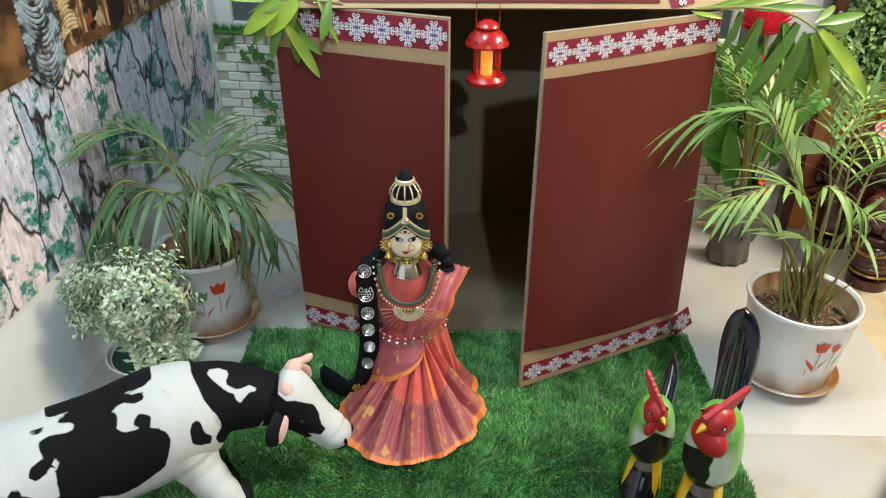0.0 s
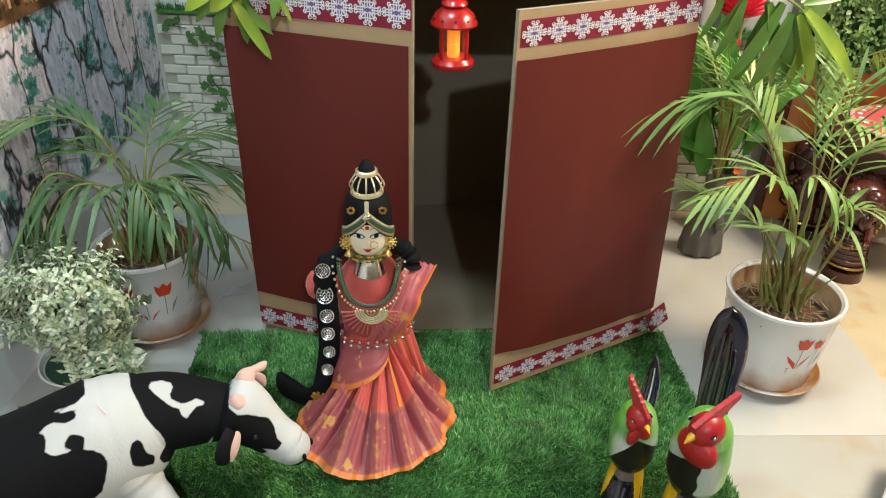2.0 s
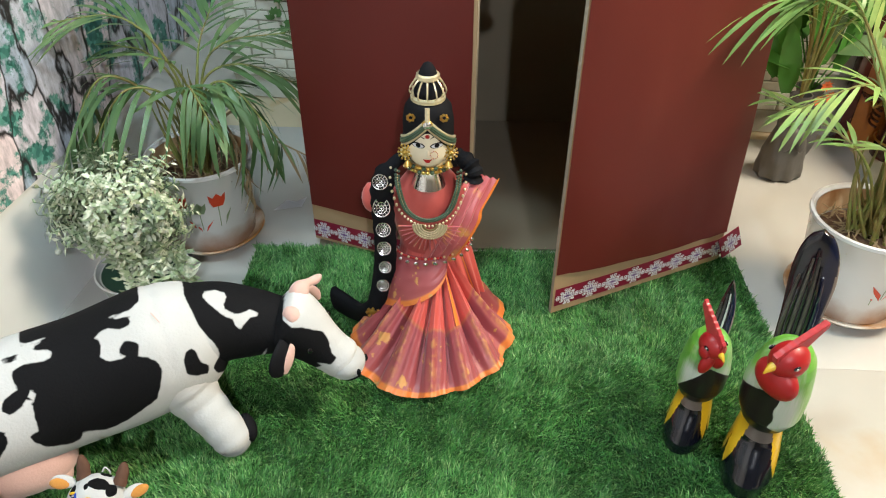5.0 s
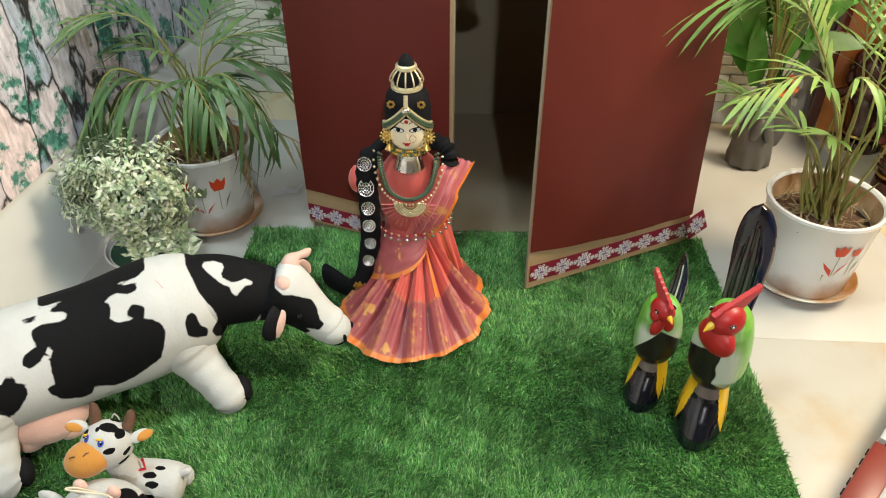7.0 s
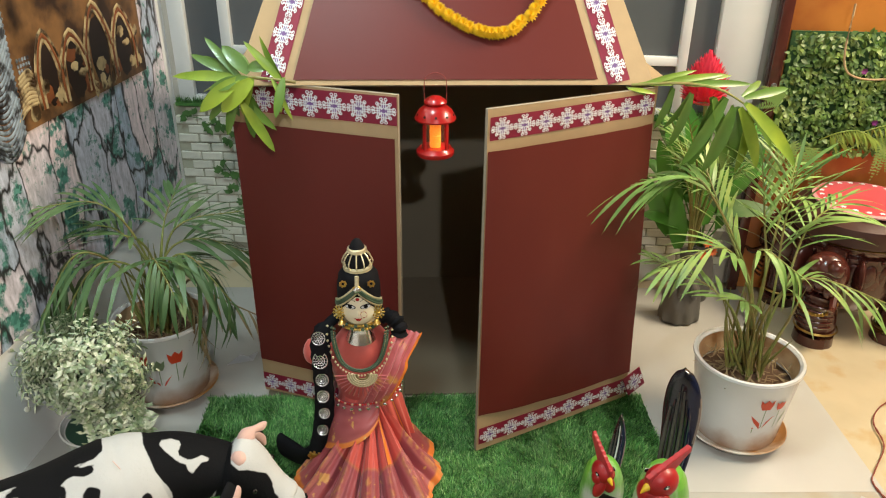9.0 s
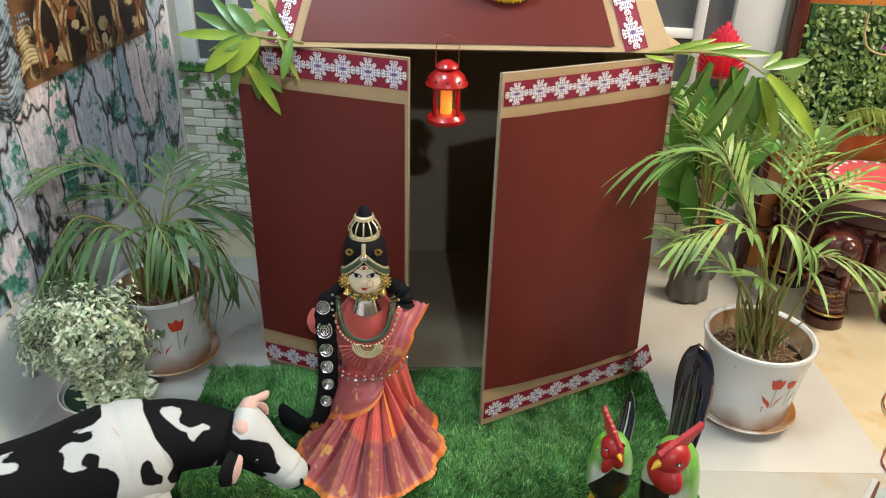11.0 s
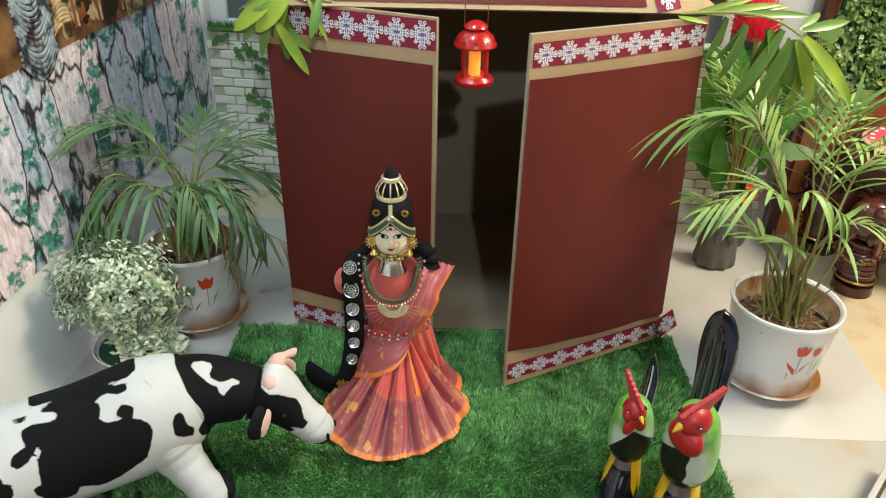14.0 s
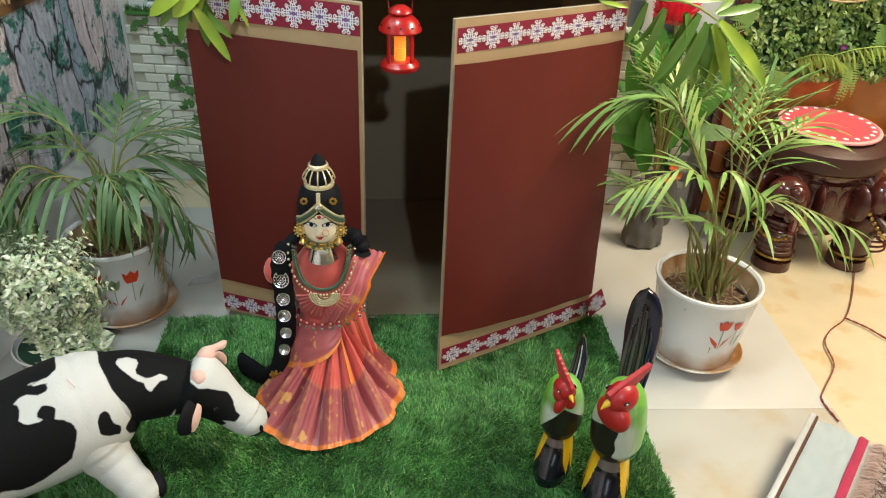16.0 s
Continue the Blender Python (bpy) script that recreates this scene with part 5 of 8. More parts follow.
def ginger_vase():
    v = thing("flower_vase", pose(1.03, 2.24, 0.002), "dark grey floor vase with a red torch ginger and broad leaves", "vase")
    bm = bmesh.new()
    lathe(bm, [(0.0005, 0), (0.05, 0), (0.058, 0.03), (0.062, 0.09), (0.05, 0.15), (0.036, 0.19), (0.042, 0.21), (0.036, 0.21), (0.03, 0.18)], 32)
    part("body", bm, CLAY, v)
    bm = bmesh.new()
    tube(bm, spline([(0, 0, 0.15), (-0.04, -0.01, 0.45), (-0.075, -0.02, 0.74)], 14), 0.006, 8)
    tube(bm, spline([(0, 0, 0.15), (-0.04, -0.02, 0.38), (-0.085, -0.04, 0.60)], 10), 0.004, 8)
    part("stem", bm, STALK, v)
    bm = bmesh.new()
    c = Vector((-0.085, -0.03, 0.745))
    for j in range(11):
        t = j / 10
        z = -0.045 + 0.11 * t
        r = 0.062 * math.sin(math.pi * (0.22 + 0.72 * t))
        cnt = 17 if j < 9 else 9
        for k in range(cnt):
            a = k * math.tau / cnt + j * .37
            o = Vector((math.cos(a) * (1.15 - t), math.sin(a) * (1.15 - t), 0.35 + 1.1 * t))
            leaf(bm, c + Vector((r * .55 * math.cos(a), r * .55 * math.sin(a), z)), o, Vector((-math.cos(a) * .4, -math.sin(a) * .4, 1)), 0.056, 0.019, -0.12, n=3, fold=0.5)
    part("ginger_flower", bm, PETAL, v, "red spiky torch ginger flower")
    bm = bmesh.new()
    for k in range(9):
        a = k * math.tau / 9
        leaf(bm, Vector((-0.086, -0.042, 0.59)), (math.cos(a) * .35, math.sin(a) * .35, 1), (math.cos(a), math.sin(a), .2), 0.055, 0.014, -0.1, n=3)
    part("bud", bm, PETAL, v, "closed red bud")
    for i, (a, L, z, el) in enumerate(((3.4, 0.22, 0.42, 1.1), (2.6, 0.2, 0.36, .8), (4.2, 0.2, 0.40, 1.2), (5.2, 0.22, 0.48, .7), (0.2, 0.2, 0.55, .4), (5.9, 0.19, 0.42, .6), (4.7, 0.2, 0.32, .9), (3.0, 0.18, 0.52, .9), (0.0, 0.17, 0.62, .1), (5.5, 0.2, 0.34, .3), (3.8, .2, .28, .5))):
        bm = bmesh.new()
        b = Vector((-0.03 + .03 * math.cos(a), -0.01 + .03 * math.sin(a), z))
        o = Vector((math.cos(a) * math.cos(el), math.sin(a) * math.cos(el) * .6, math.sin(el)))
        leaf(bm, b, o, (0.0, -.7, 1), L, 0.07, 0.3, n=8, fold=0.2)
        tube(bm, [(0, 0, .19), b], .0025, 5)
        part("broad_leaf", bm, FRESH_L if i % 3 else LEAF_DK, v)
    # taller leaves that lean towards the hut
    for i, (bx, bz, tx, tz, w) in enumerate(((-0.10, 0.40, -0.17, 0.66, 0.075), (-0.12, 0.34, -0.21, 0.58, 0.07), (-0.06, 0.36, -0.09, 0.60, 0.07), (-0.13, 0.26, -0.23, 0.46, 0.06), (-0.02, 0.30, -0.03, 0.54, 0.065), (-0.10, 0.22, -0.15, 0.42, 0.06), (0.03, 0.28, 0.05, 0.50, 0.06), (-0.05, 0.44, -0.14, 0.70, 0.06), (0.04, 0.40, 0.11, 0.60, 0.06))):
        bm = bmesh.new()
        b, t = Vector((bx, -0.04 - 0.012 * (i % 3), bz)), Vector((tx, -0.09 - 0.02 * (i % 3), tz))
        leaf(bm, b, t - b, (0.25 * (-1) ** i, -1, 0.5), (t - b).length, w, 0.25, n=9, fold=0.25)
        tube(bm, [(0, 0, .19), b], .0025, 5)
        part("broad_leaf", bm, FRESH_L, v)


FRESH_L = material("broad_leaf", (0.075, 0.26, 0.035), 0.35, vary=0.25, scale=8, coat=0.2)
ginger_vase()

# ---- carved elephant-leg stool and cushion ----
BRASS = material("worn_brass", (0.42, 0.28, 0.08), 0.35, 1.0, vary=0.3, scale=60)
LEATHER = material("brown_leather", (0.045, 0.015, 0.011), 0.42, vary=0.2, scale=30, bump=0.2, bump_scale=50)
RED_CLOTH = material("red_felt", (0.50, 0.018, 0.03), 0.8, vary=0.12, scale=40, sheen=0.3)
PINK_TRIM = material("pink_trim", (0.62, 0.28, 0.28), 0.7, vary=0.2, scale=90)


def stool():
    s = thing("carved_stool", pose(1.46, 2.09, -0.004) @ Matrix.Diagonal((1.1, 1.1, 1.1, 1)), "dark red-brown varnished carved stool with elephant heads as legs", "stool")
    bm = bmesh.new()
    lathe(bm, [(0.0005, 0.10), (0.125, 0.10), (0.148, 0.14), (0.156, 0.20), (0.152, 0.262), (0.160, 0.266), (0.160, 0.276), (0.152, 0.280), (0.166, 0.300), (0.166, 0.31), (0.0005, 0.31)], 48)
    # a row of carved petals round the drum
    for k in range(22):
        a = k * math.tau / 22
        ball(bm, 0.021, (0.152 * math.cos(a), 0.152 * math.sin(a), 0.225), (0.35, 0.9, 1.7), u=10, v=8, turn=Matrix.Rotation(a, 4, "Z"))
        ball(bm, 0.006, (0.161 * math.cos(a + 0.14), 0.161 * math.sin(a + 0.14), 0.271), u=8, v=6)
    part("drum", bm, WOOD_DK, s)
    bm = bmesh.new()
    lathe(bm, [(0.168, 0.31), (0.177, 0.315), (0.180, 0.345), (0.175, 0.365), (0.13, 0.385), (0.0005, 0.39)], 44)
    part("seat", bm, LEATHER, s, "brown leather padded seat")
    bm = bmesh.new()
    lathe(bm, [(0.167, 0.305), (0.173, 0.309), (0.167, 0.313)], 44)
    part("seat_band", bm, BRASS, s)
    for k in range(4):
        a = radians(-135 + 90 * k)
        turn = Matrix.Rotation(a, 4, "Z")
        leg = part("leg", elephant_leg(), [WOOD_DK, BRASS], s, "leg carved as an elephant head and trunk")
        leg.matrix_local = turn
        bm = bmesh.new()
        lathe(bm, [(0.058, 0.045), (0.061, 0.049), (0.058, 0.053)], 26, at=(0.165, 0, 0))
        part("anklet", bm, BRASS, leg)
        bm = bmesh.new()
        pts = spline([(0.19, -0.06, 0.20), (0.235, -0.04, 0.14), (0.25, 0, 0.125), (0.235, 0.04, 0.14), (0.19, 0.06, 0.20)], 22)
        for p in pts:
            ball(bm, 0.006, p, u=6, v=5)
        part("bead_chain", bm, BRASS, leg)


def elephant_leg():
    bm = bmesh.new()
    tube(bm, spline([(0.13, 0, 0.29), (0.165, 0, 0.25), (0.19, 0, 0.205), (0.19, 0, 0.16), (0.17, 0, 0.11), (0.165, 0, 0.06), (0.165, 0, 0.0)], 26), [0.02 + 0.032 * math.sin(math.pi * (0.12 + 0.42 * i / 25)) if i < 14 else 0.044 + 0.012 * ((i - 14) / 11) for i in range(26)], 18)
    ball(bm, 0.062, (0.198, 0, 0.235), (0.85, 0.95, 1.0), u=22, v=14)
    for sg in (-1, 1):
        ball(bm, 0.030, (0.222, sg * 0.024, 0.262), (0.8, 0.9, 0.9), u=16, v=10)
        ball(bm, 0.022, (0.236, sg * 0.026, 0.205), (0.7, 0.8, 1.2), u=14, v=9)
    for k in range(5):
        tube(bm, [(0.205 + 0.045 * math.cos(b), 0.050 * math.sin(b), 0.150 - 0.016 * k) for b in np.linspace(-1.3, 1.3, 13)], 0.0035, 6)
    for sg in (-1, 1):
        ball(bm, 0.046, (0.150, sg * 0.070, 0.225), (1.0, 0.3, 1.25), u=12, v=8, turn=Matrix.Rotation(sg * 0.5, 4, "Z"))
        ball(bm, 0.010, (0.240, sg * 0.036, 0.235), u=10, v=7)
        tube(bm, spline([(0.21, sg * 0.036, 0.185), (0.255, sg * 0.048, 0.160), (0.285, sg * 0.048, 0.172)], 7), [0.012, 0.012, 0.011, 0.010, 0.008, 0.005, 0.001], 8)
    return bm


stool()


def cushion():
    c = thing("round_mat", pose(1.465, 2.09, 0.425) @ Matrix.Diagonal((0.9, 0.9, 1, 1)), "round red felt mat with a white flower border on the stool", "mat")
    bm = bmesh.new()
    lathe(bm, [(0.0005, 0.002), (0.158, 0.0), (0.164, 0.004), (0.162, 0.008), (0.10, 0.013), (0.0005, 0.014)], 48)
    part("felt", bm, RED_CLOTH, c)
    bm = bmesh.new()
    lathe(bm, [(0.160, -0.001), (0.170, 0.001), (0.170, 0.006), (0.158, 0.009)], 60)
    part("trim", bm, PINK_TRIM, c)
    me = None
    for k in range(22):
        if me is None:
            bm = bmesh.new()
            for j in range(5):
                a = j * math.tau / 5
                leaf(bm, (0, 0, 0), (math.cos(a), math.sin(a), 0.1), (0, 0, 1), 0.011, 0.009, 0.1, n=2)
            me = part("flower_patch", bm, PAPER, c)
            ob = me
        else:
            ob = new("flower_patch", me.data)
            ob.parent = c
        a = k * math.tau / 22
        ob.location = (0.141 * math.cos(a), 0.141 * math.sin(a), 0.0105)


cushion()

# ---- lantern ----
def lantern():
    l = thing("lantern", pose(0.104, 1.63, 0.748) @ Matrix.Diagonal((0.9, 0.9, 0.9, 1)), "small red tin lantern with a lit candle under the eave", "lantern")
    bm = bmesh.new()
    lathe(bm, [(0.0005, 0), (0.046, 0), (0.049, 0.004), (0.049, 0.012), (0.044, 0.017), (0.040, 0.022), (0.0005, 0.022)], 36)
    part("base", bm, RED_TIN, l)
    bm = bmesh.new()
    lathe(bm, [(0.040, 0.092), (0.052, 0.094), (0.053, 0.098), (0.050, 0.104), (0.043, 0.118), (0.028, 0.130), (0.022, 0.133), (0.028, 0.135), (0.029, 0.139), (0.024, 0.146), (0.012, 0.153), (0.0005, 0.155)], 40)
    cap = part("cap", bm, RED_TIN, l)
    # vent holes are black discs, not cut through the tin
    for k in range(10):
        a = (k + .5) * math.tau / 10
        bm = bmesh.new()
        lathe(bm, [(0.0003, 0.0006), (0.003, 0.0006), (0.003, -0.001)], 8)
        ob = part("vent_hole", bm, HOLE_DARK, cap)
        ob.matrix_local = pose(0.0478 * math.cos(a), 0.0478 * math.sin(a), 0.110, 0, 0, 0) @ Matrix.Rotation(a, 4, "Z") @ Matrix.Rotation(radians(62), 4, "Y")
    for k in range(4):
        a = radians(45 + 90 * k)
        bm = bmesh.new()
        box(bm, (0.004, 0.010, 0.074), (0.039, 0, 0.057), bevel=0.001)
        ob = part("corner_strip", bm, RED_TIN, l)
        ob.matrix_local = Matrix.Rotation(a, 4, "Z")
        bm = bmesh.new()
        box(bm, (0.0012, 0.046, 0.07), (0.0335, 0, 0.057))
        ob = part("glass_pane", bm, RED_GLASS, l, smooth=False)
        ob.visible_shadow = False
        ob.matrix_local = Matrix.Rotation(a + radians(45), 4, "Z")
    bm = bmesh.new()
    lathe(bm, [(0.0005, 0.022), (0.014, 0.022), (0.0145, 0.024), (0.0145, 0.052), (0.0135, 0.053), (0.0145, 0.054), (0.0145, 0.082), (0.010, 0.084), (0.0005, 0.0835)], 24)
    part("candle", bm, CANDLE, l, "glowing amber candle")
    bm = bmesh.new()
    tube(bm, spline([(-0.027, 0, 0.136), (-0.028, 0, 0.17), (-0.024, 0, 0.20), (0, 0, 0.212), (0.024, 0, 0.20), (0.028, 0, 0.17), (0.027, 0, 0.136)], 26), 0.0011, 6)
    part("handle", bm, RED_WIRE, l)


# flat black standing in for the dark inside holes and slots
HOLE_DARK = material("hole_dark", (0.006, 0.004, 0.004), 0.7)
RED_WIRE = material("red_wire", (0.30, 0.05, 0.04), 0.4, vary=0.1)
lantern()

# ---- dressed doll: one mesh ----
SILK = material("coral_silk", (0.60, 0.105, 0.088), 0.42, vary=0.16, scale=26, sheen=0.25)
SILK_M = material("rose_gold_silk", (0.46, 0.095, 0.105), 0.38, vary=0.25, scale=30, second=(0.60, 0.28, 0.07), second_scale=22, second_edge=(0.55, 0.66), sheen=0.25)
SILK_G = material("orange_border", (0.72, 0.20, 0.03), 0.42, vary=0.18, scale=40)
FACE = material("ivory_face", (0.88, 0.79, 0.60), 0.35, vary=0.03)
BLACK = material("black_velvet", (0.005, 0.005, 0.007), 0.8, vary=0.3, scale=40, spec=0.2)
LIP = material("red_paint", (0.45, 0.01, 0.01), 0.4)
EMERALD = material("green_beads", (0.055, 0.095, 0.06), 0.3, vary=0.3, scale=200)
ANTIQUE = material("antique_gold", (0.40, 0.31, 0.15), 0.35, 0.9, vary=0.35, scale=150)
PALE_GOLD = material("pale_gold", (0.74, 0.64, 0.42), 0.35, 0.6, vary=0.25, scale=150)


def bordered_silk():
    """Coral silk that turns to mauve brocade with a gold line, then an orange selvedge, along the weave's band."""
    m = bpy.data.materials.new("bordered_silk")
    m.use_nodes = True
    n, l = m.node_tree.nodes, m.node_tree.links
    b = n["Principled BSDF"]
    b.inputs["Roughness"].default_value, b.inputs["Sheen Weight"].default_value = 0.44, 0.15
    at = n.new("ShaderNodeAttribute")
    at.attribute_name = "band"
    rp = n.new("ShaderNodeValToRGB")
    cr = rp.color_ramp
    cr.elements[0].color, cr.elements[1].color = (0.62, 0.108, 0.088, 1), (0.66, 0.17, 0.03, 1)
    for q, c in ((0.60, (0.55, 0.082, 0.065, 1)), (0.615, (0.44, 0.13, 0.06, 1)), (0.635, (0.31, 0.055, 0.070, 1)), (0.962, (0.33, 0.068, 0.072, 1)), (0.972, (0.68, 0.19, 0.03, 1))):
        e = cr.elements.new(q)
        e.color = c
    l.new(at.outputs["Fac"], rp.inputs[0])
    co = n.new("ShaderNodeTexCoord")
    ns = n.new("ShaderNodeTexNoise")
    ns.inputs["Scale"].default_value, ns.inputs["Detail"].default_value = 34, 9
    l.new(co.outputs["Object"], ns.inputs["Vector"])
    th = n.new("ShaderNodeMapRange")
    th.inputs["From Min"].default_value, th.inputs["From Max"].default_value = 0.615, 0.65
    l.new(ns.outputs["Fac"], th.inputs["Value"])
    inb = n.new("ShaderNodeMapRange")
    inb.inputs["From Min"].default_value, inb.inputs["From Max"].default_value = 0.64, 0.67
    l.new(at.outputs["Fac"], inb.inputs["Value"])
    mu = n.new("ShaderNodeMath")
    mu.operation = "MULTIPLY"
    l.new(th.outputs[0], mu.inputs[0])
    l.new(inb.outputs[0], mu.inputs[1])
    mx = n.new("ShaderNodeMix")
    mx.data_type = "RGBA"
    l.new(mu.outputs[0], mx.inputs["Factor"])
    l.new(rp.outputs[0], mx.inputs["A"])
    mx.inputs["B"].default_value = (0.55, 0.26, 0.075, 1)
    # gold thread laid along the pleats
    za = n.new("ShaderNodeAttribute")
    za.attribute_name = "zari"
    zr = n.new("ShaderNodeMapRange")
    zr.inputs["From Min"].default_value, zr.inputs["From Max"].default_value = 0.35, 0.85
    zr.inputs["To Max"].default_value = 0.75
    l.new(za.outputs["Fac"], zr.inputs["Value"])
    grain = n.new("ShaderNodeTexNoise")
    grain.inputs["Scale"].default_value, grain.inputs["Detail"].default_value = 70, 5
    l.new(co.outputs["Object"], grain.inputs["Vector"])
    gr = n.new("ShaderNodeMapRange")
    gr.inputs["From Min"].default_value, gr.inputs["From Max"].default_value = 0.40, 0.58
    l.new(grain.outputs["Fac"], gr.inputs["Value"])
    zm = n.new("ShaderNodeMath")
    zm.operation = "MULTIPLY"
    l.new(zr.outputs[0], zm.inputs[0])
    l.new(gr.outputs[0], zm.inputs[1])
    zt = n.new("ShaderNodeMath")
    zt.operation = "MAXIMUM"
    l.new(zm.outputs[0], zt.inputs[0])
    l.new(th.outputs[0], zt.inputs[1])
    l.new(zt.outputs[0], mu.inputs[0])
    wv = n.new("ShaderNodeTexNoise")
    wv.inputs["Scale"].default_value, wv.inputs["Detail"].default_value = 9, 4
    l.new(co.outputs["Object"], wv.inputs["Vector"])
    mr = n.new("ShaderNodeMapRange")
    mr.inputs["To Min"].default_value, mr.inputs["To Max"].default_value = 0.75, 1.25
    l.new(wv.outputs["Fac"], mr.inputs["Value"])
    sc = n.new("ShaderNodeVectorMath")
    sc.operation = "SCALE"
    l.new(mx.outputs["Result"], sc.inputs[0])
    l.new(mr.outputs[0], sc.inputs["Scale"])
    l.new(sc.outputs[0], b.inputs["Base Color"])
    return m


def doll():
    mats = [SILK, SILK_M, SILK_G, FACE, BLACK, GOLD, SILVER, LIP, EMERALD, ANTIQUE, PALE_GOLD, bordered_silk(), PAPER]
    bm = bmesh.new()
    # skirt: pleats that fan out forwards from the waist and lie on the mat
    band = bm.verts.layers.float.new("band")
    zari = bm.verts.layers.float.new("zari")
    seg, lev = 560, 60

    def pleat(q):
        q = (q / math.tau) % 1.0
        return -1 + 2 * q / 0.78 if q < 0.78 else 1 - 2 * (q - 0.78) / 0.22
    a0 = radians(-68)
    rings, tones = [], []
    for j in range(lev):
        t = j / (lev - 1)
        ring, tone = [], []
        for k in range(seg):
            d = math.pi * (2 * k / seg - 1)
            # the pleats are tucked in at one point of the waist and fan out from it
            q = 12.0 * d + 1.3 * math.sin(1.7 * d + 0.6) + 0.9 * noise.noise((1.3 * d, 2.2, 0.5 * t)) + 0.5 * t * math.sin(3 * d)
            deep = (0.72 + 0.5 * noise.noise((1.9 * d + 7, 1.2, 0.8 * t))) * (1 if abs(d) < 2.2 else 0.5)
            wave = deep * (math.sin(q) + 0.30 * math.sin(2 * q + 0.8) + 0.12 * math.sin(5 * q + 2))
            over = d - 0.070 * deep * math.cos(q) * math.sin(math.pi * min(1, 0.10 + 0.95 * t)) ** 0.7
            aw = a0 + over * (0.14 + 0.86 * (abs(over) / math.pi) ** 1.7)
            ah = a0 + over
            front = max(0.0, -math.sin(ah))
            # round hem, drawn forward and to both sides, close behind the heels
            far = 0.152 + 0.036 * front + 0.012 * math.sin(2 * ah + 0.4) + 0.010 * noise.noise((2.1 * math.cos(ah), 2.1 * math.sin(ah), 8.0))
            hx, hy0 = 0.010 + 1.07 * far * math.cos(ah), -0.085 + far * math.sin(ah)
            wx, wy = 0.002 + 0.061 * math.cos(aw), -0.008 + 0.056 * math.sin(aw)
            g = (0.34 + 0.22 * front) * t + (0.66 - 0.22 * front) * t ** (3.0 - 0.7 * front)
            x, y = wx + (hx - wx) * g, wy + (hy0 - wy) * g
            rr = math.hypot(x, y + 0.03)
            lift = wave * (0.0022 + 0.040 * t * (1 - 0.55 * t))
            x += lift * 0.55 * x / rr
            y += lift * 0.55 * (y + 0.03) / rr
            z = 0.212 * (1 - t) ** (0.92 + 0.25 * front) + 0.005
            z += max(0.0, wave + 0.75) * 0.021 * min(1, 2.2 * t) * (1 if t < 0.75 else 1 - 2.0 * (t - 0.75)) + 0.004 * t
            fold = noise.noise((15 * x + 1.7, 15 * y, 4 * t)) + 0.5 * noise.noise((38 * x, 38 * y, 9 * t))
            z = max(0.004, z + 0.007 * fold * t)
            ring.append((x, y, z))
            tone.append((min(1.0, t + 0.10 * (1 - front) * t * (1 - t) * 3 - 0.03 * math.sin(2.2 * d + 1) * t * (1 - t) * 4), wave))
        rings.append(ring)
        tones.append(tone)
    for lp, tone in zip(loft(bm, rings, 11, caps=False), tones):
        for v, q in zip(lp, tone):
            v[band], v[zari] = q
    # orange selvedge folded down the foremost pleat
    k0 = seg // 2 + 4
    sel = [(Vector(rings[j][k0]), Vector(rings[j][k0 + 7])) for j in range(4, 38)]
    loft(bm, [[p + Vector((0.001, -0.003, 0.003)), p.lerp(q, 0.5) + Vector((0.001, -0.0045, 0.0045)), q + Vector((0.001, -0.003, 0.003))] for p, q in sel], 2, closed=False, caps=False)
    # wide mauve wrap round the hip, its gold edge falling from the front of the waist to the side
    rings = []
    for j in range(22):
        t = j / 21
        ring = []
        for k in range(56):
            u = k / 55
            a = radians(-215 + 158 * u)
            r = 0.074 + 0.050 * t * (1 - u) ** 0.5 + 0.0045 * math.sin(11 * u + 4 * t) * (1 - u) * t + 0.003 * noise.noise((7 * u, 5 * t, 2))
            ring.append((r * math.cos(a) - 0.002, r * math.sin(a) * (0.92 + 0.26 * t) - 0.012, 0.222 - t * (0.165 * (1 - u) ** 0.62 + 0.016) + 0.010 * math.sin(math.pi * u) * t))
        rings.append(ring)
    for j, lp in enumerate(loft(bm, rings, 11, closed=False, caps=False)):
        for v in lp:
            v[band] = 0.75 + 0.245 * j / 21
    # loose coral end hanging in pleats at the other hip
    rings = []
    for j in range(16):
        t = j / 15
        p0, p1 = Vector((0.044, -0.064, 0.226)).lerp(Vector((0.086, -0.066, 0.098)), t), Vector((0.080, -0.004, 0.240)).lerp(Vector((0.116, -0.016, 0.100)), t)
        rings.append([p0.lerp(p1, u) + Vector((0.010, -0.012, 0)) * (math.sin(math.pi * u) + 0.35 * math.sin(17 * u + t) * (0.3 + t)) for u in np.linspace(0, 1, 26)])
    for lp in loft(bm, rings, 11, closed=False, caps=False):
        for k, v in enumerate(lp):
            v[band] = 0.985 if k in (7, 8) else 0.2
    # bodice
    def oval(z, rx, ry, n=36, dx=0.0, dy=0.0, w=0.0):
        return [(dx + rx * (1 + w * math.sin(7 * k * math.tau / n + 30 * z)) * math.cos(k * math.tau / n), dy + ry * (1 + w * math.sin(7 * k * math.tau / n + 30 * z)) * math.sin(k * math.tau / n), z) for k in range(n)]
    loft(bm, [oval(0.19, 0.064, 0.056), oval(0.21, 0.063, 0.055), oval(0.23, 0.066, 0.058, w=.035), oval(0.25, 0.070, 0.06, w=.05), oval(0.275, 0.074, 0.062, w=.03), oval(0.30, 0.078, 0.064, w=.045), oval(0.335, 0.074, 0.058), oval(0.36, 0.05, 0.045), oval(0.372, 0.03, 0.03)], 0)
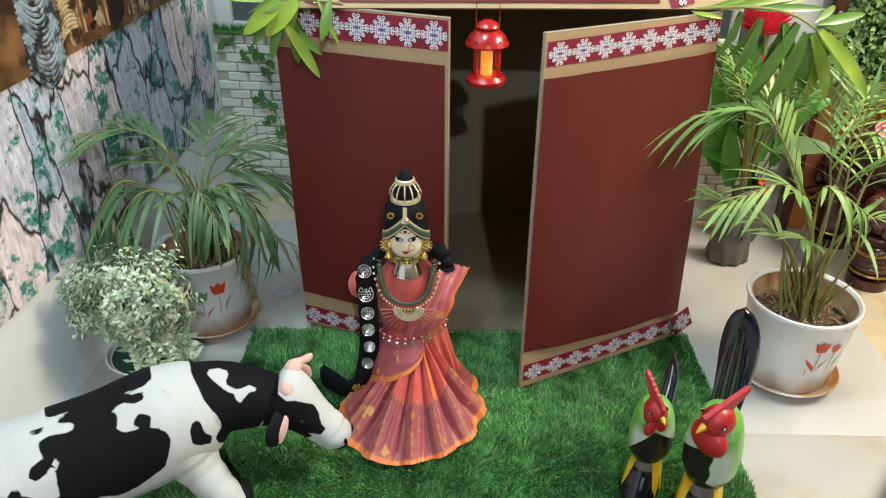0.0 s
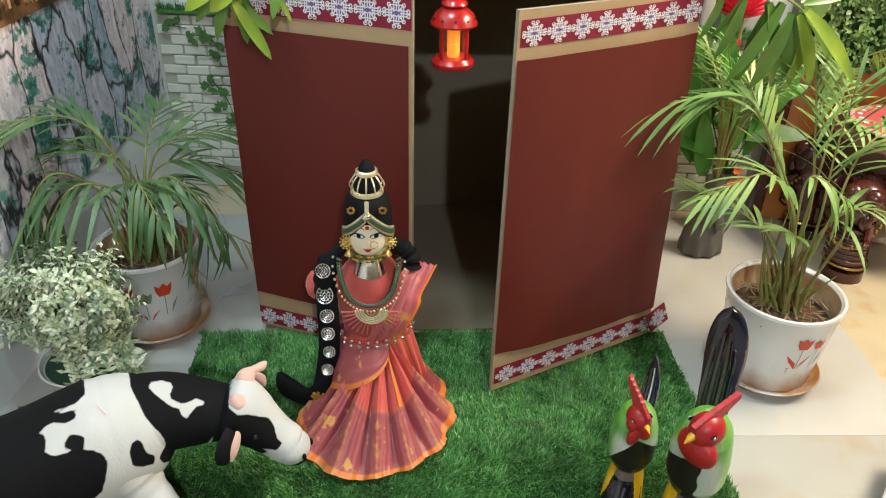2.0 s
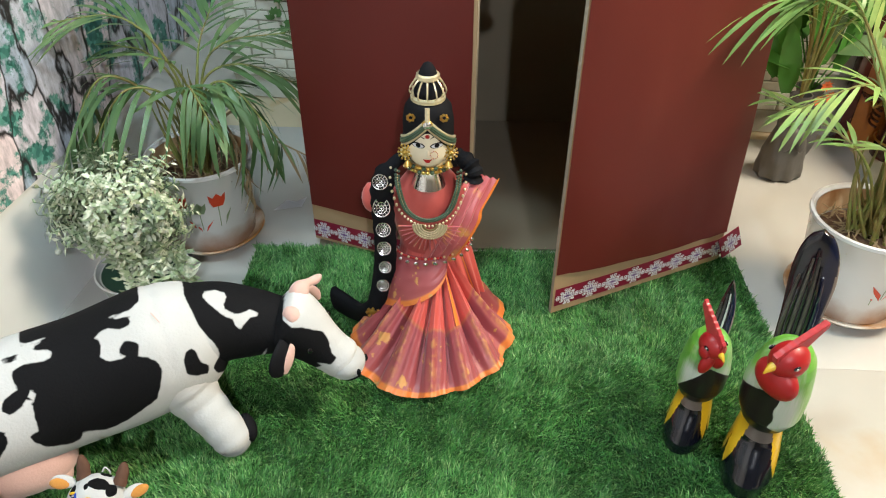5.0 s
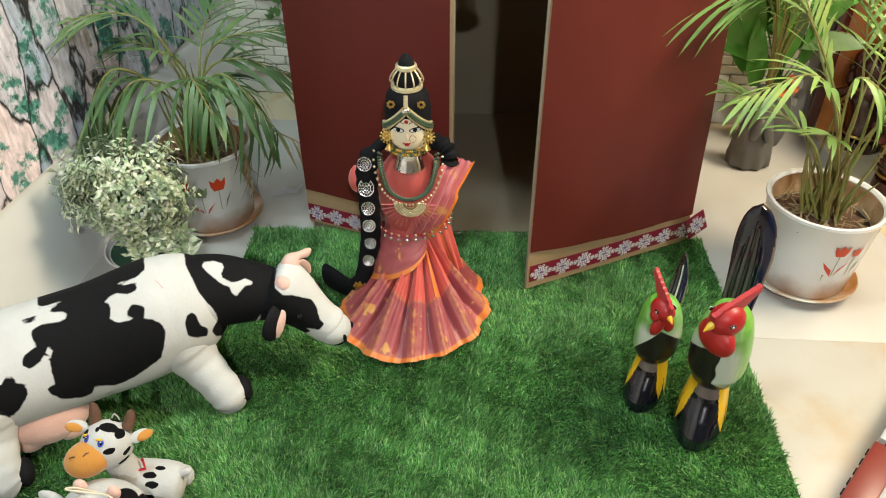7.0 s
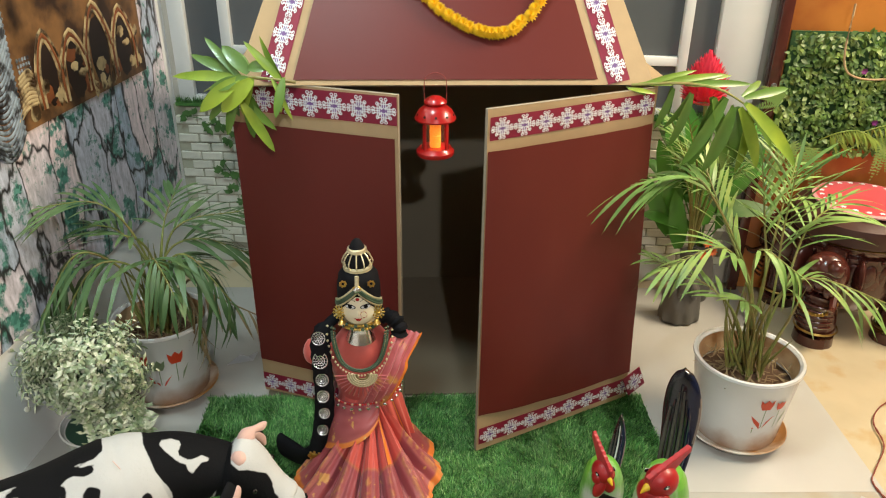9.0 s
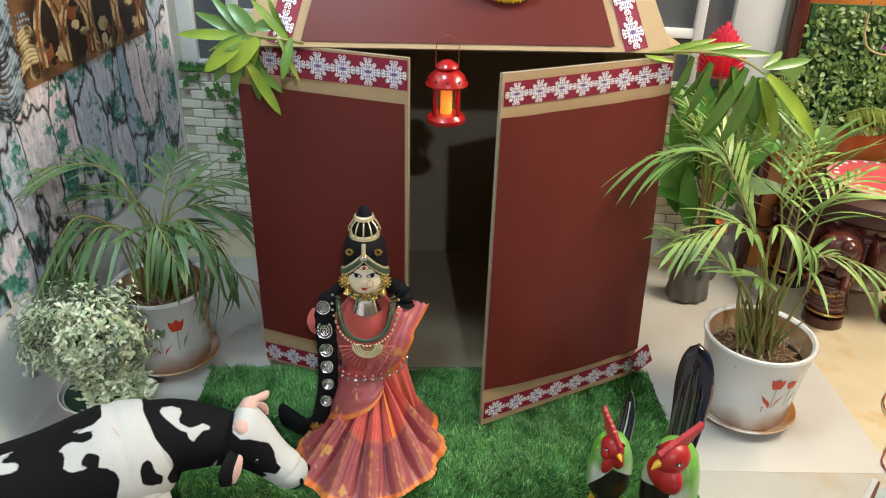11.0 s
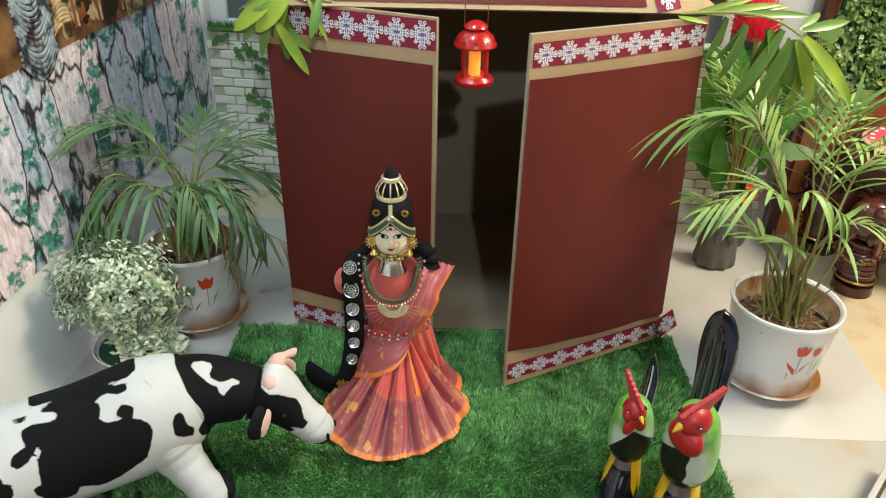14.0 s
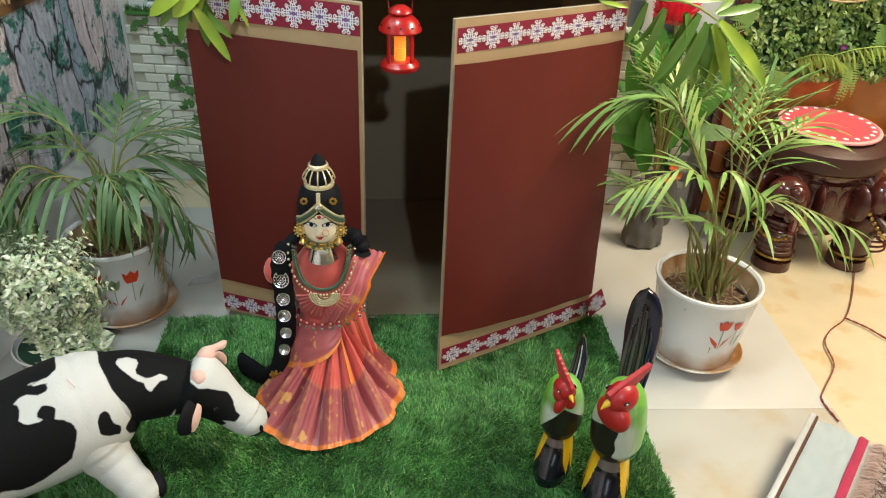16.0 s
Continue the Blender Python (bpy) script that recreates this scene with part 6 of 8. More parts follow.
    # shoulder puffs
    ball(bm, 0.036, (-0.095, -0.005, 0.318), (0.9, 0.9, 1.2), 0)
    ball(bm, 0.036, (0.08, 0.0, 0.325), (0.9, 0.9, 1.2), 0)
    # pallu: pleated sash from the hip up to a pointed fold over the shoulder
    lo = spline([(-0.012, -0.070, 0.212), (0.004, -0.086, 0.262), (0.034, -0.082, 0.318), (0.066, -0.052, 0.368), (0.088, -0.018, 0.386)], 24)
    hi = spline([(0.052, -0.066, 0.206), (0.080, -0.072, 0.255), (0.104, -0.060, 0.300), (0.108, -0.050, 0.322), (0.140, -0.016, 0.362)], 24)
    rings, tone = [], []
    for j in range(24):
        p0, p1 = Vector(lo[j]), Vector(hi[j])
        ring = []
        for k in range(25):
            u = k / 24
            p = p0.lerp(p1, u)
            p.y -= 0.010 * math.sin(math.pi * u) + 0.0045 * pleat(k * 1.05 + 0.9)
            ring.append(p)
        rings.append(ring)
    for k0, k1, mt in ((0, 3, 0), (3, 21, 1), (21, 24, 2)):
        loft(bm, [r[k0:k1 + 1] for r in rings], mt, closed=False, caps=False)
    ball(bm, 0.028, (-0.117, -0.02, 0.325), (0.7, 0.6, 1.1), 0)
    # neck vessel in silver, collar plate
    lathe(bm, [(0.024, 0.405), (0.025, 0.394), (0.026, 0.386), (0.033, 0.366), (0.034, 0.363), (0.030, 0.359), (0.016, 0.357)], 32, at=(0, -0.035, 0), mat=6, caps=True)
    lathe(bm, [(0.012, 0.412), (0.040, 0.410), (0.042, 0.406), (0.012, 0.404)], 32, at=(0, -0.035, 0), mat=10, caps=True)
    # head
    hy = -0.04
    loft(bm, [oval(0.414, 0.017, 0.02, dy=hy), oval(0.418, 0.026, 0.028, dy=hy), oval(0.428, 0.0350, 0.036, dy=hy), oval(0.445, 0.0405, 0.0395, dy=hy), oval(0.465, 0.0420, 0.0400, dy=hy), oval(0.485, 0.0405, 0.0390, dy=hy), oval(0.505, 0.035, 0.034, dy=hy), oval(0.52, 0.02, 0.02, dy=hy)], 3)
    ball(bm, 0.006, (0, hy - 0.0365, 0.455), (0.75, 0.8, 1.7), 3, u=16, v=12)

    def dot(x, z, rx, rz, mat, lift=0.0, tilt=0.0, n=12):
        vs = []
        for k in range(n):
            px, pz = rx * math.cos(k * math.tau / n), rz * math.sin(k * math.tau / n)
            px, pz = px * math.cos(tilt) - pz * math.sin(tilt), px * math.sin(tilt) + pz * math.cos(tilt)
            xx, zz = x + px, z + pz
            q = max(0.0, 1 - (xx / 0.0420) ** 2)
            vs.append(bm.verts.new((xx, hy - 0.0400 * math.sqrt(q) - 0.0010 - lift, zz)))
        bm.faces.new(vs).material_index = mat
    for sg in (-1, 1):
        dot(sg * 0.0176, 0.4705, 0.0132, 0.0058, 4, 0.0001, sg * 0.06)
        dot(sg * 0.0174, 0.4700, 0.0105, 0.0044, 12, 0.0004)
        dot(sg * 0.0172, 0.4706, 0.0046, 0.0044, 4, 0.0008)
        for k in range(7):
            s = k / 6
            dot(sg * (0.007 + 0.022 * s), 0.4862 + 0.0052 * math.sin(math.pi * s) - 0.0022 * s, 0.0024, 0.0010, 4, 0.0004, sg * (0.5 - 1.1 * s), 6)
            dot(sg * (0.008 + 0.019 * s), 0.4727 + 0.0022 * math.sin(math.pi * s), 0.002, 0.0008, 4, 0.0008, 0, 6)
    dot(0, 0.4405, 0.0066, 0.0021, 7, 0.001)
    for sg in (-1, 1):
        dot(sg * 0.0064, 0.4420, 0.0026, 0.0011, 7, 0.0011, sg * 0.5, 8)
    dot(0, 0.4380, 0.005, 0.0022, 7, 0.001)
    dot(0, 0.490, 0.0042, 0.0042, 7, 0.0006)
    for k in range(14):
        a = k * math.tau / 14
        ball(bm, 0.0011, (0.0125 + 0.0068 * math.cos(a), hy - 0.0430, 0.453 + 0.0078 * math.sin(a)), mat=7 if k % 3 else 5, u=5, v=4)
    # black hair, turban and its bands
    def brow(a):
        return 0.056 * (1 - abs(math.cos(a))) - 0.008 if math.sin(a) < 0 else -0.008
    n = 60
    low = [[(rx * math.cos(k * math.tau / n), hy + dy + ry * math.sin(k * math.tau / n), z0 + brow(k * math.tau / n) * w) for k in range(n)] for z0, rx, ry, dy, w in ((0.452, 0.0425, 0.041, 0.004, 1.0), (0.456, 0.0465, 0.045, 0.006, 1.0), (0.470, 0.048, 0.046, 0.007, 0.92), (0.505, 0.0475, 0.046, 0.008, 0.45), (0.530, 0.043, 0.042, 0.008, 0.15), (0.546, 0.034, 0.034, 0.006, 0.0), (0.556, 0.026, 0.026, 0.006, 0.0))]
    loft(bm, low, 4)
    for zz, off, mt in ((0.0, 0.0, 10), (0.0055, 0.0015, 8), (0.011, 0.0015, 8), (0.0165, 0.0, 10)):
        pts = []
        for k in range(33):
            a = radians(-166 + 152 * k / 32)
            pts.append(((0.0505 + off) * math.cos(a), hy + 0.007 + (0.0485 + off) * math.sin(a), 0.462 + zz + brow(a) * 0.95))
        tube(bm, pts, 0.0029, 6, mt)
    ball(bm, 0.0085, (0, hy - 0.044, 0.514), (1, 0.6, 1), 6)
    ball(bm, 0.0105, (0, hy - 0.042, 0.514), (1, 0.4, 1), 5)
    tube(bm, [(0, hy - 0.043, 0.522), (0, hy - 0.034, 0.548)], 0.0045, 8, 10)
    for sg in (-1, 1):
        for k in range(7):
            a = k * math.tau / 7
            ball(bm, 0.0032, (sg * 0.030 + 0.006 * math.cos(a), hy - 0.033, 0.524 + 0.006 * math.sin(a)), mat=5, u=6, v=4)
    lathe(bm, [(0.027, 0.548), (0.032, 0.551), (0.032, 0.560), (0.026, 0.563)], 30, at=(0, hy + 0.004, 0), mat=10)
    lathe(bm, [(0.022, 0.558), (0.026, 0.568), (0.026, 0.576), (0.021, 0.590), (0.015, 0.596)], 30, at=(0, hy + 0.004, 0), mat=4)
    for k in range(12):
        a = k * math.tau / 12
        pts = [(r * math.cos(a), hy + 0.004 + r * math.sin(a), z) for r, z in ((0.025, 0.559), (0.0325, 0.567), (0.0325, 0.576), (0.025, 0.589), (0.017, 0.596))]
        tube(bm, spline(pts, 9), 0.0017, 5, 10)
    lathe(bm, [(0.019, 0.594), (0.022, 0.597), (0.021, 0.603), (0.017, 0.605)], 26, at=(0, hy + 0.004, 0), mat=10)
    lathe(bm, [(0.017, 0.603), (0.014, 0.612), (0.008, 0.622), (0.0005, 0.626)], 20, at=(0, hy + 0.004, 0), mat=4)
    # black hair at the nape, plait in front with silver discs
    ball(bm, 0.05, (0, 0.0, 0.415), (1.05, 0.7, 0.8), 4, u=20, v=12)
    tube(bm, spline([(-0.045, -0.005, 0.41), (-0.072, -0.04, 0.402), (-0.089, -0.058, 0.37), (-0.09, -0.06, 0.32), (-0.088, -0.065, 0.24), (-0.095, -0.07, 0.16), (-0.112, -0.078, 0.09), (-0.15, -0.05, 0.040), (-0.215, 0.01, 0.026)], 40), [(0.021 + 0.0035 * math.sin(i * 1.6) ** 2, 0.012) if 5 < i < 29 else ((0.013, 0.011) if i < 29 else (0.020 + 0.0016 * (i - 28), 0.016)) for i in range(40)], 14, 4, up=(0, 1, 0))
    tube(bm, spline([(0.05, -0.005, 0.405), (0.075, -0.02, 0.402), (0.088, -0.03, 0.385), (0.085, -0.03, 0.36)], 14), [0.014 + 0.007 * math.sin(i * 1.3) ** 2 for i in range(14)], 12, 4)
    for z, r, x in ((0.383, 0.0145, -0.092), (0.337, 0.0165, -0.091), (0.290, 0.0140, -0.089), (0.248, 0.0135, -0.089), (0.204, 0.012, -0.088), (0.160, 0.012, -0.094)):
        y = -0.062 - (0.383 - z) * 0.13
        lathe_at = bmesh.new()
        lathe(lathe_at, [(0.0003, 0.001), (r, 0.001), (r, 0.0), (0.0003, 0.0)], 18, mat=4)
        for f in (1.0, 0.62, 0.30):
            tube(lathe_at, [(r * f * math.cos(k * math.tau / 18), r * f * math.sin(k * math.tau / 18), 0.0016) for k in range(19)], r * 0.075, 5, 6)
        for k in range(14):
            a = k * math.tau / 14
            ball(lathe_at, r * 0.11, (r * .81 * math.cos(a), r * .81 * math.sin(a), 0.0018), mat=6, u=5, v=4)
        for k in range(8):
            a = k * math.tau / 8
            ball(lathe_at, r * 0.10, (r * .46 * math.cos(a), r * .46 * math.sin(a), 0.0018), mat=6, u=5, v=4)
        ball(lathe_at, r * 0.16, (0, 0, 0.0018), mat=6, u=6, v=4)
        bmesh.ops.transform(lathe_at, matrix=pose(x, y - 0.005, z, 68, 0, 0), verts=lathe_at.verts)
        me = bpy.data.meshes.new("tmp")
        lathe_at.to_mesh(me)
        lathe_at.free()
        bm.from_mesh(me)
        bpy.data.meshes.remove(me)
    ball(bm, 0.014, (-0.118, -0.085, 0.080), (1.1, 0.7, 0.8), 5)
    for k in range(8):
        a = k * math.tau / 8
        ball(bm, 0.004, (-0.118 + 0.014 * math.cos(a), -0.092, 0.080 + 0.011 * math.sin(a)), mat=5, u=6, v=4)
    # earrings: flowers of gold wire and beads
    for sg in (-1, 1):
        c = Vector((sg * 0.0425, hy - 0.022, 0.447))
        for k in range(12):
            a = k * math.tau / 12
            d = Vector((math.cos(a), 0, 1.25 * math.sin(a)))
            tube(bm, [c + d * 0.004, c + d * 0.011], 0.0016, 5, 5)
            ball(bm, 0.0026, c + d * 0.0125, mat=5, u=6, v=5)
            ball(bm, 0.0030, c + d * 0.0075, (1, 0.6, 1), 10 if k % 2 else 5, u=6, v=5)
        ball(bm, 0.0045, c - Vector((0, 0.002, 0)), mat=5, u=8, v=6)
        lathe(bm, [(0.0015, 0.010), (0.0048, 0.006), (0.0078, 0.0), (0.0062, -0.001)], 14, at=c + Vector((-sg * 0.004, 0, -0.027)), mat=5)
        for k in range(9):
            a = k * math.tau / 9
            ball(bm, 0.0020, c + Vector((-sg * 0.004 + 0.0072 * math.cos(a), 0.0072 * math.sin(a), -0.0295)), mat=10 if k % 2 else 5, u=6, v=5)
    # choker of gold and green beads in two rows on the collar plate
    for row in range(2):
        for k in range(15):
            a = radians(-165 + 150 * k / 14)
            ball(bm, 0.0046, ((0.040 + 0.003 * row) * math.cos(a), hy + 0.005 + (0.037 + 0.003 * row) * math.sin(a), 0.4165 - 0.007 * row), (1, 1, 0.8), 8 if (k + row) % 3 == 0 else 5, u=7, v=5)
    # necklaces
    def loop(w, drop, z0, r, mat, n, pend=0.0, pm=5, y0=-0.058):
        for k in range(n):
            s = k / (n - 1)
            a = math.pi * s
            x = -w * math.cos(a)
            z = z0 - drop * math.sin(a) ** 0.8
            y = y0 - 0.030 * math.sin(a) ** 0.7
            ball(bm, r, (x, y, z), mat=mat, u=6, v=5)
            if pend and k % 2 == 0:
                d = Vector((x * 0.5, -0.004, z - (z0 - drop * 0.25))).normalized() * pend
                ball(bm, r * 0.8, (x + d.x, y - 0.002, z + d.z), mat=pm, u=6, v=5)
    loop(0.062, 0.086, 0.405, 0.0036, 8, 60, 0.011, 10)
    loop(0.056, 0.080, 0.402, 0.0030, 8, 54)
    loop(0.059, 0.083, 0.4035, 0.0022, 9, 70)
    for r0, r1, mt, n in ((0.010, 0.015, 9, 13), (0.0155, 0.0205, 10, 19), (0.0205, 0.0255, 10, 25), (0.0255, 0.0305, 10, 29), (0.0305, 0.0345, 10, 35)):
        for k in range(n):
            a = math.pi + math.pi * k / (n - 1)
            r = (r0 + r1) / 2
            ball(bm, (r1 - r0) * 0.55, (0.004 + r * math.cos(a), -0.102, 0.319 + r * math.sin(a)), (1, .5, 1), mt, u=6, v=5)
    for k in range(17):
        a = math.pi + math.pi * (k + .5) / 17
        tube(bm, [(0.004 + 0.029 * math.cos(a), -0.101, 0.319 + 0.029 * math.sin(a)), (0.004 + 0.062 * math.cos(a), -0.097, 0.319 + 0.066 * math.sin(a))], 0.0016, 4, 1)
    # beaded belt
    for k in range(46):
        a = radians(-190 + 200 * k / 45)
        p = (0.004 + 0.082 * math.cos(a), -0.010 + 0.078 * math.sin(a), 0.224 + 0.008 * math.sin(a + 1.6))
        ball(bm, 0.0030, p, mat=7 if k % 3 else 10, u=6, v=5)
        if k % 3 == 0:
            ball(bm, 0.0048, (p[0] * 1.04, p[1] * 1.06, p[2] - 0.010), (1, .5, 1), 6, u=6, v=5)
    # the head is set a little high on its shoulders
    for v in bm.verts:
        up = min(1, max(0, (v.co.z - 0.335) / 0.035)) * min(1, max(0, (0.572 - v.co.z) / 0.045))
        v.co.z += 0.011 * up * up * (3 - 2 * up)
    ob = finish("dressed_doll", bm, mats)
    ob.matrix_world = pose(-0.07, 1.45, 0.012)
    tagged(ob, "doll in a coral silk sari with black plait and gold ornaments", "doll")


doll()

# ---- plush cow, one mesh; hide patches come from its fabric ----
PLUSH_W = (0.50, 0.50, 0.50)
PLUSH_B = (0.0035, 0.0035, 0.0045)


def hide(name, spots, wob, wob_scale, holes=()):
    """White plush with black patches round the given spots (centre, radius), white again in the holes, edges wavering."""
    m = bpy.data.materials.new(name)
    m.use_nodes = True
    n, l = m.node_tree.nodes, m.node_tree.links
    b = n["Principled BSDF"]
    b.inputs["Roughness"].default_value, b.inputs["Specular IOR Level"].default_value = 0.9, 0.15
    co = n.new("ShaderNodeTexCoord")
    ns = n.new("ShaderNodeTexNoise")
    ns.inputs["Scale"].default_value, ns.inputs["Detail"].default_value = wob_scale, 2
    l.new(co.outputs["Object"], ns.inputs["Vector"])
    sub = n.new("ShaderNodeVectorMath")
    sub.operation = "SUBTRACT"
    sub.inputs[1].default_value = (0.5, 0.5, 0.5)
    l.new(ns.outputs["Color"], sub.inputs[0])
    mad = n.new("ShaderNodeVectorMath")
    mad.operation = "MULTIPLY_ADD"
    mad.inputs[1].default_value = (wob, wob, wob)
    l.new(sub.outputs[0], mad.inputs[0])
    l.new(co.outputs["Object"], mad.inputs[2])
    last = None
    for c, r in list(spots) + list(holes):
        d = n.new("ShaderNodeVectorMath")
        d.operation = "SUBTRACT"
        l.new(mad.outputs[0], d.inputs[0])
        d.inputs[1].default_value = c
        dv = n.new("ShaderNodeVectorMath")
        dv.operation = "DIVIDE"
        l.new(d.outputs[0], dv.inputs[0])
        dv.inputs[1].default_value = r
        ln = n.new("ShaderNodeVectorMath")
        ln.operation = "LENGTH"
        l.new(dv.outputs[0], ln.inputs[0])
        if (c, r) in holes:
            fl = n.new("ShaderNodeMath")
            fl.operation = "SUBTRACT"
            fl.inputs[0].default_value = 2.0
            l.new(ln.outputs["Value"], fl.inputs[1])
            mn = n.new("ShaderNodeMath")
            mn.operation = "MAXIMUM"
            l.new(last, mn.inputs[0])
            l.new(fl.outputs[0], mn.inputs[1])
            last = mn.outputs[0]
        elif last is None:
            last = ln.outputs["Value"]
        else:
            mn = n.new("ShaderNodeMath")
            mn.operation = "MINIMUM"
            l.new(last, mn.inputs[0])
            l.new(ln.outputs["Value"], mn.inputs[1])
            last = mn.outputs[0]
    step = n.new("ShaderNodeMapRange")
    step.inputs["From Min"].default_value, step.inputs["From Max"].default_value = 0.98, 1.02
    l.new(last, step.inputs["Value"])
    fuzz = n.new("ShaderNodeTexNoise")
    fuzz.inputs["Scale"].default_value, fuzz.inputs["Detail"].default_value = 60, 5
    l.new(co.outputs["Object"], fuzz.inputs["Vector"])
    fr = n.new("ShaderNodeMapRange")
    fr.inputs["To Min"].default_value, fr.inputs["To Max"].default_value = 0.92, 1.08
    l.new(fuzz.outputs["Fac"], fr.inputs["Value"])
    mx = n.new("ShaderNodeMix")
    mx.data_type = "RGBA"
    mx.inputs["A"].default_value, mx.inputs["B"].default_value = (*PLUSH_B, 1), (*PLUSH_W, 1)
    l.new(step.outputs[0], mx.inputs["Factor"])
    sc = n.new("ShaderNodeVectorMath")
    sc.operation = "SCALE"
    l.new(mx.outputs["Result"], sc.inputs[0])
    l.new(fr.outputs[0], sc.inputs["Scale"])
    l.new(sc.outputs[0], b.inputs["Base Color"])
    bp = n.new("ShaderNodeBump")
    bp.inputs["Strength"].default_value, bp.inputs["Distance"].default_value = 0.35, 0.003
    pile = n.new("ShaderNodeTexNoise")
    pile.inputs["Scale"].default_value = 260
    l.new(co.outputs["Object"], pile.inputs["Vector"])
    l.new(pile.outputs["Fac"], bp.inputs["Height"])
    l.new(bp.outputs[0], b.inputs["Normal"])
    return m


PINK = material("pink_plush", (0.70, 0.44, 0.38), 0.85, vary=0.1, scale=30, sheen=0.3, bump=0.2, bump_scale=260)
EYE = material("black_glass_eye", (0.006, 0.006, 0.007), 0.08, coat=0.5)
# body axis: x runs from rump to chest, y to the cow's left, z up
COW = pose(-0.665, 1.08, 0.012, 0, 0, 29)


def patched_plush():
    """Plush, black where the sewn-in patches lie and white elsewhere."""
    m = bpy.data.materials.new("patched_plush")
    m.use_nodes = True
    n, l = m.node_tree.nodes, m.node_tree.links
    b = n["Principled BSDF"]
    b.inputs["Roughness"].default_value, b.inputs["Specular IOR Level"].default_value = 0.85, 0.2
    at = n.new("ShaderNodeAttribute")
    at.attribute_name = "patch"
    co = n.new("ShaderNodeTexCoord")
    fuzz = n.new("ShaderNodeTexNoise")
    fuzz.inputs["Scale"].default_value, fuzz.inputs["Detail"].default_value = 90, 4
    l.new(co.outputs["Object"], fuzz.inputs["Vector"])
    wob = n.new("ShaderNodeMath")
    wob.operation = "MULTIPLY_ADD"
    wob.inputs[1].default_value = 0.004
    l.new(fuzz.outputs["Fac"], wob.inputs[0])
    l.new(at.outputs["Fac"], wob.inputs[2])
    step = n.new("ShaderNodeMapRange")
    step.inputs["From Min"].default_value, step.inputs["From Max"].default_value = 0.0008, 0.0032
    l.new(wob.outputs[0], step.inputs["Value"])
    slow = n.new("ShaderNodeTexNoise")
    slow.inputs["Scale"].default_value, slow.inputs["Detail"].default_value = 16, 6
    l.new(co.outputs["Object"], slow.inputs["Vector"])
    fr = n.new("ShaderNodeMapRange")
    fr.inputs["To Min"].default_value, fr.inputs["To Max"].default_value = 0.88, 1.12
    l.new(slow.outputs["Fac"], fr.inputs["Value"])
    mx = n.new("ShaderNodeMix")
    mx.data_type = "RGBA"
    mx.inputs["A"].default_value, mx.inputs["B"].default_value = (0.0040, 0.0040, 0.0052, 1), (0.56, 0.56, 0.56, 1)
    l.new(step.outputs[0], mx.inputs["Factor"])
    sc = n.new("ShaderNodeVectorMath")
    sc.operation = "SCALE"
    l.new(mx.outputs["Result"], sc.inputs[0])
    l.new(fr.outputs[0], sc.inputs["Scale"])
    l.new(sc.outputs[0], b.inputs["Base Color"])
    bp = n.new("ShaderNodeBump")
    bp.inputs["Strength"].default_value, bp.inputs["Distance"].default_value = 0.28, 0.003
    pile = n.new("ShaderNodeTexNoise")
    pile.inputs["Scale"].default_value, pile.inputs["Detail"].default_value = 210, 3
    l.new(co.outputs["Object"], pile.inputs["Vector"])
    l.new(pile.outputs["Fac"], bp.inputs["Height"])
    l.new(bp.outputs[0], b.inputs["Normal"])
    return m


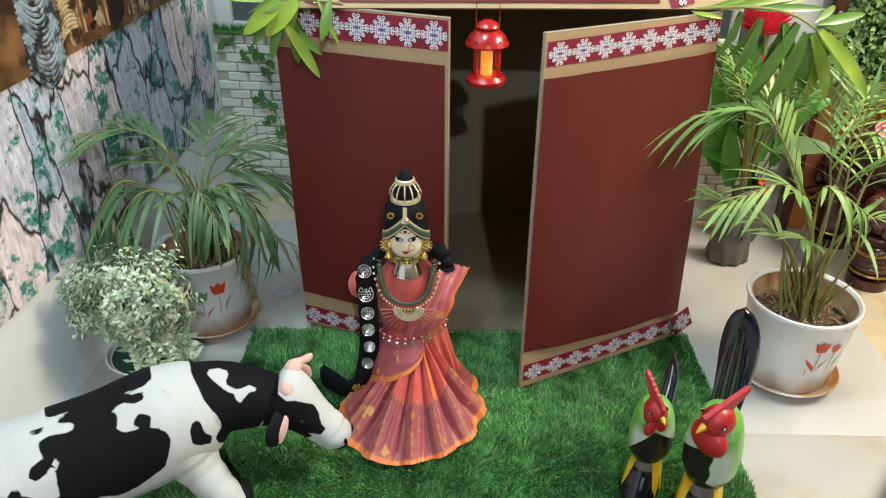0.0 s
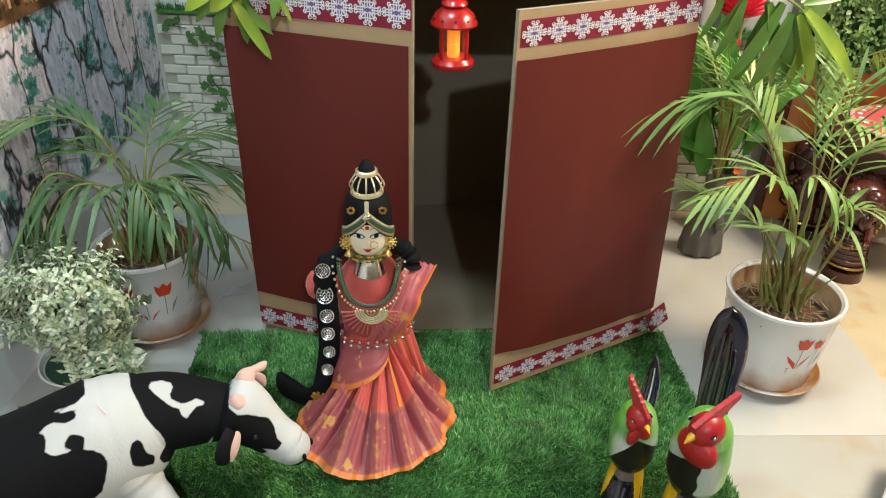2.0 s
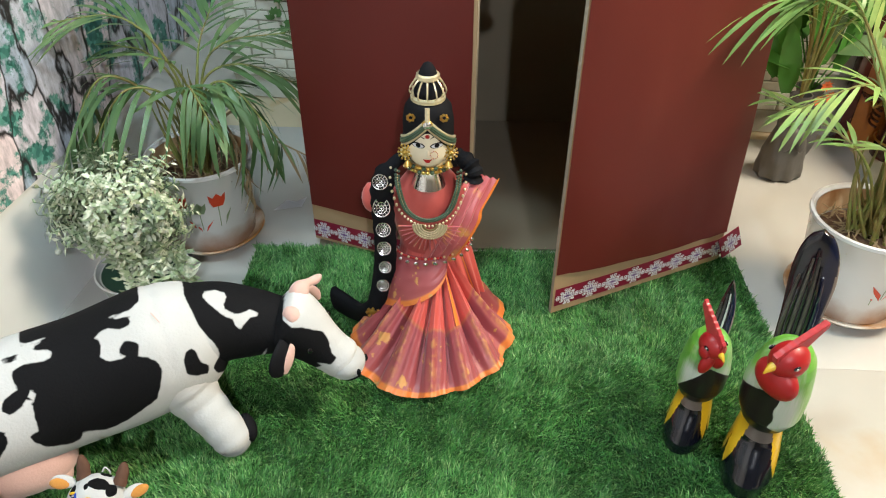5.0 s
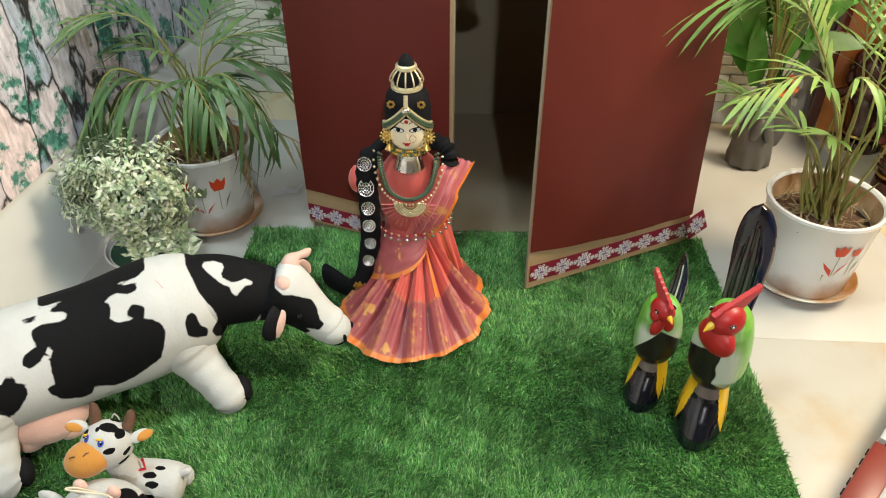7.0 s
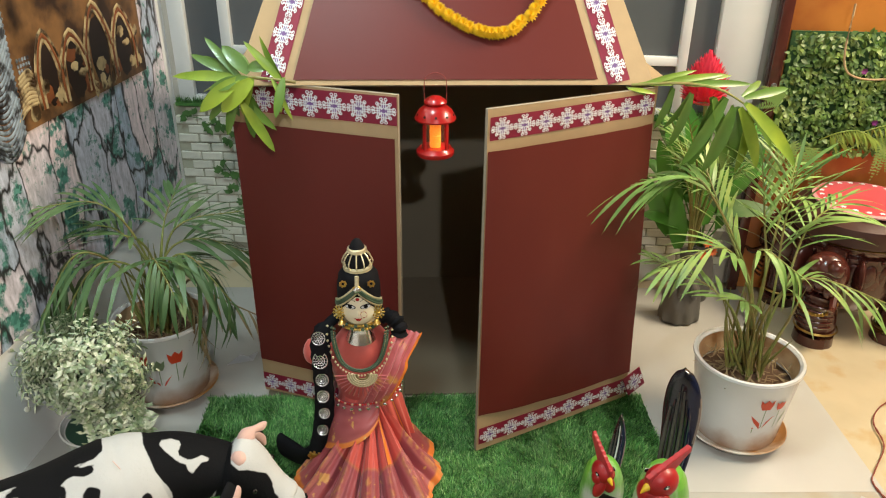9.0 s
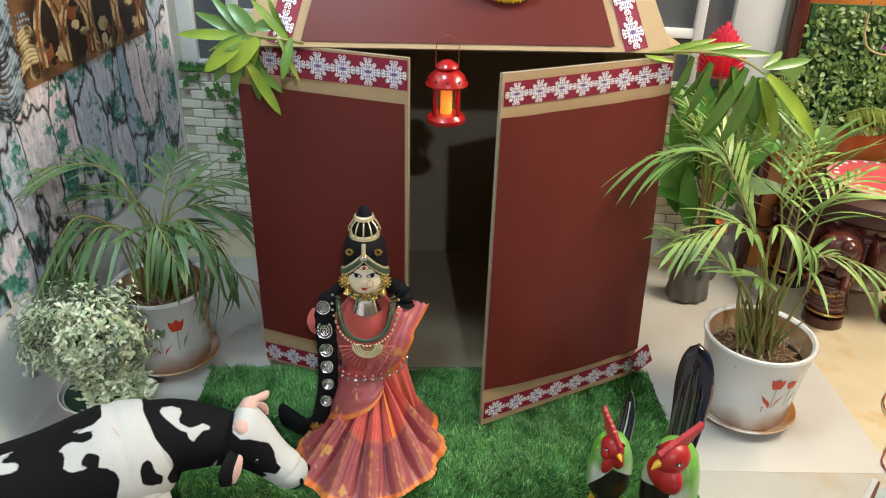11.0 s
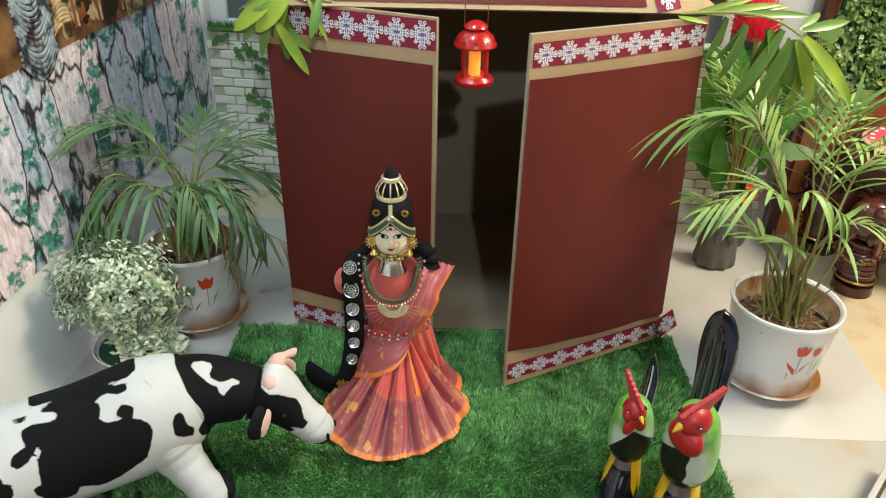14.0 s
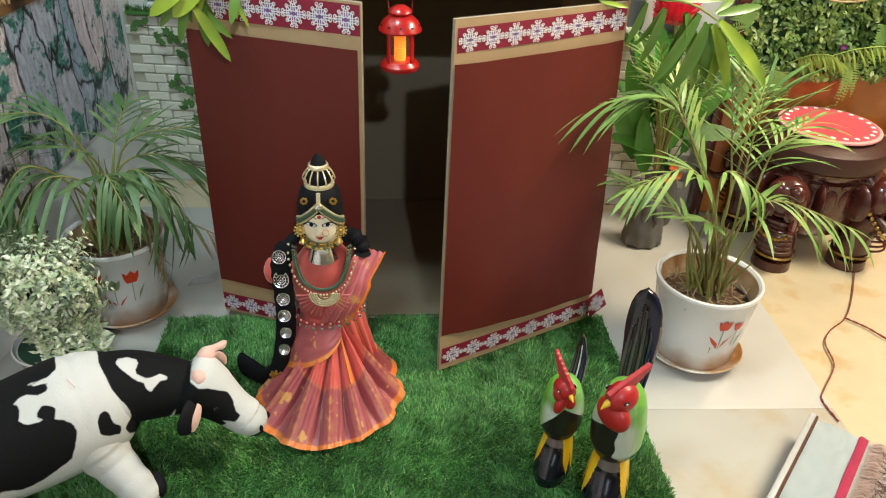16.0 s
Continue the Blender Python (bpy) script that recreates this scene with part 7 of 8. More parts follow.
# outlines of the hide patches, in metres: along the cow, and up its flank (0.777 of the height plus 0.63 of the way across)
BLACK_PATCHES = [
    [(-0.078, 0.219), (-0.082, 0.253), (0.014, 0.263), (0.122, 0.265), (0.116, 0.234), (0.095, 0.223), (0.062, 0.222), (0.072, 0.216), (0.095, 0.213), (0.091, 0.2), (0.074, 0.197), (0.058, 0.205), (0.041, 0.202), (0.032, 0.195), (0.041, 0.186), (0.033, 0.163), (0.043, 0.151), (0.084, 0.148), (0.102, 0.139), (0.116, 0.124), (0.118, 0.109), (0.106, 0.08), (0.096, 0.063), (0.074, 0.054), (0.042, 0.043), (0.008, 0.038), (-0.029, 0.051), (-0.035, 0.039), (-0.054, 0.036), (-0.086, 0.046), (-0.1, 0.064), (-0.102, 0.074), (-0.087, 0.078), (-0.084, 0.109), (-0.081, 0.124), (-0.072, 0.138), (-0.072, 0.147), (-0.079, 0.146), (-0.086, 0.135), (-0.097, 0.125), (-0.112, 0.118), (-0.124, 0.12), (-0.125, 0.131), (-0.119, 0.143), (-0.095, 0.154), (-0.099, 0.172), (-0.096, 0.184), (-0.078, 0.189), (-0.045, 0.183), (-0.035, 0.19)],
    [(-0.113, 0.203), (-0.104, 0.208), (-0.081, 0.207), (-0.079, 0.201), (-0.096, 0.198), (-0.11, 0.2)],
    [(0.061, 0.164), (0.076, 0.177), (0.095, 0.168), (0.095, 0.159), (0.086, 0.145), (0.065, 0.155)],
    [(0.155, 0.114), (0.163, 0.127), (0.173, 0.13), (0.18, 0.118), (0.179, 0.104), (0.194, 0.088), (0.188, 0.076), (0.172, 0.078), (0.154, 0.087)],
    [(-0.165, 0.106), (-0.151, 0.121), (-0.144, 0.115), (-0.145, 0.103), (-0.13, 0.093), (-0.133, 0.075), (-0.152, 0.056), (-0.173, 0.043), (-0.182, 0.054), (-0.204, 0.071), (-0.188, 0.12)],
    [(0.198, 0.261), (0.189, 0.218), (0.196, 0.161), (0.216, 0.113), (0.216, 0.099), (0.199, 0.083), (0.205, 0.069), (0.239, 0.057), (0.285, 0.069), (0.299, 0.086), (0.288, 0.051), (0.363, 0.015), (0.385, 0.02), (0.376, 0.029), (0.4, 0.017), (0.413, 0.027), (0.405, 0.04), (0.406, 0.065), (0.4, 0.083), (0.361, 0.104), (0.345, 0.109), (0.334, 0.128), (0.353, 0.161), (0.373, 0.18), (0.375, 0.23)],
]
WHITE_PATCHES = [
    [(0.217, 0.209), (0.222, 0.217), (0.242, 0.214), (0.256, 0.205), (0.256, 0.194), (0.247, 0.187), (0.247, 0.177), (0.259, 0.163), (0.275, 0.16), (0.288, 0.162), (0.3, 0.152), (0.297, 0.147), (0.284, 0.149), (0.273, 0.142), (0.261, 0.133), (0.255, 0.142), (0.254, 0.155), (0.242, 0.164), (0.231, 0.182), (0.222, 0.197)],
    [(-0.093, 0.213), (-0.069, 0.22), (-0.039, 0.221), (-0.048, 0.214), (-0.069, 0.21)],
    [(-0.088, 0.203), (-0.074, 0.207), (-0.039, 0.2), (-0.034, 0.194), (-0.049, 0.186), (-0.073, 0.19)],
]


def outline_distance(u, v, pts):
    """Distance of the points (u, v) from a closed outline, below zero inside."""
    p = np.array(pts)
    q = np.roll(p, -1, axis=0)
    best, inside = np.full(u.shape, 9.0), np.zeros(u.shape, bool)
    for (ax, ay), (bx, by) in zip(p, q):
        dx, dy = bx - ax, by - ay
        t = np.clip(((u - ax) * dx + (v - ay) * dy) / max(dx * dx + dy * dy, 1e-9), 0, 1)
        best = np.minimum(best, np.hypot(u - ax - t * dx, v - ay - t * dy))
        inside ^= ((ay > v) != (by > v)) & (u < dx * (v - ay) / (dy if abs(dy) > 1e-9 else 1e-9) + ax)
    return np.where(inside, -best, best)


def hide_patch(co):
    u, v = co[:, 0], 0.777 * co[:, 2] + 0.63 * co[:, 1]
    d = np.full(u.shape, 9.0)
    for pts in BLACK_PATCHES:
        d = np.minimum(d, outline_distance(u, v, pts))
    for pts in WHITE_PATCHES:
        d = np.maximum(d, -outline_distance(u, v, pts))
    return d


def plush_cow():
    mats = [patched_plush(), PINK, BLACK, EYE, PLUSH]
    bm = bmesh.new()
    seg = 84
    body = [(-0.325, 0, .165, .02, .02), (-0.32, 0, .165, .05, .055), (-0.30, 0, .165, .085, .088), (-0.26, 0, .165, .108, .108), (-0.20, 0, .165, .115, .112), (-0.10, 0, .165, .113, .114), (0.0, 0, .168, .110, .118), (0.07, 0, .176, .110, .125), (0.115, 0, .182, .110, .126), (0.16, 0, .184, .106, .119), (0.20, 0, .186, .094, .104), (0.23, 0, .190, .070, .080), (0.245, 0, .195, .045, .05)]
    rings = []
    for x, y, z, ry, rz in spline(body, 130):
        ring = []
        for k in range(seg):
            a = k * math.tau / seg
            # stuffing: soft dents, and a pinched seam across the withers
            d = 1 + 0.022 * noise.noise((x * 9, 1.6 * math.cos(a), 1.6 * math.sin(a) + 4)) - 0.020 * math.exp(-((x - 0.135) / 0.010) ** 2) * max(0, math.sin(a))
            ring.append((x, y + ry * d * math.cos(a), z + rz * d * math.sin(a) * (1 if math.sin(a) > 0 else 0.95)))
        rings.append(ring)
    loft(bm, rings)
    # neck and head bend down to graze, turned to the cow's right
    tube(bm, spline([(0.17, 0, 0.205), (0.235, -0.010, 0.208), (0.295, -0.030, 0.198), (0.345, -0.055, 0.190)], 44), [(.090 - .00085 * i, .088 - .00088 * i) for i in range(44)], 64)
    path = spline([(0.332, -0.046, 0.222), (0.356, -0.060, 0.204), (0.385, -0.082, 0.168), (0.412, -0.103, 0.136), (0.432, -0.118, 0.116), (0.446, -0.128, 0.104)], 22)
    rad = [.024, .042, .052, .057, .059, .058, .056, .054, .051, .048, .045, .043, .041, .040, .039, .039, .039, .038, .036, .030, .020, .006]
    tube(bm, spline(path, 64), [float(np.interp(i / 63 * 21, range(22), rad)) * 1.04 for i in range(64)], 56)
    hr = Matrix.Rotation(radians(-38), 4, "Z")
    ball(bm, 0.037, (0.436, -0.124, 0.112), (1.0, 1.05, 0.86), 4, u=28, v=18, turn=hr)
    for x, y in ((0.447, -0.161), (0.474, -0.130)):
        ball(bm, 0.0065, (x, y, 0.110), (0.7, 0.6, 1.4), 2, u=8, v=6, turn=hr)
    for x, y in ((0.368, -0.129), (0.432, -0.050)):
        ball(bm, 0.0062, (x, y, 0.178), mat=3, u=12, v=8)
    tube(bm, spline([(0.452, -0.154, 0.094), (0.432, -0.151, 0.089), (0.414, -0.141, 0.093), (0.404, -0.134, 0.100)], 9), 0.0026, 5, 2)
    # horns: short, round, felt-pink; the far one carries a thin crooked tip
    tube(bm, spline([(0.358, -0.072, 0.232), (0.356, -0.086, 0.238), (0.352, -0.098, 0.240), (0.347, -0.108, 0.240)], 9), [.015, .0175, .0185, .019, .0185, .017, .014, .010, .003], 16, 1)
    tube(bm, spline([(0.376, -0.052, 0.240), (0.386, -0.044, 0.250), (0.398, -0.036, 0.254), (0.412, -0.028, 0.250), (0.425, -0.022, 0.246), (0.438, -0.020, 0.252)], 17), [.015, .0175, .0185, .0185, .018, .016, .013, .010, .0085, .008, .008, .0085, .009, .009, .008, .006, .002], 16, 1)
    # ears hang, black outside and pink within
    for pts in ([(0.332, -0.104, 0.202), (0.320, -0.124, 0.188), (0.308, -0.133, 0.168), (0.300, -0.134, 0.150)], [(0.385, -0.010, 0.21), (0.405, 0.012, 0.20), (0.42, 0.022, 0.175), (0.425, 0.026, 0.155)]):
        p = spline(pts, 14)
        tube(bm, p, [(0.008 + 0.017 * math.sin(math.pi * (i + 1) / 15.5), 0.007) for i in range(14)], 16, 2, up=(-0.2, 1, 0))
        q = [Vector(v) + Vector((0.0145, -0.002, 0.000)) for v in p[1:]]
        tube(bm, q, [(0.0025 + 0.0075 * math.sin(math.pi * (i + 1) / 14.5), 0.003) for i in range(13)], 12, 1, up=(-0.2, 1, 0))
    # legs splayed and creased, with dark hooves
    for x, y, fx, fy in ((0.140, -0.046, 0.194, -0.124), (0.140, 0.06, 0.165, 0.14), (-0.22, -0.07, -0.225, -0.14), (-0.22, 0.07, -0.24, 0.15)):
        p = spline([(x, y, 0.15), (x * .62 + fx * .38, y * .62 + fy * .38, 0.100), (fx, fy, 0.036), (fx + .004, fy - .002 * (1 if y < 0 else -1), 0.020)], 40)
        rad = [.066, .064, .059, .053, .047, .043, .040, .038, .037, .037, .037, .036, .032, .018]
        tube(bm, p, [float(np.interp(i / 39 * 13, range(14), rad)) * (1 + 0.022 * math.sin(i * 1.15) * (1 if 6 < i < 34 else 0)) for i in range(40)], 30)
        ball(bm, 0.034, (fx + 0.036, fy + 0.004, 0.028), (0.50, 0.90, 0.76), 2, u=16, v=10)
    ball(bm, 0.060, (-0.130, -0.06, 0.070), (1.28, 0.90, 0.80), 1, u=24, v=16)
    for x, y, r in ((-0.168, -0.080, 0.026), (-0.098, -0.082, 0.026), (-0.165, -0.05, 0.020), (-0.100, -0.05, 0.020)):
        ball(bm, r, (x, y, 0.048), (1.1, 0.95, 1.0), 1, u=14, v=10)
    # thread stitched into the withers
    tube(bm, [(0.128, -0.040, 0.3005), (0.137, -0.060, 0.2915)], 0.0008, 5, 1)
    ob = finish("plush_cow", bm, mats)
    me = ob.data
    co = np.empty(len(me.vertices) * 3)
    me.vertices.foreach_get("co", co)
    me.attributes.new("patch", "FLOAT", "POINT").data.foreach_set("value", hide_patch(co.reshape(-1, 3)))
    ob.matrix_world = COW
    tagged(ob, "large black and white plush cow standing on the grass mat", "plush toy", "plush cows")


PLUSH = material("white_plush", PLUSH_W, 0.85, vary=0.1, scale=40, sheen=0.3, bump=0.2, bump_scale=260)
plush_cow()
OCHRE = material("ochre_plush", (0.52, 0.22, 0.035), 0.85, vary=0.12, scale=40, sheen=0.3, bump=0.2, bump_scale=260)
BROWN = material("brown_plush", (0.10, 0.045, 0.025), 0.85, vary=0.15, scale=60, bump=0.3, bump_scale=260)
RED_RIB = material("red_ribbon", (0.50, 0.012, 0.02), 0.6)
BLUE_EYE = material("blue_eye", (0.02, 0.06, 0.40), 0.15)
MARIGOLD = material("marigold", (0.80, 0.48, 0.01), 0.7, vary=0.25, scale=90)
CREAM = material("cream_cord", (0.70, 0.62, 0.48), 0.8)


def small_calf():
    hc = Vector((-0.046, -0.008, 0.166))
    rnd = random.Random(17)
    spots = [((-0.035, -0.011, 0.066), (.014, .010, .010)), ((0.010, -0.012, 0.085), (.013, .006, .010)), ((0.016, -0.026, 0.078), (.012, .006, .008)), ((0.024, 0.003, 0.088), (.009, .005, .006))]
    for k in range(9):
        x = rnd.uniform(-0.02, 0.05)
        a = radians(rnd.uniform(-70, 20))
        spots.append(((x, -0.042 * math.cos(a), 0.046 + 0.042 * math.sin(a)), (rnd.uniform(.006, .013), .009, rnd.uniform(.004, .007))))
    for v, r in (((.014, .004, .0405), (.017, .010, .010)), ((.0304, .000, .0304), (.009, .011, .009)), ((.022, -.031, .020), (.012, .008, .0055)), ((.041, -.014, .002), (.008, .010, .005)), ((.034, -.021, -.0145), (.011, .012, .0055)), ((-.004, -.003, .043), (.004, .006, .006)), ((-.026, -.004, .034), (.006, .009, .009)), ((.012, .030, .030), (.010, .008, .010)), ((-.020, .030, .020), (.010, .010, .008)), ((.020, .036, .000), (.012, .009, .008))):
        spots.append((tuple(hc + Vector(v)), r))
    mats = [hide("calf_plush", spots, 0.006, 70), OCHRE, BROWN, PLUSH, RED_RIB, BLUE_EYE, EYE, MARIGOLD]
    bm = bmesh.new()
    tube(bm, spline([(-0.05, 0, 0.048), (-0.02, 0, 0.050), (0.02, 0, 0.047), (0.045, 0, 0.045), (0.060, 0, 0.043)], 16), [.03, .036, .040, .041, .042, .042, .042, .042, .042, .041, .040, .039, .037, .034, .026, .008], 22)
    tube(bm, [(-0.03, -0.001, 0.068), (-0.046, -0.006, 0.140)], [.028, .022], 18)
    ball(bm, 0.043, hc, (1.0, 0.97, 1.0), 0, u=26, v=18)
    out, right, up = Vector((.41, -.57, .71)), Vector((.81, .58, 0)), Vector((-.41, .58, .70))
    mc = hc + Vector((-.019, -.032, .003))
    ball(bm, 0.037, mc, (1.02, 0.88, 0.80), 1, u=24, v=16, turn=Matrix.Rotation(0.5, 4, "Z"))
    for c, d in ((mc + .029 * out + .007 * up, right), (mc + .024 * out - .020 * right + .011 * up, right - .4 * up)):
        tube(bm, [c - .005 * d, c + .002 * up, c + .005 * d + .002 * up], [.0008, .0016, .0008], 6, 2)
    # eyes: flat discs with a blue iris and a yellow lid
    for v in ((-.0185, -.0165, .0352), (.0078, -.0247, .0343)):
        nrm = Vector(v).normalized()
        q = Vector((0, 0, 1)).rotation_difference(nrm).to_matrix().to_4x4()
        c = hc + Vector(v) * 1.005
        ball(bm, 0.0060, c, (0.85, 1.15, 0.22), 5, u=14, v=8, turn=q)
        ball(bm, 0.0032, c + nrm * .0012 - up * .0008, (0.9, 1.1, 0.25), 6, u=10, v=6, turn=q)
        ball(bm, 0.0012, c + nrm * .0021 + right * .001 + up * .001, (1, 1, 0.4), 3, u=8, v=6, turn=q)
        ball(bm, 0.0050, c + up * .0062, (1.15, 0.45, 0.25), 7, u=10, v=6, turn=q)
    # ears: a white back and an ochre lining; horns stand behind them
    for base, tip, low in (((-.034, .012, .030), (-.058, .010, .037), -0.3), ((.039, .003, .006), (.064, .026, .006), 0.9)):
        a, b = hc + Vector(base), hc + Vector(tip)
        x = (b - a).normalized()
        y = (out - x * out.dot(x)).normalized()
        z = x.cross(y)
        rot = Matrix((x, y, z)).transposed().to_4x4()
        mid = (a + b) / 2
        ball(bm, 0.018, mid, (1.0, 0.28, 0.56), 3, u=16, v=10, turn=rot)
        ball(bm, 0.015, mid + y * .0028 + x * .0045 - up * .003 + right * .004 * low, (0.98, 0.25, 0.55), 1, u=16, v=10, turn=rot)
    for base, tip in (((-.020, .020, .028), (-.023, .038, .062)), ((.033, .016, .020), (.037, .042, .042))):
        a, b = hc + Vector(base), hc + Vector(tip)
        tube(bm, spline([a, (a + b) / 2 + right * .0015, b], 9), [.0105, .0105, .010, .0092, .0098, .0086, .0074, .0058, .0025], 12, 2)
    # ribbon in a V, and the hang loop
    rib = [Vector((-0.040, -0.004, 0.081)), Vector((-0.008, 0.009, 0.078)), Vector((-0.014, 0.019, 0.094))]
    tube(bm, [p + out * .020 for p in rib], [.0026, .0026, .0026], 6, 4)
    tube(bm, spline([hc + Vector((.004, .032, .030)), hc + Vector((.008, .036, .036)), hc + Vector((.014, .034, .031)), hc + Vector((.016, .032, .026))], 10), .0012, 6, 3)
    for x, y in ((-0.02, -0.035), (0.042, -0.035), (-0.02, 0.035), (0.042, 0.035)):
        ball(bm, 0.02, (x, y, 0.022), (1, 1, 1.1), 3, u=12, v=8)
    tube(bm, spline([(0.048, 0, 0.066), (0.062, 0.004, 0.074), (0.076, 0.008, 0.077)], 8), [.009, .008, .0075, .007, .007, .0075, .007, .003], 10, 3)
    ob = finish("plush_calf", bm, mats)
    ob.matrix_world = pose(-0.510, 0.838, 0.012)
    tagged(ob, "small plush calf with ochre muzzle, blue eyes and red ribbon", "plush toy", "plush cows")


def calf_head():
    spots = [((0.045, -0.01, 0.135), (0.03, 0.05, 0.026)), ((0.06, 0.01, 0.10), (0.02, 0.05, 0.03))]
    mats = [hide("round_calf_plush", spots, 0.012, 20), PINK, EYE, PLUSH, CREAM]
    bm = bmesh.new()
    ball(bm, 0.072, (0, 0, 0.088), (1.1, 0.95, 0.92), 0, u=26, v=18)
    ball(bm, 0.05, (0, 0.01, 0.042), (1.2, 1.0, 0.85), 3, u=20, v=14)
    ball(bm, 0.036, (-0.005, -0.062, 0.072), (1.3, .6, .8), 1, u=16, v=10)
    for x in (-0.032, 0.034):
        ball(bm, 0.010, (x, -0.052, 0.122), (0.9, 0.55, 1.0), 3, u=12, v=8)
        ball(bm, 0.0075, (x, -0.056, 0.121), (0.9, 0.55, 1.0), 2, u=12, v=8)
        for k in range(4):
            a = radians(60 + 25 * k)
            tube(bm, [(x + 0.009 * math.cos(a), -0.052, 0.125 + 0.008 * math.sin(a)), (x + 0.014 * math.cos(a), -0.052, 0.126 + 0.013 * math.sin(a))], .0008, 4, 2)
    for sg in (-1, 1):
        ball(bm, 0.022, (sg * 0.085, 0.0, 0.125), (1.1, .4, .7), 3 if sg < 0 else 1, u=12, v=8, turn=Matrix.Rotation(-sg * .4, 4, "Y"))
        ball(bm, 0.013, (sg * 0.03, 0.012, 0.158), (0.9, .7, 1.1), 1, u=12, v=8)
    tube(bm, spline([(0.0, 0.01, 0.152), (-0.03, 0.0, 0.17), (-0.035, -0.01, 0.178), (0.0, -0.005, 0.172), (0.035, 0.0, 0.162), (0.06, -0.02, 0.13), (0.068, -0.03, 0.09)], 26), .0018, 6, 4)
    ob = finish("plush_calf", bm, mats)
    ob.matrix_world = pose(-0.545, 0.735, 0.012, 0, 0, -10)
    tagged(ob, "round white plush calf with pink ears, painted eyes and cord loop", "plush toy", "plush cows")


small_calf()
calf_head()

# ---- painted wooden roosters, one mesh each ----
R_RED = material("rooster_red", (0.36, 0.010, 0.012), 0.42, vary=0.2, scale=60, coat=0.12)
R_BLACK = material("rooster_black", (0.005, 0.006, 0.011), 0.16, vary=0.3, scale=30, coat=0.45)
# black with the tail's blue sheen put into its colour
R_SHEEN = material("rooster_blue_sheen", (0.006, 0.010, 0.032), 0.16, vary=0.3, scale=25, coat=0.5)
R_COMB = material("rooster_comb", (0.40, 0.035, 0.042), 0.38, vary=0.4, scale=90, coat=0.15)
R_WHITE = material("rooster_white", (0.48, 0.51, 0.47), 0.35, vary=0.2, scale=60, coat=0.2)
R_YELLOW = material("rooster_yellow", (0.68, 0.42, 0.015), 0.3, vary=0.12, scale=40, coat=0.5)
R_GREY = material("rooster_bare_grey", (0.13, 0.105, 0.095), 0.3, vary=0.2, scale=40, coat=0.4)

R_FEATHER = material("rooster_grooved_feather", (0.050, 0.045, 0.040), 0.35, vary=0.5, scale=60, coat=0.3)


def rooster_coat():
    """Brushed body paint: white blending into green, with a brown breast, both laid out over the body's shape."""
    m = bpy.data.materials.new("rooster_body_paint")
    m.use_nodes = True
    n, l = m.node_tree.nodes, m.node_tree.links
    b = n["Principled BSDF"]
    b.inputs["Roughness"].default_value, b.inputs["Coat Weight"].default_value = 0.34, 0.25
    co = n.new("ShaderNodeTexCoord")
    mp = n.new("ShaderNodeMapping")
    mp.inputs["Scale"].default_value = (260, 260, 26)
    l.new(co.outputs["Object"], mp.inputs["Vector"])
    ns = n.new("ShaderNodeTexNoise")
    ns.inputs["Scale"].default_value, ns.inputs["Detail"].default_value = 1.0, 3
    l.new(mp.outputs[0], ns.inputs["Vector"])

    def painted(name, blur, wobble):
        at = n.new("ShaderNodeAttribute")
        at.attribute_name = name
        ad = n.new("ShaderNodeMath")
        ad.operation = "MULTIPLY_ADD"
        l.new(ns.outputs["Fac"], ad.inputs[0])
        ad.inputs[1].default_value = wobble
        l.new(at.outputs["Fac"], ad.inputs[2])
        r = n.new("ShaderNodeMapRange")
        r.inputs["From Min"].default_value, r.inputs["From Max"].default_value = wobble / 2 - blur, wobble / 2 + blur
        l.new(ad.outputs[0], r.inputs["Value"])
        return r.outputs[0]
    green = n.new("ShaderNodeMix")
    green.data_type = "RGBA"
    green.inputs["A"].default_value, green.inputs["B"].default_value = (0.50, 0.54, 0.47, 1), (0.13, 0.40, 0.045, 1)
    l.new(painted("green", 0.5, 0.9), green.inputs["Factor"])
    breast = n.new("ShaderNodeMix")
    breast.data_type = "RGBA"
    breast.inputs["B"].default_value = (0.011, 0.0045, 0.007, 1)
    l.new(green.outputs["Result"], breast.inputs["A"])
    l.new(painted("breast", 0.0006, 0.003), breast.inputs["Factor"])
    l.new(breast.outputs["Result"], b.inputs["Base Color"])
    bp = n.new("ShaderNodeBump")
    bp.inputs["Strength"].default_value, bp.inputs["Distance"].default_value = 0.3, 0.001
    l.new(ns.outputs["Fac"], bp.inputs["Height"])
    l.new(bp.outputs[0], b.inputs["Normal"])
    return m


R_COAT = rooster_coat()


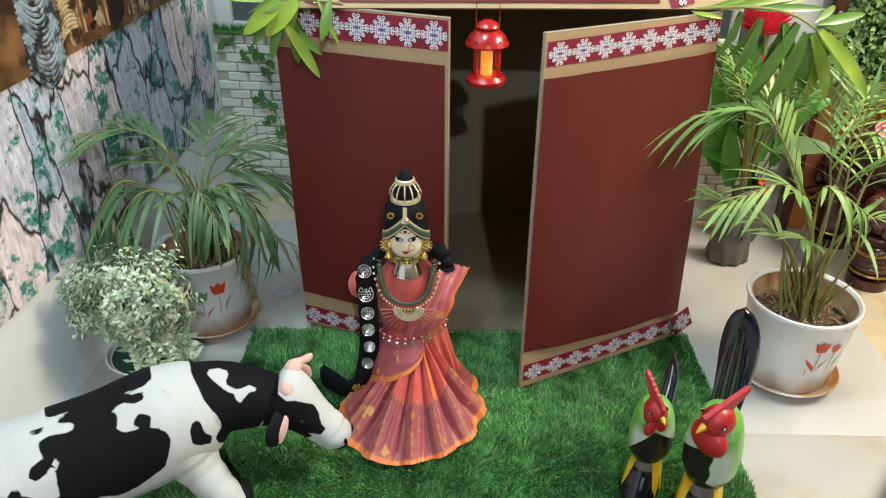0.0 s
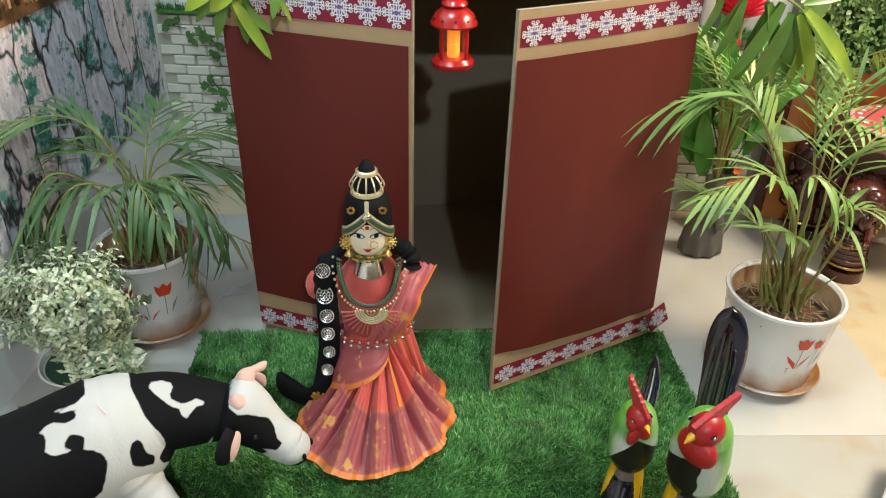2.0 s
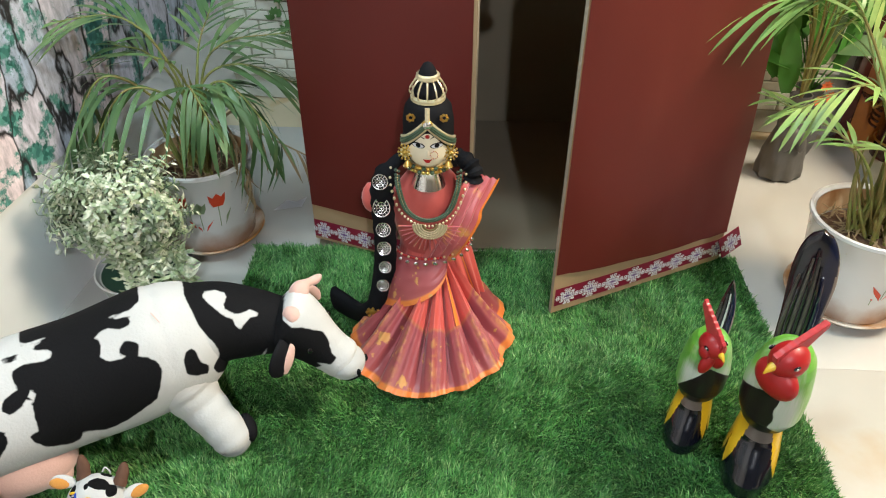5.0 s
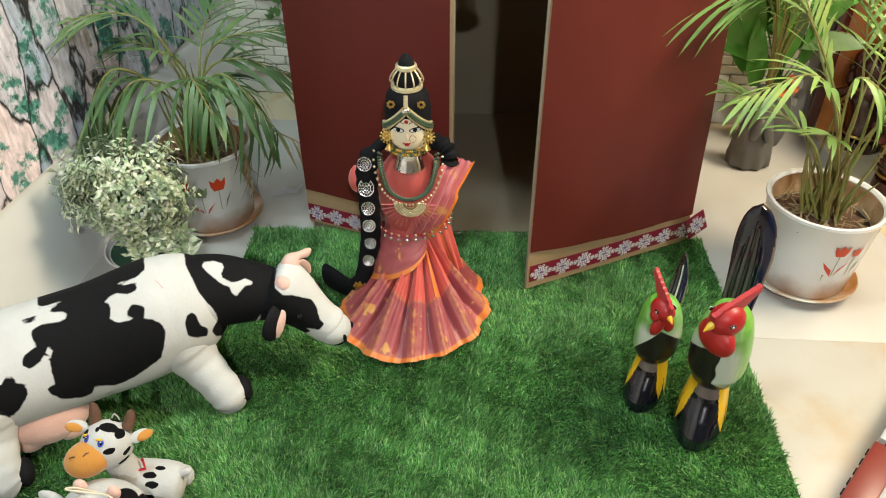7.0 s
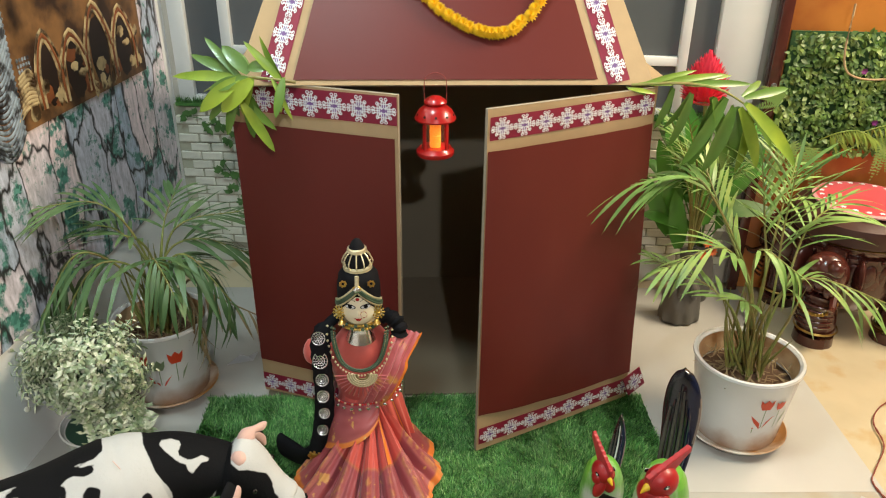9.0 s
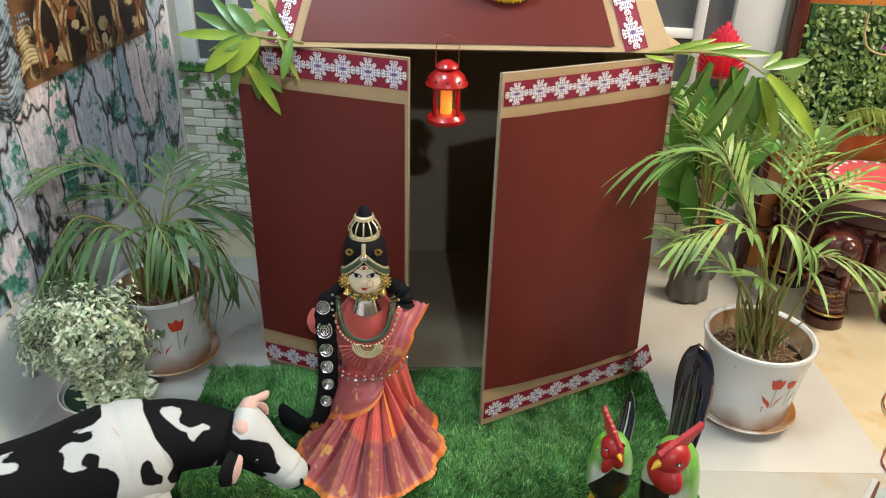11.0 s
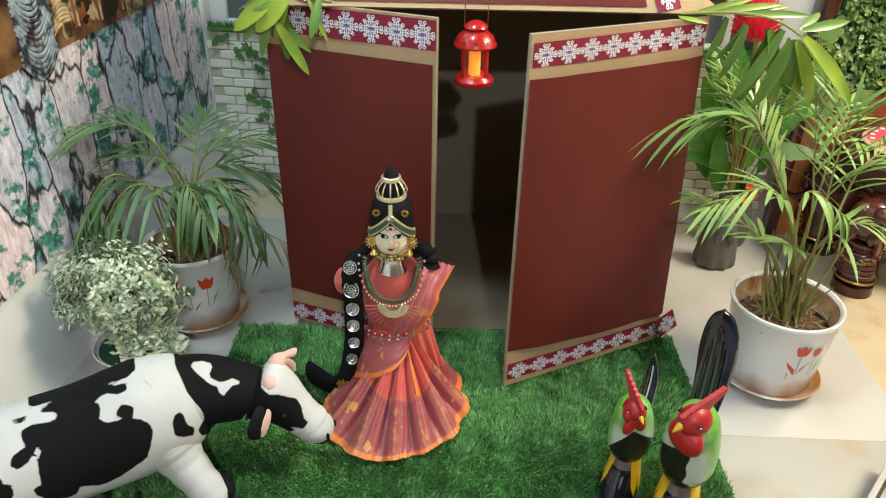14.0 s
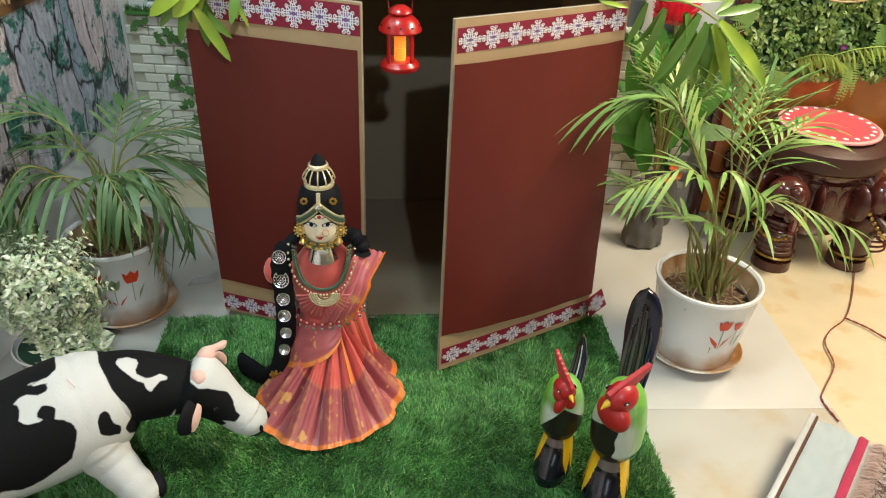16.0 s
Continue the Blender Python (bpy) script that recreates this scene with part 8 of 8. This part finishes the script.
def rooster(at, turn, s, head_turn, tail_up, tail_w, head, rise, side, spread, forked, label):
    """Stands on a dark rounded foot; faces -y, head turned aside, tail rising behind."""
    mats = [R_RED, R_BLACK, R_COAT, R_WHITE, R_YELLOW, R_COMB, R_GREY, EYE, R_SHEEN, R_COMB, R_FEATHER]
    bm = bmesh.new()

    def ring(cx, cy, z, rx, ry, n=112):
        return [(cx + rx * math.cos(k * math.tau / n), cy + ry * math.sin(k * math.tau / n), z) for k in range(n)]

    def foot_mat(p):
        ang = math.atan2(p.y - 0.008, abs(p.x))
        if p.z > 0.074 and -0.95 < ang < 0.5:
            return 4
        if p.z > 0.088:
            return 6
        # two long yellow toes run down each side to a point
        for mid, wide, low in ((-0.68, 0.26, 0.028), (-0.08, 0.30, 0.012)):
            if p.z > low and abs(ang - mid + 0.2 * (0.078 - p.z) / 0.06) < wide * min(1, (p.z - low) / 0.032):
                return 4
        return 1
    prof = [(0, -0.006, 0.0, .030, .054), (0, -0.006, 0.006, .040, .068), (0, -0.006, 0.03, .041, .068), (0, 0.0, 0.055, .038, .057), (0, 0.010, 0.08, .034, .044), (0, 0.014, 0.105, .030, .037), (0, 0.016, 0.12, .030, .037)]
    loft(bm, [ring(*q) for q in np.array([np.array(prof[min(int(v), 5)]) * (1 - (v - min(int(v), 5))) + np.array(prof[min(int(v), 5) + 1]) * (v - min(int(v), 5)) for v in np.linspace(0, 6, 56)])], foot_mat)

    prof = [(0, 0.012, 0.110, .018, .026), (0, 0.006, 0.122, .036, .044), (0, 0.002, 0.15, .045, .056), (0, 0.004, 0.185, .046, .058), (0, 0.0, 0.218, .042, .052), (0, -0.009, 0.242, .038, .044), (0, -0.012, 0.258, .034, .038), (0, -0.014, 0.272, .026, .029), (0, -0.015, 0.283, .010, .012)]
    arr = np.array(prof)
    loft(bm, [ring(*(arr[min(int(v), 7)] * (1 - (v - min(int(v), 7))) + arr[min(int(v), 7) + 1] * (v - min(int(v), 7)))) for v in np.linspace(0, 8, 80)], 2)
    # head parts turn together
    hm = pose(0, -0.037, 0.270, 0, 0, head_turn) @ Matrix.Scale(head, 4)

    def hp(v):
        return hm @ Vector(v)
    hr = Matrix.Rotation(radians(head_turn), 4, "Z")
    ball(bm, 0.026 * head, hp((0, -0.006, 0.004)), (0.80, 1.0, 0.92), 0, u=24, v=16, turn=hr)
    if forked:
        for sg in (-1, 1):
            ball(bm, 0.019 * head, hp((sg * 0.011, -0.017, -0.026)), (0.72, 0.50, 1.25), 0, u=18, v=12, turn=hr @ Matrix.Rotation(-sg * 0.35, 4, "Y"))
            ball(bm, 0.014 * head, hp((sg * 0.017, -0.010, -0.004)), (0.55, 0.9, 1.0), 0, u=14, v=10, turn=hr)
    else:
        ball(bm, 0.027 * head, hp((0, -0.015, -0.024)), (1.12, 0.62, 0.92), 0, u=24, v=16, turn=hr)
    for sg in (-1, 1):
        ball(bm, 0.0044, hp((sg * 0.0196, -0.015, 0.011)), (0.5, 1.4, 0.75), 1, u=10, v=8, turn=hr)
        ball(bm, 0.0022, hp((sg * 0.0214, -0.0165, 0.0118)), (0.6, 1, 0.9), 3, u=8, v=6, turn=hr)
    tube(bm, [hp((0, -0.022, 0.005)), hp((0, -0.034, 0.003)), hp((0, -0.043, -0.003))], [(.0068 * head, .0072 * head), (.0050 * head, .0052 * head), (.001, .001)], 10, 4)
    # comb: a long low blade with shallow teeth, leaning back
    crest = []
    for k in range(8):
        q = k / 7
        y, z = -0.035 + 0.084 * q, 0.027 + 0.043 * q ** 0.9
        crest += [(y, z), (y + 0.005, z + 0.0042), (y + 0.0085, z + 0.0042)]
    edge = [(-0.033, 0.012)] + crest + [(0.058, 0.062), (0.040, 0.042), (0.024, 0.022), (0.0, 0.012)]
    pts = [(0, -0.030 + 0.78 * (y + 0.030), 0.012 + 0.80 * (z - 0.012) * rise) for y, z in edge]
    a = [bm.verts.new(hp((x - 0.0042, y, z))) for x, y, z in pts]
    b = [bm.verts.new(hp((x + 0.0042, y, z))) for x, y, z in pts]
    fa, fb = bm.faces.new(a), bm.faces.new(b[::-1])
    fs = [fa, fb]
    for k in range(len(pts)):
        fs.append(bm.faces.new((a[k], b[k], b[(k + 1) % len(pts)], a[(k + 1) % len(pts)])))
    for f in fs:
        f.material_index = 9
    bmesh.ops.recalc_face_normals(bm, faces=fs)
    rim = [e for e in {e for f in (fa, fb) for e in f.edges}]
    bmesh.ops.triangulate(bm, faces=[fa, fb])
    bmesh.ops.bevel(bm, geom=[e for e in rim if e.is_valid], offset=0.0010, segments=2, affect="EDGES")
    # tail: a standing hoop of glossy black round grooved grey feathers
    def tail(s, x, back=0.0):
        return (x, 0.038 + 0.085 * s + 0.02 * math.sin(math.pi * s) + back, 0.150 + (tail_up + 0.015) * s)
    rings = []
    for i in range(30):
        v = i / 29
        w = tail_w * (math.sin(math.pi * (0.13 + 0.87 * v ** 0.85)) ** 0.72 if tail_w < 0.02 else min(0.62 + 0.6 * v, 1.0) * max(0.0004, 1 - max(0, (v - 0.62) / 0.38) ** 2.4) ** 0.5)
        c = tail(v, tail_w * 0.25 * math.sin(math.pi * v))
        rings.append([(c[0] + w * math.cos(k * math.tau / 36), c[1] + (0.006 + 0.14 * w) * math.sin(k * math.tau / 36), c[2]) for k in range(36)])

    # the right side is coloured bluer to show a sheen on the black
    def tail_mat(p):
        q = (p.x - tail_w * 0.2) / tail_w
        if q > 0.86:
            return 6
        return 8 if q > 0.22 else 1
    loft(bm, rings, tail_mat)
    # carved feathers: long grooved ridges on the front of the blade
    for k in range(7):
        q = -0.72 + 0.20 * k
        lo, hi = 0.10 + 0.10 * abs(q), 0.90 - 0.32 * abs(q + 0.1)
        p = [tail(v, tail_w * (0.25 * math.sin(math.pi * v) + q * math.sin(math.pi * (0.13 + 0.85 * v)) ** 0.8), -0.007 - 0.11 * tail_w) for v in np.linspace(lo, hi, 16)]
        tube(bm, p, [(0.0012 + 0.075 * tail_w * math.sin(math.pi * (i + 1) / 17), 0.0028) for i in range(16)], 8, (10, 1, 10, 1, 3 if tail_w < 0.02 else 10, 1, 8)[k])
    ob = finish("wooden_rooster", bm, mats)
    me = ob.data
    co = np.empty(len(me.vertices) * 3)
    me.vertices.foreach_get("co", co)
    co = co.reshape(-1, 3)
    a, z = side * np.degrees(np.arctan2(co[:, 0], -co[:, 1])), co[:, 2]
    first, start, fall = spread
    limit = first + 45 * np.clip((start - z) / fall, 0, 2) + 1.5 * np.sin(160 * z)
    top = 0.226 - 0.0013 * np.maximum(a + 16, 0) - 0.0006 * np.maximum(-16 - a, 0) if forked else 0.217 - 0.0005 * np.abs(a + 12)
    breast = np.minimum(np.minimum(top - z, (limit - a) * 0.0008), (a + 98) * 0.0008)
    breast = np.maximum(breast, (0.121 - z))
    green = np.clip((a - 28) / 30, 0, 1) + np.clip((z - 0.205) / 0.03, 0, 1) * 0.8 + np.clip((-a - 60) / 40, 0, 0.5) - 0.5
    for name, data in (("breast", breast), ("green", green)):
        me.attributes.new(name, "FLOAT", "POINT").data.foreach_set("value", data)
    ob.matrix_world = pose(*at, 0, 0, turn) @ Matrix.Diagonal((s, s, s, 1))
    tagged(ob, label, "rooster figure", "wooden roosters")


rooster((0.436, 1.125, 0.012), -28, 0.97, 48, 0.135, 0.018, 1.0, 1.25, -1, (22, 0.212, 0.055), True, "small painted wooden rooster on the grass mat, comb upright")
rooster((0.530, 1.045, 0.012), -24, 1.17, -40, 0.215, 0.032, 1.14, 0.72, 1, (2, 0.150, 0.035), False, "tall painted wooden rooster with a high black tail and turned head")

# ---- loose things on the floor ----
CORD = material("red_brown_cord", (0.24, 0.05, 0.03), 0.7, vary=0.4, scale=200)


def cord():
    bm = bmesh.new()
    main = spline([(1.60, 1.92, 0), (1.50, 1.76, 0), (1.42, 1.655, 0), (1.345, 1.60, 0), (1.298, 1.541, 0), (1.275, 1.45, 0), (1.20, 1.36, 0), (1.172, 1.319, 0), (1.175, 1.244, 0)], 70)
    side = spline([(1.42, 1.655, 0), (1.46, 1.61, 0), (1.50, 1.545, 0), (1.60, 1.48, 0), (1.62, 1.42, 0), (1.53, 1.44, 0), (1.50, 1.48, 0), (1.56, 1.50, 0), (1.7, 1.40, 0)], 60)
    for path in (main, side):
        for ph in (0, math.pi):
            tube(bm, [(x + 0.0016 * math.cos(i * 1.1 + ph), y + 0.0016 * math.cos(i * 1.1 + ph), 0.0035 + 0.0015 * math.sin(i * 1.1 + ph)) for i, (x, y, z) in enumerate(path)], 0.0016, 6)
    ob = finish("twisted_cord", bm, CORD)
    tagged(ob, "thin twisted red-brown cord lying on the marble floor", "cord")


cord()
LACQUER = material("red_lacquer", (0.17, 0.018, 0.014), 0.4, vary=0.12, scale=20)
GREY_WOOD = material("grey_wood_edge", (0.40, 0.40, 0.40), 0.5, vary=0.15, scale=40)
CLOTH = material("pale_blue_cloth", (0.60, 0.66, 0.68), 0.8, vary=0.06, scale=20, bump=0.2, bump_scale=20)
LACE = material("crimson_lace", (0.30, 0.012, 0.05), 0.8, vary=0.3, scale=120)
FRINGE = material("pale_fringe", (0.45, 0.32, 0.28), 0.9, vary=0.4, scale=90)
HAIR = material("brown_pile", (0.09, 0.035, 0.02), 0.9, vary=0.4, scale=60)


def low_table():
    # local x runs along the near edge, y away from the mat
    m = Matrix.Translation((1.06, 1.195, -0.0)) @ Matrix.Rotation(radians(180 + 47.5), 4, "Z")
    t = thing("low_table", m, "low red box table with a grey rim under a pale cloth", "low table")
    bm = bmesh.new()
    box(bm, (0.46, 0.42, 0.055), (0.235, 0.215, 0.0275), bevel=0.003)
    box(bm, (0.20, 0.05, 0.074), (0.43, 0.016, 0.037), bevel=0.003)
    body = part("body", bm, LACQUER, t, "red lacquered side")
    # slots are black blocks, the dark of their depth put into the colour
    for k in range(6):
        bm = bmesh.new()
        box(bm, (0.014, 0.004, 0.009), (0.35 + 0.03 * k, -0.0105, 0.055), bevel=0.001)
        part("slot", bm, HOLE_DARK, body)
    bm = bmesh.new()
    box(bm, (0.33, 0.013, 0.026), (0.161, 0.001, 0.069), bevel=0.002)
    part("rim", bm, GREY_WOOD, t)
    bm = bmesh.new()
    box(bm, (0.33, 0.005, 0.020), (0.161, 0.0103, 0.068), bevel=0.001)
    part("rim_lining", bm, HAIR, t, "brown inner edge")
    bm = bmesh.new()
    box(bm, (0.475, 0.40, 0.012), (0.2335, 0.217, 0.0615), bevel=0.002)
    part("top", bm, GREY_WOOD, t)
    c = thing("table_cloth", m, "pale cloth with a crimson lace border lying on the low table", "cloth")
    bm = bmesh.new()
    nx, ny = 24, 14
    grid = [[bm.verts.new((0.002 + 0.32 * i / nx, 0.014 + 0.096 * j / ny, 0.070 + 0.006 * noise.noise((i * .3, j * .35, 2)) + 0.004)) for i in range(nx + 1)] for j in range(ny + 1)]
    for j in range(ny):
        for i in range(nx):
            bm.faces.new((grid[j][i], grid[j][i + 1], grid[j + 1][i + 1], grid[j + 1][i]))
    bmesh.ops.solidify(bm, geom=bm.faces[:], thickness=0.002)
    part("cloth", bm, CLOTH, c)
    bm = bmesh.new()
    for i in range(44):
        x = 0.004 + 0.315 * i / 43
        lathe(bm, [(0.0004, 0.003), (0.007, 0.002), (0.007, 0.0)], 8, at=(x, 0.110, 0.076))
    box(bm, (0.32, 0.011, 0.004), (0.161, 0.1175, 0.076))
    part("lace_border", bm, LACE, c, "scalloped crimson lace")
    rnd = random.Random(2)
    bm = bmesh.new()
    for i in range(900):
        x = rnd.uniform(0, 0.32)
        leaf(bm, (x, 0.129 + rnd.random() * .01, 0.078), (rnd.gauss(0, .3), 1, rnd.gauss(.2, .3)), (0, 0, 1), rnd.uniform(.02, .045), .002, .3, n=2)
    part("fringe", bm, FRINGE, c)
    bm = bmesh.new()
    for i in range(2600):
        leaf(bm, (rnd.uniform(0, 0.33), rnd.uniform(.162, .41), 0.068), (rnd.gauss(0, 1), rnd.gauss(0, 1), .8), (0, 0, 1), rnd.uniform(.015, .035), .002, .3, n=2)
    ob = finish("brown_pile_rug", bm, HAIR)
    ob.matrix_world = m
    tagged(ob, "shaggy brown pile lying on the low table", "rug", kind="stuff")


low_table()


def paper_scrap():
    bm = bmesh.new()
    pts = [(0, 0, 0.003), (0.075, 0.02, 0.004), (0.085, 0.055, 0.012), (0.055, 0.045, 0.003), (0.03, 0.05, 0.005)]
    bm.faces.new([bm.verts.new(p) for p in pts])
    bmesh.ops.solidify(bm, geom=bm.faces[:], thickness=0.0008)
    ob = finish("paper_scrap", bm, PAPER, smooth=False)
    ob.matrix_world = pose(-0.515, 1.86, 0.0)
    tagged(ob, "scrap of white paper on the grey tiles", "paper")


paper_scrap()


def garland():
    g = thing("marigold_garland", pose(0.13, 1.652, 0.905) @ Matrix.Rotation(-math.atan2(0.30, 0.42), 4, "X"), "swag of yellow marigolds on the roof front", "garland")
    rnd = random.Random(9)
    shape = None
    for i, (x, y, z) in enumerate(spline([(-0.16, -0.012, 0.34), (-0.05, -0.014, 0.21), (0.05, -0.014, 0.135), (0.14, -0.014, 0.122), (0.22, -0.012, 0.20), (0.29, -0.012, 0.34)], 30)):
        if shape is None:
            bm = bmesh.new()
            for j in range(5):
                for k in range(11):
                    a = k * math.tau / 11 + j * .4
                    el = 0.1 + j * 0.32
                    leaf(bm, (0, 0, 0), (math.cos(a) * math.cos(el), -math.sin(el), math.sin(a) * math.cos(el)), (0, -1, 0), 0.016, 0.009, 0.3, n=2)
            shape = part("marigold", bm, MARIGOLD, g)
            ob = shape
        else:
            ob = new("marigold", shape.data)
            ob.parent = g
        ob.location = (x + rnd.uniform(-.004, .004), y, z)
        ob.rotation_euler = (0, rnd.uniform(0, 6), 0)


garland()
